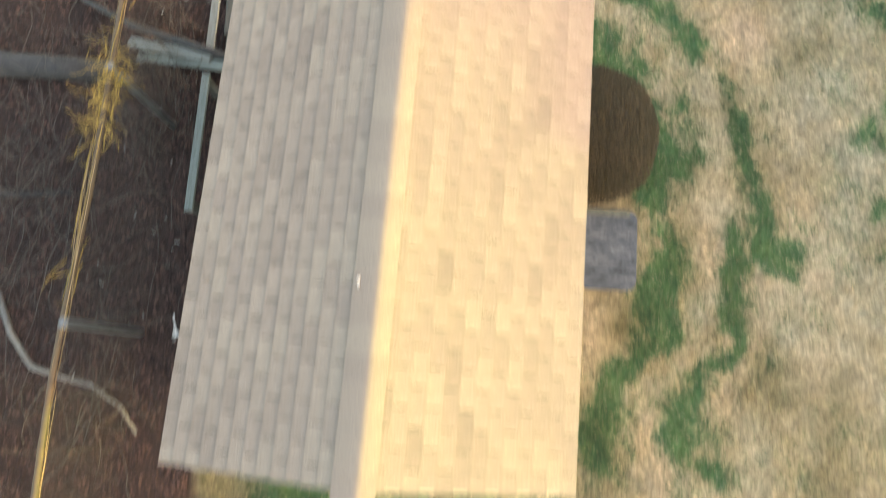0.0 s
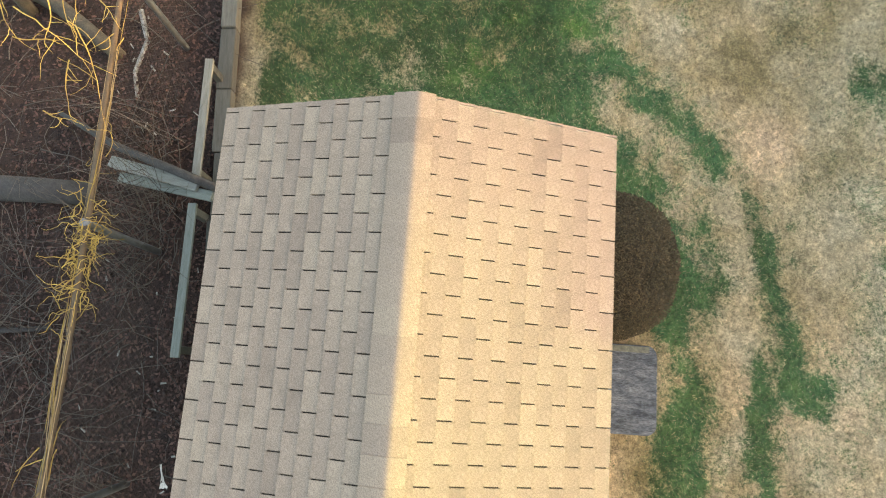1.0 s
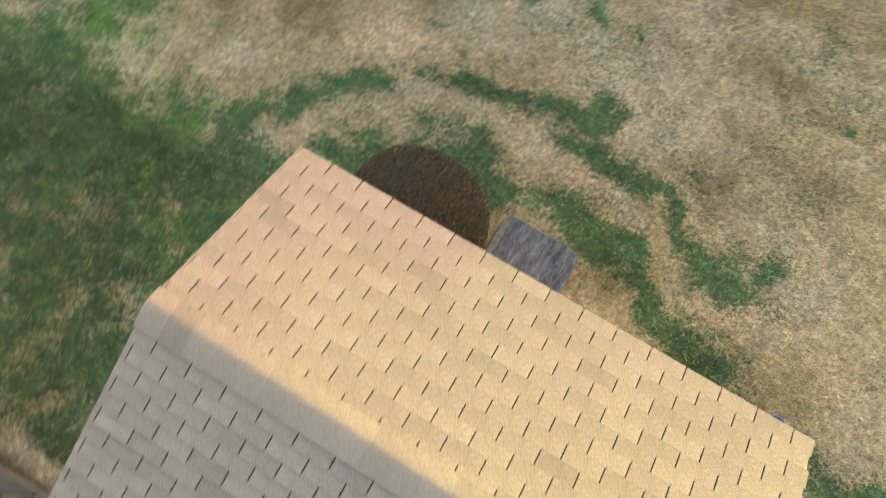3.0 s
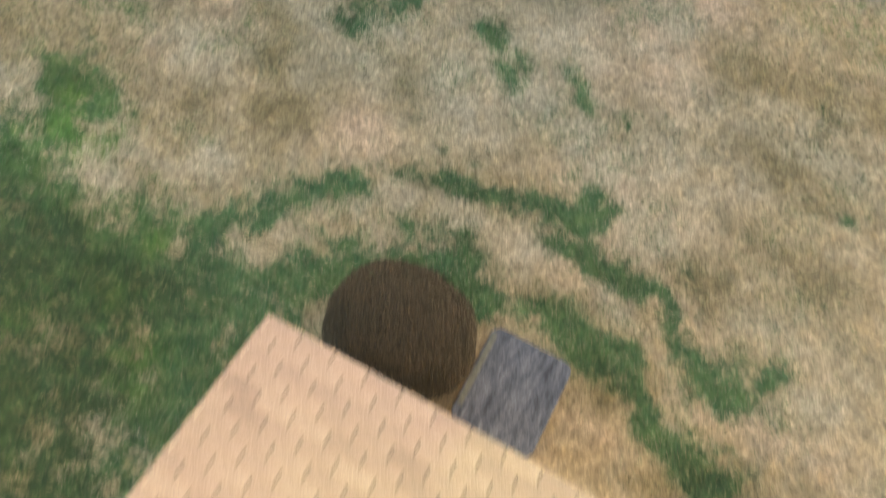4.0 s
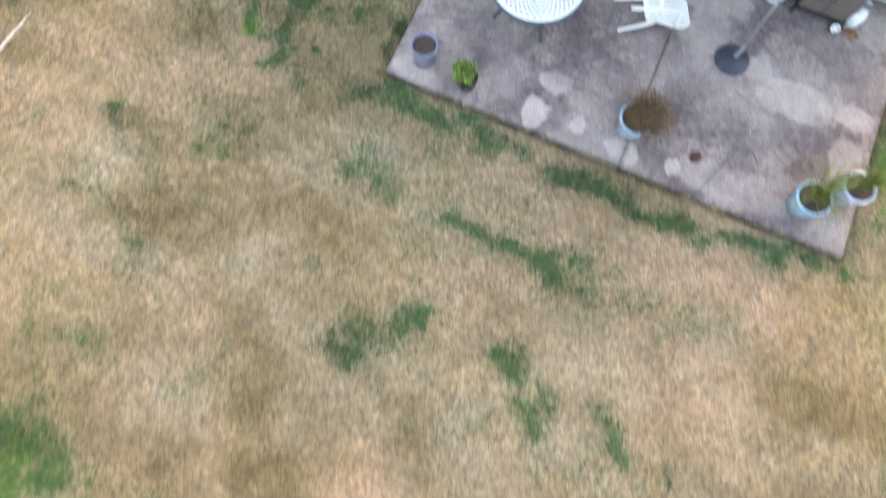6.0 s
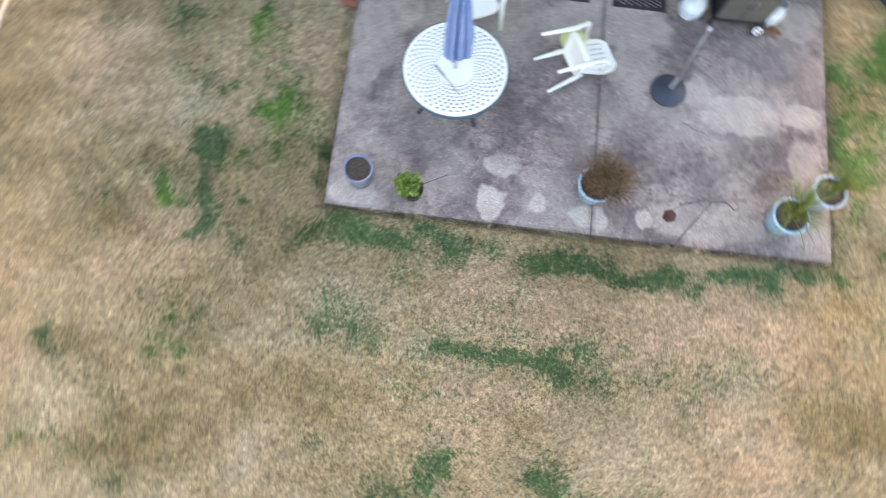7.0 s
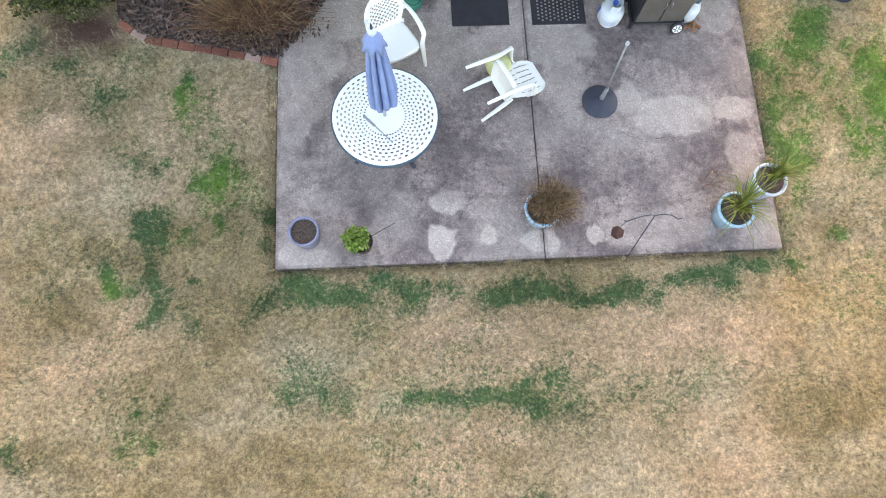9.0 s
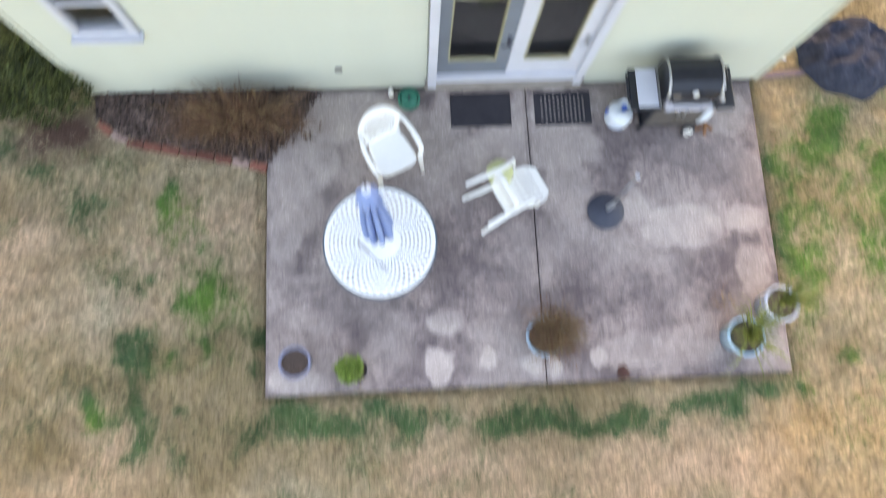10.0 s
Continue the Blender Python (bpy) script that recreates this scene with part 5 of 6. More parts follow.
pot("glazed_pot", 0.39, 0.36, 0.17, 0.34, pot_purple, "purple-blue glazed pot of bare soil", 0.80)
p2 = pot("nursery_pot", 1.03, 0.25, 0.135, 0.19, pot_black, "small black nursery pot with a leafy yellow-green plant", 0.8, False)
pl = part("foliage", leaf_cloud(520, (0.18, 0.16, 0.13), 0.030, 21, 0.3), plant_green, p2, "yellow-green leaves")
pl.location = (-0.06, 0.01, 0.24)
part("stem_mass", stems(18, 22, 0.2, 0.14, 0.004), stem_tan, p2).location = (-0.04, 0, 0.15)
part("stake", Build().tube([(0.09, 0.02, 0.12), (0.12, 0.05, 0.22), (0.40, 0.16, 0.34)], [0.006, 0.006, 0.004], 6), dark_metal, p2, "thin dark plant stake")
p3 = pot("glazed_pot", 3.16, 0.52, 0.215, 0.34, pot_blue, "pale blue glazed pot with a dried brown shrub", 0.72)
part("dry_growth", stems(420, 23, 0.42, 0.36, 0.0035, base=0.12), stem_brown, p3, "dried brown stems").location = (0.08, 0.03, 0.27)
part("pale_growth", stems(170, 25, 0.46, 0.36, 0.003, base=0.12), stem_tan, p3, "pale dry stems").location = (0.09, 0.03, 0.27)
part("dry_tip_mass", leaf_cloud(1500, (0.34, 0.33, 0.26), 0.014, 24, 0.35), dry_tip, p3, "dried olive-brown tips").location = (0.11, 0.04, 0.38)


def strappy(seed, count, reach, height, lean):
    """Long narrow leaves that arch out of a pot."""
    r = random.Random(seed)
    b = Build()
    for _ in range(count):
        a = r.uniform(0, 2 * math.pi)
        d = (Vector((math.cos(a), math.sin(a), 0)) * r.uniform(0.3, 1.0) + Vector((*lean, 0)) * r.uniform(0.2, 1.1)) * reach
        h = height * r.uniform(0.5, 1.1)
        w = r.uniform(0.005, 0.010)
        side = Vector((-d.y, d.x, 0)).normalized() * w
        o = Vector((r.uniform(-0.03, 0.03), r.uniform(-0.03, 0.03), 0))
        droop = r.uniform(0.3, 0.9)
        pts = [o, o + d * 0.35 + Vector((0, 0, h * 0.7)), o + d * 0.75 + Vector((0, 0, h)), o + d * 1.15 + Vector((0, 0, h * droop))]
        v = []
        for k, q in enumerate(pts[:-1]):
            v += [q - side * (1 - 0.2 * k), q + side * (1 - 0.2 * k)]
        v.append(pts[-1])
        b.add(v, [(0, 1, 3, 2), (2, 3, 5, 4), (4, 5, 6)])
    return b


p4 = pot("glazed_pot", 5.44, 0.42, 0.212, 0.32, pot_blue, "pale blue glazed pot with a spiky green yucca", 0.75)
part("foliage", strappy(31, 74, 0.40, 0.44, (0.12, 0.45)), yucca_green, p4, "long narrow green leaves").location = (0.0, 0.02, 0.27)
part("liner", Build().lathe([(0.155, 0.280), (0.186, 0.280), (0.186, 0.322), (0.155, 0.322), (0.155, 0.280)], 36), pot_black, p4, "black inner liner")
part("long_leaf_cluster", strappy(35, 9, 0.55, 0.30, (0.10, -0.35)), yucca_green, p4, "long trailing leaves").location = (0.0, 0.02, 0.27)
part("stem_base", Build().lathe([(0.0, 0.28), (0.03, 0.28), (0.022, 0.33), (0.0, 0.34)], 12), stem_tan, p4, "pale leaf base")
p5 = pot("glazed_pot", 5.90, 0.77, 0.20, 0.34, pot_pale, "pale lavender glazed pot with a spiky green yucca", 0.75)
part("foliage", strappy(32, 74, 0.34, 0.40, (0.35, 0.40)), yucca_green, p5, "long narrow green leaves").location = (0.0, 0.02, 0.28)
dead = thing("dead_stalks", 5.28, 0.83, PZ, "thin dead flower stalks beside the blue pots", "dead plant")
part("stalk_cluster", stems(9, 33, 0.5, 0.20, 0.0035), stem_brown, dead)
part("foliage", leaf_cloud(26, (0.12, 0.16, 0.2), 0.02, 34, 0.2), stem_tan, dead).location = (0, 0, 0.25)


def make_hook():
    h = thing("shepherd_hook", 4.18, -0.06, 0.03, "thin dark double shepherd hook leaning beside the patio", "garden hook")
    top = Vector((-0.05, 0.22, 1.17))
    part("pole", Build().tube([(0, 0, -0.05), top], 0.0065, 8), dark_metal, h, smooth=True)
    for s, end in ((-1, Vector((-0.28, 0.21, 1.06))), (1, Vector((0.21, 0.20, 1.10)))):
        pts = [top, top + (end - top) * 0.25 + Vector((0, 0, 0.07)), top + (end - top) * 0.6 + Vector((0, 0, 0.08)), top + (end - top) * 0.9 + Vector((0, 0, 0.02)), end, end + Vector((s * 0.015, 0, -0.03)), end + Vector((s * 0.045, 0, -0.02)), end + Vector((s * 0.05, 0, 0.01))]
        part("arm", Build().tube(pts, 0.006, 6), dark_metal, h, smooth=True)
    l = thing("hanging_lantern", 3.87, 0.14, 0.72, "small rusty red-brown lantern hanging from the hook", "lantern")
    part("body", Build().lathe([(0.0, 0.0), (0.055, 0.01), (0.06, 0.10), (0.075, 0.115), (0.03, 0.17), (0.0, 0.18)], 6, pose(0, 0, 0.02, 24, -22, 15)), rust, l)
    part("chain", Build().tube([(0, 0, 0.17), (0.01, 0.01, 0.26), (0.03, 0.01, 0.36)], 0.004, 5), dark_metal, l)


make_hook()


# ---- grill and what stands by it ----
def make_grill():
    g = thing("gas_grill", 4.86, 3.24, PZ, "closed black gas grill with side shelves and a grey cabinet", "grill")
    part("cabinet", Build().box((0.05, 0.02, 0.42), (0.66, 0.42, 0.56), bevel=0.008), black_paint, g, "black cart frame")
    for k in (-1, 1):
        d = part("cabinet_door", Build().box((0.05 + k * 0.158, -0.200, 0.40), (0.305, 0.022, 0.50), bevel=0.006), cabinet_grey, g, "grey metal cabinet door")
        part("handle", Build().tube([(0.05 + k * 0.035, -0.213, 0.56), (0.05 + k * 0.035, -0.24, 0.54), (0.05 + k * 0.035, -0.24, 0.46), (0.05 + k * 0.035, -0.213, 0.44)], 0.007, 6), steel, d, "pale metal handle", True)
    part("bottom_shelf", Build().box((0.05, 0.02, 0.125), (0.70, 0.46, 0.03), bevel=0.006), black_paint, g)
    for k, (x, y) in enumerate(((-0.28, -0.19), (-0.28, 0.21), (0.38, 0.21))):
        part("leg", Build().box((x, y, 0.06), (0.04, 0.04, 0.12), bevel=0.004), black_paint, g)
    w = part("wheel", Build().lathe([(0.03, -0.022), (0.078, -0.022), (0.088, -0.012), (0.088, 0.012), (0.078, 0.022), (0.03, 0.022)], 24, pose(0.31, -0.27, 0.088, 72, 0, 0)), rubber, g, "black plastic wheel", True)
    part("rim", Build().lathe([(0.0, -0.026), (0.060, -0.026), (0.060, 0.026), (0.0, 0.026)], 20, pose(0.31, -0.27, 0.088, 72, 0, 0)), white_plastic, w, "white wheel hub")
    for k in range(6):
        a = k * math.pi / 3
        part("spoke", Build().box((0, 0, 0), (0.034, 0.012, 0.004), pose(0.31, -0.27, 0.088, 72, 0, 0) @ Matrix.Translation((0.034 * math.cos(a), 0.034 * math.sin(a), 0.028)) @ Matrix.Rotation(a, 4, "Z")), black_paint, w)
    part("firebox", Build().box((0.03, 0.03, 0.78), (0.62, 0.44, 0.17), bevel=0.02), black_paint, g)
    # rounded lid
    prof = [(-0.235, 0.86), (-0.245, 0.95), (-0.20, 1.05), (-0.10, 1.11), (0.05, 1.125), (0.17, 1.09), (0.235, 1.0), (0.24, 0.86)]
    v, f = [], []
    for x in (-0.29, 0.28):
        v += [(x, p[0], p[1]) for p in prof]
    n = len(prof)
    f += [(k, k + 1, n + k + 1, n + k) for k in range(n - 1)] + [tuple(range(n)), tuple(range(2 * n - 1, n - 1, -1))]
    lid = part("lid", Build().add(v, f), black_paint, g, "closed black lid")
    for x in (-0.30, 0.29):
        part("lid_end", Build().tube([(x, p[0] * 1.02, p[1] + 0.004) for p in prof], 0.014, 6), steel, lid, "grey lid end trim", True)
    part("lid_handle", Build().tube([(-0.22, -0.225, 0.915), (-0.21, -0.275, 0.915), (0.20, -0.275, 0.915), (0.21, -0.225, 0.915)], 0.012, 8), black_paint, lid, "black lid handle", True)
    part("thermometer", Build().lathe([(0.0, 0.0), (0.036, 0.0), (0.036, 0.014), (0.030, 0.018), (0.0, 0.018)], 20, pose(-0.01, -0.222, 1.045, 52, 0, 0)), steel, lid, "round steel thermometer", True)
    part("badge", Build().box((0, 0, 0), (0.09, 0.05, 0.006), pose(-0.20, -0.232, 1.0, 62, 0, 0)), cabinet_grey, lid, "small grey badge")
    part("control_panel", Build().box((0.0, 0, 0), (0.54, 0.10, 0.07), pose(-0.01, -0.262, 0.825, 28, 0, 0), bevel=0.018), panel_grey, g, "pale steel control panel")
    for k in range(3):
        part("knob", Build().lathe([(0.0, 0.0), (0.024, 0.0), (0.02, 0.03), (0.0, 0.03)], 14, pose(-0.17 + 0.16 * k, -0.300, 0.805, 100, 0, 0)), black_paint, g)
    ls = part("side_shelf", Build().box((-0.49, -0.06, 0.84), (0.34, 0.50, 0.04), bevel=0.012), black_paint, g, "black left shelf frame")
    part("shelf_plate", Build().box((-0.465, -0.05, 0.864), (0.23, 0.45, 0.012), bevel=0.004), trim_white, ls, "pale steel shelf plate")
    part("tool_rail", Build().tube([(-0.63, 0.16, 0.85), (-0.68, 0.12, 0.85), (-0.68, -0.22, 0.85), (-0.63, -0.26, 0.85)], 0.012, 6), black_paint, ls, smooth=True)
    part("shelf_lip", Build().box((-0.335, -0.05, 0.872), (0.018, 0.46, 0.03), bevel=0.004), steel, ls, "grey shelf edge trim")
    rs = part("side_shelf", Build().box((0.41, -0.06, 0.84), (0.22, 0.50, 0.04), bevel=0.016), black_paint, g, "black right shelf")
    part("burner_knob", Build().lathe([(0.0, 0.0), (0.040, 0.0), (0.036, 0.022), (0.014, 0.028), (0.0, 0.028)], 18, pose(0.37, -0.20, 0.858, 0, 0, 0)), steel, rs, "round steel burner knob", True)
    part("burner_cover", Build().box((0.415, -0.03, 0.868), (0.045, 0.10, 0.016), bevel=0.005), trim_white, rs, "pale burner plate")
    for k in range(4):
        part("grate_bar", Build().box((0.35 + k * 0.04, 0.10, 0.868), (0.010, 0.14, 0.014)), cabinet_grey, rs)
    for k in range(7):
        part("slot_bar", Build().box((0.325 + k * 0.028, -0.312, 0.825), (0.010, 0.016, 0.05)), steel, rs)


make_grill()


def make_tank(x, y, r, h, label, band):
    t = thing("propane_tank", x, y, PZ, label, "gas tank", "gas tanks")
    part("body", Build().lathe([(0.0, 0.02), (r * 0.75, 0.02), (r * 0.97, 0.07), (r, 0.12), (r, h * 0.72), (r * 0.93, h * 0.85), (r * 0.6, h * 0.95), (r * 0.2, h), (0.0, h)], 32), tank_white, t, smooth=True)
    part("foot_ring", Build().lathe([(r * 0.70, 0.0), (r * 0.74, 0.0), (r * 0.74, 0.03), (r * 0.70, 0.03), (r * 0.70, 0.0)], 28), tank_white, t)
    part("valve", Build().lathe([(0.0, h), (0.03, h), (0.025, h + 0.06), (0.0, h + 0.06)], 12), steel, t)
    collar = []
    for k in range(17):
        a = math.radians(-130 + 260 * k / 16)
        collar.append((0.62 * r * math.cos(a), 0.62 * r * math.sin(a)))
    b = Build()
    for p, q in zip(collar, collar[1:]):
        b.add([(p[0], p[1], h * 0.9), (q[0], q[1], h * 0.9), (q[0], q[1], h + 0.10), (p[0], p[1], h + 0.10), (p[0] * .95, p[1] * .95, h * 0.9), (q[0] * .95, q[1] * .95, h * 0.9), (q[0] * .95, q[1] * .95, h + 0.10), (p[0] * .95, p[1] * .95, h + 0.10)],
              [(0, 1, 2, 3), (7, 6, 5, 4), (3, 2, 6, 7)])
    part("collar", b, tank_white, t)
    if band:
        part("knob", Build().lathe([(0.0, h + 0.06), (0.035, h + 0.06), (0.035, h + 0.085), (0.0, h + 0.09)], 14), blue_plastic, t, "bright blue valve knob")
        v, f = [], []
        for k in range(9):
            a = math.radians(-150 + 75 * k / 8)
            for z in (h * 0.30, h * 0.62):
                v.append((r * 1.006 * math.cos(a), r * 1.006 * math.sin(a), z))
        f = [(2 * k, 2 * k + 2, 2 * k + 3, 2 * k + 1) for k in range(8)]
        part("label_band", Build().add(v, f), canopy_pale, t, "pale blue paper label")
        part("side_mark", Build().box((0, 0, 0), (0.004, 0.06, 0.10), pose(-r * 0.97, 0.04, h * 0.66, 0, 8, -12)), blue_plastic, t, "bright blue mark")
    return t


make_tank(4.30, 3.17, 0.158, 0.30, "white propane tank with a blue valve beside the grill", True)
make_tank(5.34, 3.19, 0.125, 0.28, "white gas tank standing under the grill shelf", False)
for k, (x, y, a) in enumerate(((5.36, 3.03, 20), (5.45, 3.05, -35), (5.41, 3.00, 75))):
    solo("firewood_stick", Build().box((0, 0, 0.018), (0.17, 0.035, 0.034), bevel=0.006), stick_brown, "short split stick of firewood on the concrete", "firewood", at=pose(x, y, PZ + 0.004 + (0.034 if k == 2 else 0), 0, 0, a))["group"] = "firewood sticks"

reel = thing("hose_reel", 1.74, 3.50, PZ, "small green coiled garden hose against the wall", "garden hose")
for k in range(4):
    part("coil", Build().tube([((0.118 + 0.008 * (k % 2)) * math.cos(a), (0.112 + 0.008 * (k % 2)) * math.sin(a), 0.014 + 0.026 * k) for a in np.linspace(0, 2 * math.pi, 29)], 0.014, 8), hose_green, reel, smooth=True)
part("hub", Build().lathe([(0.0, 0.0), (0.10, 0.0), (0.098, 0.10), (0.05, 0.115), (0.03, 0.115), (0.03, 0.06), (0.0, 0.06)], 24), hose_green, reel, smooth=True)
part("nozzle", Build().tube([(0.0, 0.0, 0.06), (0.0, -0.005, 0.125)], 0.012, 8), dark_metal, reel)
solo("plastic_bottle", Build().lathe([(0.0, 0.0), (0.035, 0.0), (0.036, 0.09), (0.018, 0.12), (0.016, 0.145), (0.0, 0.145)], 18), white_plastic, "small white plastic bottle against the wall", "bottle", smooth=True, at=pose(1.52, 3.59, PZ))


# ---- lawn things ----
def make_tarp():
    n, rings = 90, 34
    v = [(0, 0, 0.30)]
    for k in range(1, rings + 1):
        for i in range(n):
            a = 2 * math.pi * i / n
            u = k / rings
            out = 1 + 0.10 * noise.noise(Vector((math.cos(a) * 1.5, math.sin(a) * 1.5, 3))) + 0.04 * math.sin(9 * a)
            x, y = 0.68 * u * out * math.cos(a), 0.54 * u * out * math.sin(a)
            q = Vector((x * 3.6, y * 3.6, 1))
            crease = 0.17 * (0.5 - abs(noise.noise(q))) + 0.09 * (0.5 - abs(noise.noise(q * 2.3))) + 0.03 * math.sin(7 * a + 6 * u) * u
            z = 0.27 * (1 - u ** 2.6) + crease * (0.5 + u * (1 - u ** 6))
            v.append((x, y, max(z, 0.012 + 0.01 * (i % 2)) if k < rings else 0.005))
    f = [(0, 1 + i, 1 + (i + 1) % n) for i in range(n)]
    for k in range(rings - 1):
        f += [(1 + k * n + i, 1 + (k + 1) * n + i, 1 + (k + 1) * n + (i + 1) % n, 1 + k * n + (i + 1) % n) for i in range(n)]
    solo("tarp", Build().add(v, f), tarp_dark, "crumpled black tarpaulin heaped on the lawn", "tarpaulin", smooth=True, at=pose(7.44, 3.95, 0.075, 0, 0, -12))


make_tarp()
solo("plank", Build().box((0, 0, 0.02), (0.78, 0.08, 0.045), bevel=0.005), plank_brown, "short weathered brown plank lying on the lawn", "plank", at=pose(6.60, 3.74, 0.05, 0, 0, 4))
solo("downspout_elbow", Build().tube([(0, 0, 0.015), (0.04, 0.01, 0.03), (0.09, 0.0, 0.02)], 0.018, 8), white_plastic, "small white plastic pipe elbow on the grass", "pipe", smooth=True, at=pose(6.55, 3.95, 0.04))
solo("white_pipe", Build().tube([(-4.40, -3.2, 0.36), (-4.40, -1.7, 0.27), (-4.40, -0.4, 0.09), (-4.40, 2.5, 0.06)], 0.026, 10), white_pipe, "long white plastic pipe lying on the lawn", "pipe", smooth=True)


# ---- shed ----
SHED = pose(2.676, -7.250, 0, 0, 0, -4.1)   # local x along the eave, local -y across the roof
LEN, DEP, EAVE, RIDGE = 4.49, 3.21, 2.59, 3.15


def make_shed():
    s = thing("shed", 0, 0, 0, "garden shed with a tan three-tab shingle gable roof", "shed")
    s.matrix_world = SHED
    g0 = 0.18
    half = DEP / 2
    ov = 0.17
    w = Build()
    for y in (-ov - 0.04, -DEP + ov + 0.04):
        w.box((LEN / 2, y, (g0 + EAVE) / 2 - 0.02), (LEN - 2 * ov, 0.08, EAVE - g0 - 0.06))
    part("side_wall", w, shed_wall_paint, s, "tan painted side wall")
    for x in (ov, LEN - ov - 0.08):
        v = [(x, -ov - 0.08, g0), (x, -DEP + ov + 0.08, g0), (x, -DEP + ov + 0.08, EAVE - 0.05), (x, -half, RIDGE - 0.1), (x, -ov - 0.08, EAVE - 0.05)]
        part("gable_wall", Build().add(v + [(p[0] + 0.08, p[1], p[2]) for p in v], [(0, 1, 2, 3, 4), (9, 8, 7, 6, 5), (0, 5, 6, 1), (1, 6, 7, 2), (2, 7, 8, 3), (3, 8, 9, 4), (4, 9, 5, 0)]), shed_wall_paint, s, "tan painted gable wall")
    # roof deck
    deck = Build()
    for y in (0.0, -DEP):
        v = [(0, y, EAVE - 0.012), (LEN, y, EAVE - 0.012), (LEN, -half, RIDGE - 0.012), (0, -half, RIDGE - 0.012)]
        deck.add(v + [(p[0], p[1], p[2] - 0.05) for p in v], [(0, 1, 2, 3), (7, 6, 5, 4), (0, 4, 5, 1), (1, 5, 6, 2), (2, 6, 7, 3), (3, 7, 4, 0)])
    roof = part("roof", deck, underlay, s, "dark roof deck under tan shingles")
    for x in (-0.012, LEN + 0.012):
        for y0, y1 in ((0.0, -half), (-DEP, -half)):
            v = [(x - 0.012, y0, EAVE - 0.02), (x - 0.012, y1, RIDGE - 0.02), (x - 0.012, y1, RIDGE - 0.13), (x - 0.012, y0, EAVE - 0.13)]
            part("fascia", Build().add(v + [(p[0] + 0.024, p[1], p[2]) for p in v], [(0, 1, 2, 3), (7, 6, 5, 4), (0, 4, 5, 1), (1, 5, 6, 2), (2, 6, 7, 3), (3, 7, 4, 0)]), fascia_paint, s)
    # three-tab shingles: one object a tab near the camera's line, the rest joined
    slope = math.hypot(half, RIDGE - EAVE)
    tilt = math.degrees(math.atan2(RIDGE - EAVE, half))
    tab, exp = 0.29, 0.1275
    rows = 13
    t = 0.010

    def tab_verts(w):
        a = w / 2 - 0.0054
        L = exp * 1.07
        return ([(-a, 0, 0.0035), (a, 0, 0.0035), (a, L, -0.001), (-a, L, -0.001), (-a, 0, 0.0035 + t), (a, 0, 0.0035 + t), (a, L, 0.002), (-a, L, 0.002)],
                [(3, 2, 1, 0), (4, 5, 6, 7), (0, 1, 5, 4), (1, 2, 6, 5), (2, 3, 7, 6), (3, 0, 4, 7)])
    cache = {}
    rest = Build()
    single = 0
    for side in (0, 1):
        for r in range(rows):
            shift = -(r % 2) * tab / 2 + (0.02 if side else 0.0)
            x = shift - tab
            while x < LEN - 0.01:
                a, b = max(x, -0.030), min(x + tab, LEN + 0.030)
                x += tab
                if b - a < 0.018:
                    continue
                w = round(b - a, 3)
                up = -0.015 + r * exp
                jit = rnd.uniform(-0.0015, 0.0015)
                if side == 0:
                    m = Matrix.Translation(((a + b) / 2, 0, EAVE)) @ Matrix.Rotation(math.pi, 4, "Z") @ Matrix.Rotation(radians(tilt), 4, "X") @ Matrix.Translation((0, up + jit, 0.004))
                else:
                    m = Matrix.Translation(((a + b) / 2, -DEP, EAVE)) @ Matrix.Rotation(radians(tilt), 4, "X") @ Matrix.Translation((0, up + jit, 0.004))
                if side == 0 or r >= rows - 5:
                    if single < 300:
                        single += 1
                        if w not in cache:
                            cache[w] = Build().add(*tab_verts(w)).mesh("shingle", shingle_mat)
                        ob = part("shingle", cache[w], None, roof)
                        ob.matrix_basis = m
                        continue
                v, f = tab_verts(w)
                rest.add(v, f, m)
    ob = part("shingles", rest, shingle_mat, roof)
    ob["kind"] = "stuff"
    # ridge caps
    cap_l, k, x = 0.20, 0, -0.032
    v = []
    across = (0.125, 0.06, 0.035, 0.015, 0.0, -0.015, -0.035, -0.06, -0.19)
    for dy in across:       # bent over the ridge in a soft curve
        dz = -math.hypot(dy, 0.030) * math.tan(radians(tilt)) + 0.010
        v += [(0, dy, dz + 0.012), (cap_l + 0.06, dy, dz + 0.006), (0, dy, dz + 0.018), (cap_l + 0.06, dy, dz + 0.010)]
    f = []
    for i in range(0, 4 * len(across) - 4, 4):
        f += [(i + 2, i + 3, i + 7, i + 6), (i, i + 4, i + 5, i + 1), (i, i + 2, i + 6, i + 4), (i + 1, i + 5, i + 7, i + 3)]
    last = 4 * len(across) - 4
    f += [(0, 1, 3, 2), (last, last + 2, last + 3, last + 1)]
    cap = Build().add(v, f).mesh("ridge_cap", shingle_mat)
    while x < LEN - 0.1:
        ob = part("ridge_cap", cap, None, roof)
        ob.matrix_basis = Matrix.Translation((x, -half, RIDGE + 0.006)) @ pose(0, 0, 0, 0, 0, rnd.uniform(-0.4, 0.4))
        x += cap_l
    # plain door on the lawn side
    part("door", Build().box((2.05, -ov - 0.005, 1.25), (0.95, 0.035, 1.65), bevel=0.006), shed_wall_paint, s, "plain shed door")


make_shed()

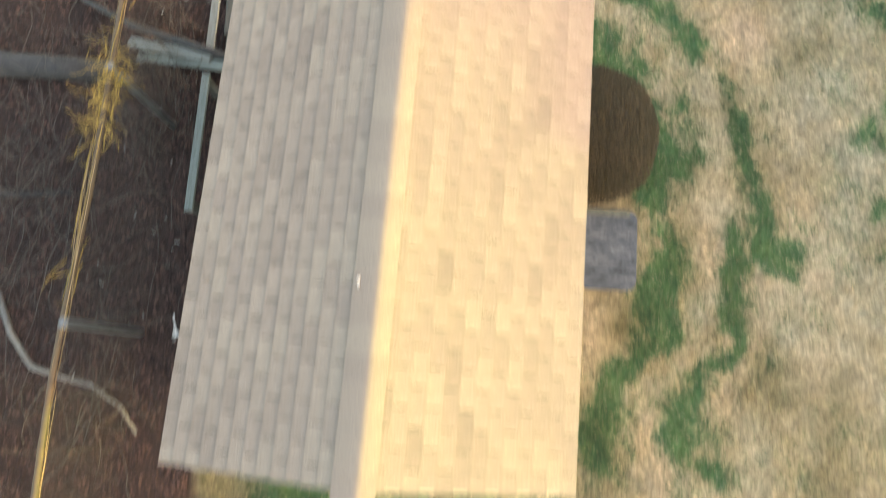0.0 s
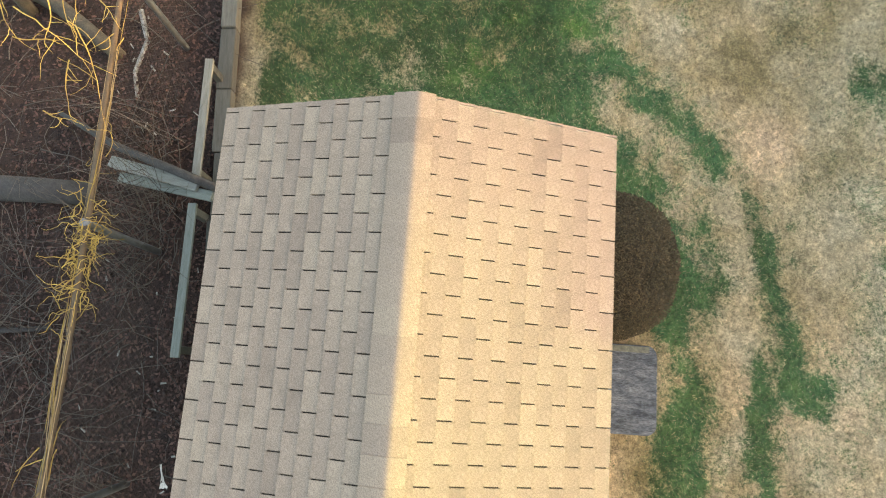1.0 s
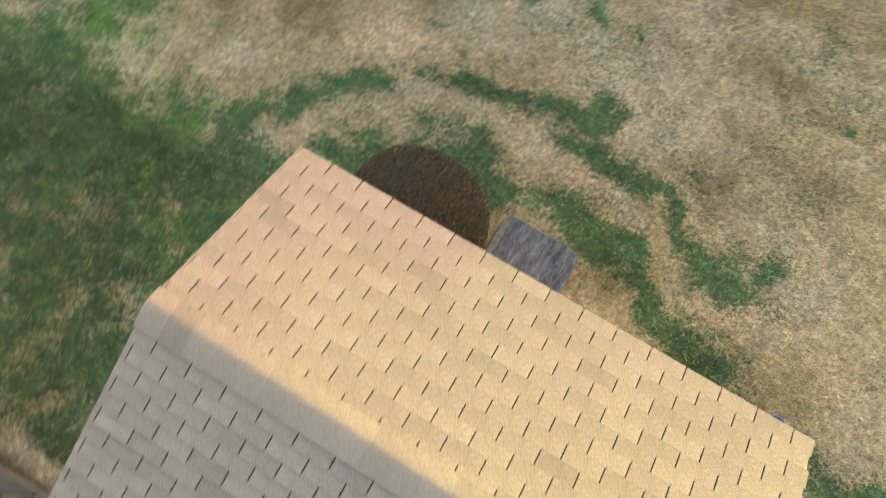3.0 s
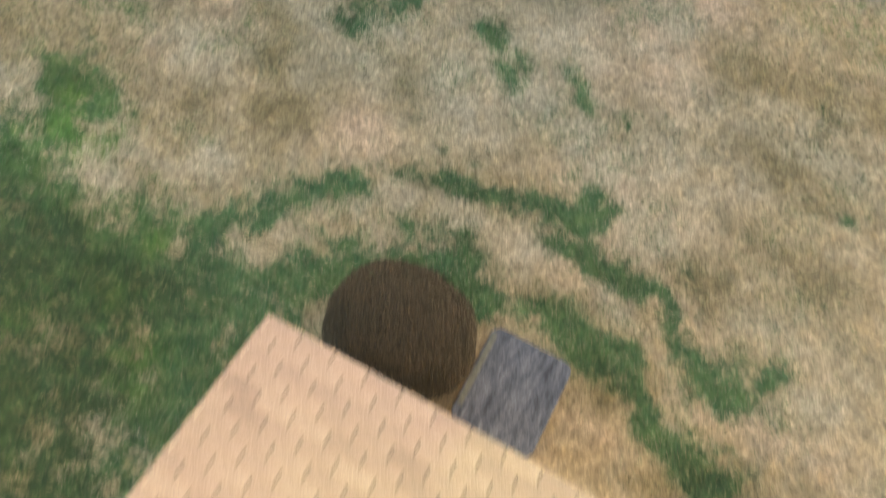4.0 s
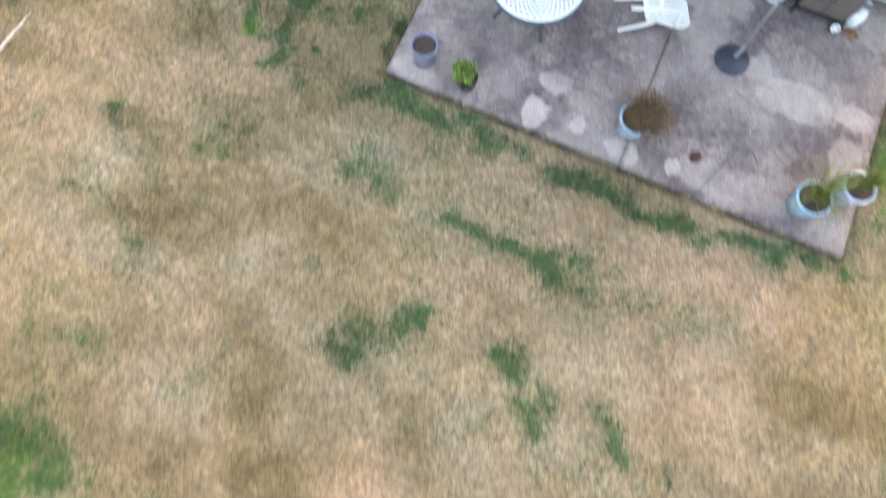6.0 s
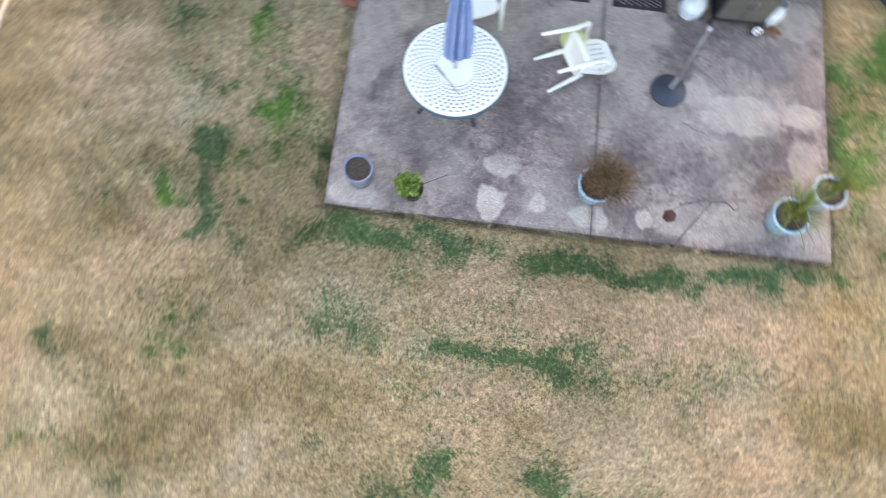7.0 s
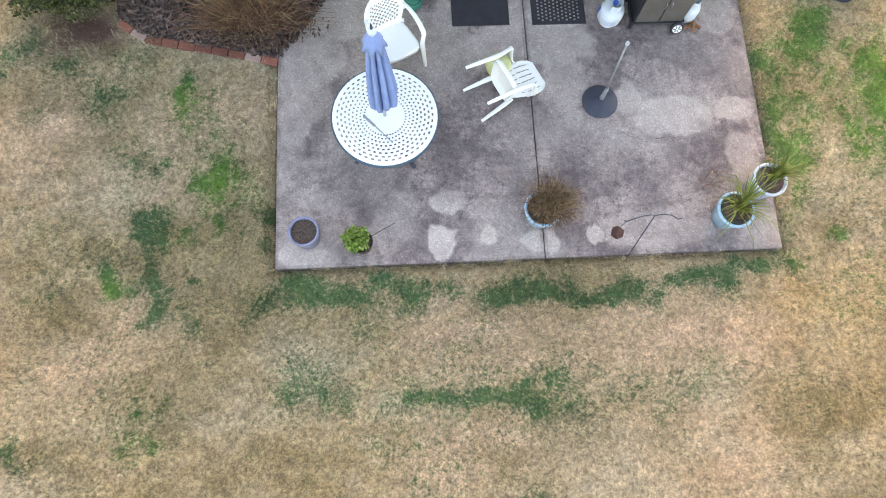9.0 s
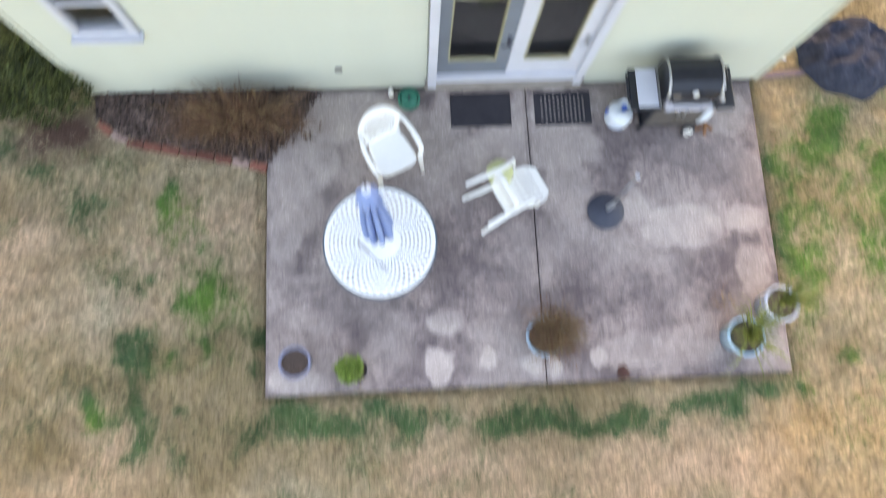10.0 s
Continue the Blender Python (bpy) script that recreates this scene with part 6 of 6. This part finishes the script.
# ---- step, bush and bucket beside the shed ----
st = thing("door_step", 4.78, -6.74, 0.37, "low dark grey stone slab step at the shed door", "step", rz=-4)
bm = bmesh.new()
bmesh.ops.create_cube(bm, size=1)
bm.transform(Matrix.Translation((0.0, -0.10, 0.045)) @ Matrix.Diagonal((0.98, 1.12, 0.11, 1)))
vert = [e for e in bm.edges if abs(e.verts[0].co.z - e.verts[1].co.z) > 0.05]
bmesh.ops.bevel(bm, geom=vert, offset=0.12, segments=6, affect="EDGES", profile=0.5)
bmesh.ops.bevel(bm, geom=[e for e in bm.edges if e.calc_face_angle(0) > 0.9], offset=0.012, segments=2, affect="EDGES", profile=0.5)
part("slab", Build().bm(bm), step_stone, st)
part("worn_edge", Build().box((-0.44, -0.06, 0.096), (0.07, 0.86, 0.012), bevel=0.005), step_edge, st, "mossy worn edge strip")


def make_bush():
    b = thing("hedge_bush", 3.41, -6.77, 0.36, "clipped round bush with dense brown winter leaves", "bush")
    part("branchwork", stems(90, 41, 0.6, 0.6, 0.007, base=0.15), bark, b)
    # dark lumpy core added so gaps in the crown read as shaded
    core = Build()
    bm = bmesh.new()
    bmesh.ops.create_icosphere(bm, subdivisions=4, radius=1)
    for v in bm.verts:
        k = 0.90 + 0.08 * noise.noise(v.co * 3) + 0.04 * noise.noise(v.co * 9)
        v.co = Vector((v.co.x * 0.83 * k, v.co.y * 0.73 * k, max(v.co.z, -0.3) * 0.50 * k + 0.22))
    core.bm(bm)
    part("shade_core", core, hedge_shade, b)
    c = part("crown", leaf_cloud(40000, (0.93, 0.82, 0.62), 0.0125, 42, 0.84, 0.06), hedge_leaf, b, "small brown and olive leaves")
    c.location = (0, 0, 0.22)


make_bush()
bk = thing("bucket", 7.86, -7.16, 0.36, "small blue plastic bucket beside the shed", "bucket")
part("body", Build().lathe([(0.0, 0.0), (0.09, 0.0), (0.118, 0.22), (0.124, 0.23), (0.112, 0.23), (0.086, 0.02), (0.0, 0.02)], 28), tile_blue, bk, smooth=True)
part("handle", Build().tube([(0.118 * math.cos(a), 0.05 + 0.02 * math.sin(a), 0.22 - 0.06 * math.sin(a)) for a in np.linspace(0, math.pi, 12)], 0.004, 5), steel, bk, smooth=True)


# ---- fence lines behind the shed ----
def ground_z(x, y):
    return float(level(np.array([y]))[0])


rail = thing("wood_rail_fence", 1.02, -11.39, 0.25, "weathered grey-green timber rail fence behind the shed", "fence", rz=-2.2)
for a, b, material in ((0.0, 1.47, old_wood), (1.74, 3.44, green_wood)):
    part("rail", Build().box(((a + b) / 2, 0, 0.50), (b - a, 0.095, 0.045), bevel=0.006), material, rail)
for x in (0.08, 1.38, 1.82, 3.36):
    part("post", Build().box((x, 0, 0.235), (0.085, 0.085, 0.48), bevel=0.006), sleeper_wood, rail)
edge = thing("sleeper_edging", 0.0, -11.31, 0.22, "row of dark weathered timber sleepers along the lawn edge", "edging")
slp = Build().box((0, 0, 0.09), (0.80, 0.19, 0.20), bevel=0.012).mesh("sleeper", sleeper_wood)
for k in range(-4, 8):
    ob = part("sleeper", slp, None, edge)
    ob.matrix_basis = pose(0.02 + k * 0.81, rnd.uniform(-0.02, 0.02), rnd.uniform(0.0, 0.03), rnd.uniform(-1, 1), rnd.uniform(-1, 1), rnd.uniform(-1, 1))


def beam(name, a, b, w, h, material, label, group=""):
    a, b = Vector(a), Vector(b)
    m = Matrix.Translation((a + b) / 2) @ (b - a).to_track_quat("X", "Z").to_matrix().to_4x4()
    ob = solo(name, Build().box((0, 0, 0), ((b - a).length, w, h), bevel=0.008), material, label, "timber", at=m)
    ob["group"] = "leaning timbers"
    return ob


beam("timber", (2.16, -12.61, 0.42), (2.58, -11.38, 0.83), 0.14, 0.045, old_wood, "grey weathered board leaning on the rail fence")
beam("timber", (2.34, -12.50, 0.38), (2.71, -11.20, 0.86), 0.12, 0.045, green_wood, "green-stained board leaning on the rail fence")
pole_b = Build().tube([(1.52, -13.33, 0.36), (2.01, -12.50, 0.52), (2.33, -11.8, 0.74), (2.62, -11.16, 0.90)], [0.025, 0.045, 0.05, 0.05], 10)
solo("wood_pole", pole_b, bark_grey, "grey round wooden pole leaning on the rail fence", "timber", smooth=True)["group"] = "leaning timbers"


def make_chain_fence():
    y, top, g = -11.97, 1.80, 0.26
    f = thing("chain_link_fence", 2.5, y, g, "overgrown chain-link fence with an orange-brown top rail", "fence", rz=-2.9)
    part("top_rail", Build().tube([(x, 0.02 * math.sin(x * 1.3), top - g + 0.015 * math.sin(x * 2.1)) for x in np.linspace(-8, 9, 40)], 0.029, 10), rail_sunlit_brown, f, "brown top rail with sunlit orange in its colour", True)
    for x in np.arange(-7.07, 9, 2.6):
        part("post", Build().lathe([(0.0, 0.0), (0.040, 0.0), (0.040, top - g), (0.052, top - g + 0.01), (0.046, top - g + 0.035), (0.02, top - g + 0.055), (0.0, top - g + 0.058)], 12, pose(x, 0.0, 0)), galvanised, f, smooth=True)
    b = Build()
    H = top - g - 0.05
    for x in np.arange(-5.0, 6.0, 0.075):
        for s in (-1, 1):
            p, q = (x, 0.003 * s, 0.03), (x + s * H * 0.62, 0.003 * s, H)
            w = 0.0011
            b.add([(p[0] - w, p[1], p[2]), (p[0] + w, p[1], p[2]), (p[0], p[1] + 2 * w, p[2]), (q[0] - w, q[1], q[2]), (q[0] + w, q[1], q[2]), (q[0], q[1] + 2 * w, q[2])], [(0, 1, 4, 3), (1, 2, 5, 4), (2, 0, 3, 5)])
    part("wire_mesh", b, wire_rust, f, "rusted wire mesh")


make_chain_fence()


# ---- woods ----
def wander(start, heading, length, steps, bend, rise, r):
    p, d = Vector(start), Vector(heading).normalized()
    pts = [p.copy()]
    for _ in range(steps):
        d = (d + Vector((r.gauss(0, bend), r.gauss(0, bend), r.gauss(0, bend) * 0.7 + rise))).normalized()
        p = p + d * length / steps
        pts.append(p.copy())
    return pts


def make_vines():
    r = random.Random(51)
    v = thing("vine_tangle", 2.5, -11.97, 0.26, "tangle of bare golden vines over the fence rail", "vine", rz=-2.9)
    b = Build()
    for _ in range(110):     # curled knot over the rail
        o = (r.gauss(1.0, 0.30), r.gauss(0, 0.055), r.uniform(1.40, 1.64))
        pts = wander(o, (r.gauss(0, 1), r.gauss(0, 0.5), r.uniform(-0.2, 0.4)), r.uniform(0.15, 0.5), 7, 0.55, 0.0, r)
        b.tube(pts, [0.0045, 0.0042, 0.004, 0.0036, 0.003, 0.0025, 0.002, 0.0015], 4)
    for _ in range(9):
        o = (r.choice((-1.2, 2.9, 3.1)) + r.gauss(0, 0.15), r.gauss(0, 0.04), r.uniform(1.45, 1.6))
        pts = wander(o, (r.gauss(0, 1), r.gauss(0, 0.5), 0.2), r.uniform(0.2, 0.4), 6, 0.2, 0.02, r)
        b.tube(pts, [0.0055, 0.005, 0.0045, 0.004, 0.003, 0.002, 0.001], 4)
    dull = Build()
    for j in range(44):      # runners wound along the rail
        x0, a0, turn, k = r.uniform(-5.0, 4.6), r.uniform(0, 6.3), r.uniform(-3, 3), r.uniform(0.034, 0.060)
        run = r.uniform(0.6, 1.8)
        pts = [(x0 + run * i / 14, k * math.cos(a0 + turn * i / 14), 1.54 + k * math.sin(a0 + turn * i / 14) + r.gauss(0, 0.004)) for i in range(15)]
        (b if j % 3 == 0 else dull).tube(pts, [r.uniform(0.002, 0.005)] * 14 + [0.0015], 4)
    # thin boughs that reach out over the rail
    for sx, sy, hx, hy, length in ((-1.2, -0.75, 0.62, 0.85, 1.15), (-1.05, -0.15, 0.8, 0.5, 0.95), (-1.35, 0.0, 0.6, 0.8, 0.5), (-1.3, -0.45, 1.0, 0.4, 0.5), (-0.7, -0.15, 1.0, 0.15, 0.6), (-0.9, -0.7, 0.4, 0.9, 0.5), (-0.2, -0.3, 0.4, 1.0, 0.35), (-1.6, -0.4, 0.8, 0.4, 0.8), (-2.0, -0.5, 0.9, 0.5, 0.9), (-1.5, -0.9, 1.0, 0.1, 0.8), (-0.9, -1.0, 1.0, 0.2, 0.6), (-1.8, -0.1, 0.9, -0.3, 0.7)):
        pts = wander((sx, sy, 1.95), (hx, hy, -0.05), length, 9, 0.16, -0.02, r)
        b.tube(pts, [0.0066, 0.0062, 0.0057, 0.0052, 0.0047, 0.0042, 0.0038, 0.0033, 0.0026, 0.0018], 5)
        for _ in range(4):
            q = wander(pts[r.randint(1, 8)], (r.gauss(0.5, 0.7), r.gauss(0.2, 0.7), r.uniform(-0.2, 0.2)), length * r.uniform(0.2, 0.5), 6, 0.2, -0.03, r)
            b.tube(q, [0.0042, 0.004, 0.0036, 0.003, 0.0026, 0.002, 0.0012], 4)
    part("vine_growth", b, twig, v)
    part("runner_growth", dull, stem_tan, v, "dull brown runners")
    g = Build()
    for _ in range(170):
        o = (r.choice((-0.3, 0.3, 0.8, 3.8)) + r.gauss(0, 0.45), r.gauss(-0.1, 0.2), 0.05)
        g.tube(wander(o, (r.gauss(0, 0.35), r.gauss(-0.1, 0.35), 1), r.uniform(0.6, 1.6), 6, 0.22, -0.05, r), [0.005, 0.005, 0.004, 0.004, 0.003, 0.002, 0.001], 3)
    part("stem_mass", g, twig_grey, v, "grey dead stems")["kind"] = "stuff"


make_vines()


def bare_tree(x, y, z, seed, height, radius, lean, label, depth=4, count=5):
    r = random.Random(seed)
    t = thing("bare_tree", x, y, z, label, "tree")
    trunk_pts = wander((0, 0, -0.1), (lean[0], lean[1], 1), height, 9, 0.05, 0.04, r)
    part("trunk", Build().tube(trunk_pts, [radius * (1 - 0.75 * k / 9) for k in range(10)], 10), bark, t, smooth=True)
    limbs, twigs = Build(), Build()

    def grow(pts, rad, lev):
        for _ in range(count if lev < 3 else 4):
            k = r.randint(2, len(pts) - 1)
            d = Vector((r.gauss(0, 1) + lean[0], r.gauss(0, 1) + lean[1] * 0.5, r.uniform(-0.25, 0.7)))
            q = wander(pts[k], d, height * 0.42 * 0.62 ** lev * r.uniform(0.7, 1.2), 6, 0.2, 0.03, r)
            rr = rad * (0.5 if lev < 2 else 0.36)
            (limbs if lev < 2 else twigs).tube(q, [max(rr * (1 - 0.11 * i), 0.0032) for i in range(7)], 5 if lev < 2 else 3)
            if lev < depth - 1:
                grow(q, rr, lev + 1)
    grow(trunk_pts, radius, 1)
    part("limb_growth", limbs, bark, t)
    part("twig_growth", twigs, twig, t, "fine golden twigs")


bare_tree(0.15, -13.9, 0.2, 61, 4.3, 0.085, (0.05, 0.16), "slender bare tree with golden winter twigs", 4, 5)
bare_tree(4.6, -15.6, 0.2, 62, 4.2, 0.07, (-0.1, 0.05), "slender bare tree among the brush", 4, 4)
bare_tree(-2.6, -15.0, 0.2, 63, 5.0, 0.11, (0.12, 0.1), "bare grey-brown woodland tree", 4, 5)


def log(path, r0, r1, material, label):
    n = len(path)
    path = [(p[0] - 0.18, p[1] + 0.13, p[2] + 0.03) for p in path]
    solo("fallen_log", Build().tube(path, [r0 + (r1 - r0) * i / (n - 1) for i in range(n)], 14), material, label, "log", smooth=True)["group"] = "fallen logs"


log([(2.60, -15.6, 0.36), (2.64, -14.5, 0.35), (2.68, -13.6, 0.33), (2.72, -12.95, 0.31)], 0.17, 0.14, bark_grey, "thick grey fallen trunk on the leaf litter")
log([(-0.1, -14.3, 0.33), (0.3, -13.6, 0.32), (0.62, -13.2, 0.31), (0.95, -12.8, 0.30)], 0.10, 0.085, bark, "olive-brown fallen log on the leaf litter")
log([(0.30, -12.62, 0.27), (0.72, -12.50, 0.27), (1.15, -12.62, 0.27), (1.48, -12.56, 0.26)], 0.036, 0.022, bark_birch, "pale peeling fallen branch on the leaf litter")
log([(4.3, -15.0, 0.26), (4.35, -14.2, 0.27), (4.3, -13.3, 0.26)], 0.05, 0.03, bark_grey, "thin grey fallen branch among brush")


log([(5.56, -14.0, 0.30), (6.03, -13.77, 0.31), (6.41, -13.49, 0.30), (6.53, -13.14, 0.29), (6.62, -12.77, 0.29), (6.86, -12.41, 0.28), (7.15, -12.2, 0.27)], 0.036, 0.018, twig_pale, "pale bent fallen branch on the leaf litter")


def scrap(x, y, z, size, seed, label, tilt=0):
    """A crumpled piece of white sheet."""
    r = random.Random(seed)
    n = 7
    v = [(size[0] * (i / n - 0.5) + r.gauss(0, 0.006), size[1] * (j / n - 0.5) * (0.6 + 0.5 * math.sin(3 * i / n + seed)) + r.gauss(0, 0.004), 0.014 + r.uniform(0, 0.02)) for j in range(n + 1) for i in range(n + 1)]
    f = [(j * (n + 1) + i, j * (n + 1) + i + 1, (j + 1) * (n + 1) + i + 1, (j + 1) * (n + 1) + i) for j in range(n) for i in range(n)]
    ob = solo("plastic_scrap", Build().add(v, f), white_pipe, label, "scrap", at=pose(x, y, z, tilt, 0, 12))
    so = ob.modifiers.new("thickness", "SOLIDIFY")
    so.thickness = 0.003


scrap(5.74, -11.74, 0.30, (0.26, 0.09), 4, "crumpled white plastic scrap on the leaf litter")
scrap(5.585, -9.21, 3.118, (0.036, 0.05), 9, "tiny white plastic scrap on the shed roof", 19)


def make_litter():
    n = 44000
    x, y = rng.uniform(-3.5, 9.0, n), -11.45 - 5.5 * rng.random(n) ** 1.3
    s, a = rng.uniform(0.012, 0.034, n), rng.uniform(0, 6.28, n)
    z = level(y) + rng.uniform(0.005, 0.05, n)
    ca, sa = np.cos(a), np.sin(a)
    t1, t2, t3 = (rng.uniform(-0.5, 0.5, n) * s for _ in range(3))
    v = np.stack([np.stack([x + ca * s, y + sa * s, z + t1], 1), np.stack([x - sa * s * 0.55, y + ca * s * 0.55, z + t2], 1), np.stack([x - ca * s, y - sa * s, z + t3], 1), np.stack([x + sa * s * 0.55, y - ca * s * 0.55, z], 1)], 1).reshape(-1, 3)
    me = bpy.data.meshes.new("leaf_litter")
    me.from_pydata(v.tolist(), [], np.arange(4 * n).reshape(-1, 4).tolist())
    me.materials.append(litter)
    tagged(new("leaf_litter", me), "deep litter of dead brown oak leaves", "leaf litter", kind="stuff")
    r = random.Random(71)
    b = Build()
    for _ in range(380):
        px, py = r.uniform(-3.0, 8.0), -11.6 - 4.6 * r.random()
        o = (px, py, ground_z(px, py) + r.uniform(0.01, 0.08))
        L = r.uniform(0.25, 1.5)
        pts = wander(o, (r.gauss(0, 1), r.gauss(0, 1), r.uniform(-0.02, 0.12)), L, 6, 0.16, 0.0, r)
        rr = r.uniform(0.0022, 0.0075)
        b.tube([Vector((p.x, p.y, max(p.z, 0.29))) for p in pts], [rr * (1 - 0.11 * i) for i in range(7)], 4)
    for _ in range(330):
        px, py = r.gauss(4.4, 1.1), r.gauss(-13.6, 0.7)
        o = (px, py, 0.27)
        pts = wander(o, (r.gauss(0, 1), r.gauss(0, 1), r.uniform(0.2, 0.9)), r.uniform(0.6, 1.9), 8, 0.22, -0.06, r)
        rr = r.uniform(0.003, 0.007)
        b.tube(pts, [rr * (1 - 0.1 * i) for i in range(9)], 3)
    tagged(new("brush", b.mesh("brush", twig_grey)), "fallen twigs and tangled grey brush", "brush", kind="stuff")
    bits = Build()
    for _ in range(34):
        px, py = r.uniform(0.0, 6.5), r.uniform(-12.9, -11.5)
        bits.box((0, 0, 0), (r.uniform(0.02, 0.09), r.uniform(0.010, 0.022), 0.008), pose(px, py, ground_z(px, py) + 0.04, r.uniform(-20, 20), r.uniform(-20, 20), r.uniform(0, 360)))
    tagged(new("wood_chips", bits.mesh("wood_chips", bark_birch)), "pale scattered wood chips on the litter", "wood chips", kind="stuff")


make_litter()


# ---- unseen wood added beyond the house to shade the yard from the low sun ----
def make_sun_screen():
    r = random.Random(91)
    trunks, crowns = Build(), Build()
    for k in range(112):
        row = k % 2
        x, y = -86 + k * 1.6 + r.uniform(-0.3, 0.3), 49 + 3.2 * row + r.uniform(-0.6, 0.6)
        top = SCREEN_TOP + 0.25 * row + r.uniform(-0.35, 0.35)
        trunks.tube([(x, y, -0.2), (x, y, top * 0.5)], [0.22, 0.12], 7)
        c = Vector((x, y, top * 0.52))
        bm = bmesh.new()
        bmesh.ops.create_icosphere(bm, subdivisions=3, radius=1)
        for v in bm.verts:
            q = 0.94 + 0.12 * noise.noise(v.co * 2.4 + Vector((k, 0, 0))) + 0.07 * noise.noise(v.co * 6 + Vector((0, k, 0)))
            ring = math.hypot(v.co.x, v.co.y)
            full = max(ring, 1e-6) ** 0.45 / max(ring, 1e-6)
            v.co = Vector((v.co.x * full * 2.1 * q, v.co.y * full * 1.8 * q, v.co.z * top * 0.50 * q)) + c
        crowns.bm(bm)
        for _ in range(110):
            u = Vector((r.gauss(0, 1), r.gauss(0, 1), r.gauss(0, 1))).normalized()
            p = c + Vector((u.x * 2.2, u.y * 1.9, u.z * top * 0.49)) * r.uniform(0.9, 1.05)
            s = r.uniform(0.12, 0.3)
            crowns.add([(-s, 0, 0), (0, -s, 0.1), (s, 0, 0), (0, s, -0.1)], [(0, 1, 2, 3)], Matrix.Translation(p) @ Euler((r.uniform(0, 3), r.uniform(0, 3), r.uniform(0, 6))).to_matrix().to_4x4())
    # thin bare tops added above the belt to thin the sun, denser in one stand
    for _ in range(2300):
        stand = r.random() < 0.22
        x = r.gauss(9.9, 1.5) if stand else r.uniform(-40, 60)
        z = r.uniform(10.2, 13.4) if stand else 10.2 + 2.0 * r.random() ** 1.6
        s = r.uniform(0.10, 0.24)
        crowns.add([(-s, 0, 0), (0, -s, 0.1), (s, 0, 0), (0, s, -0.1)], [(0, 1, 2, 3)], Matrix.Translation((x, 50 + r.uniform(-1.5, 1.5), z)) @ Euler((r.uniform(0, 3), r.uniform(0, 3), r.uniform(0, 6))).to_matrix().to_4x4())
    # two thinner unseen tops, added to dapple the shed roof
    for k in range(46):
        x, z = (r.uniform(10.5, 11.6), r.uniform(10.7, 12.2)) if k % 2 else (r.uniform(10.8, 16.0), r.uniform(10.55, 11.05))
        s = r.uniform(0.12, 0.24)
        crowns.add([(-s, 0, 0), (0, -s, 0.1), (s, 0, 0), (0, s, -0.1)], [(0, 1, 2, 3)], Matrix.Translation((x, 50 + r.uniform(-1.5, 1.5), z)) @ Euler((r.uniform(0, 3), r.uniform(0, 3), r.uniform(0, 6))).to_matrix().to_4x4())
    tagged(new("sun_screen_woods", crowns.mesh("sun_screen_woods", shrub_green)), "unseen belt of evergreen trees added to block the low sun", "woods", kind="stuff")
    tagged(new("sun_screen_trunks", trunks.mesh("sun_screen_trunks", bark)), "trunks of the unseen sun-blocking trees", "woods", kind="stuff")


SCREEN_TOP = 9.9
make_sun_screen()
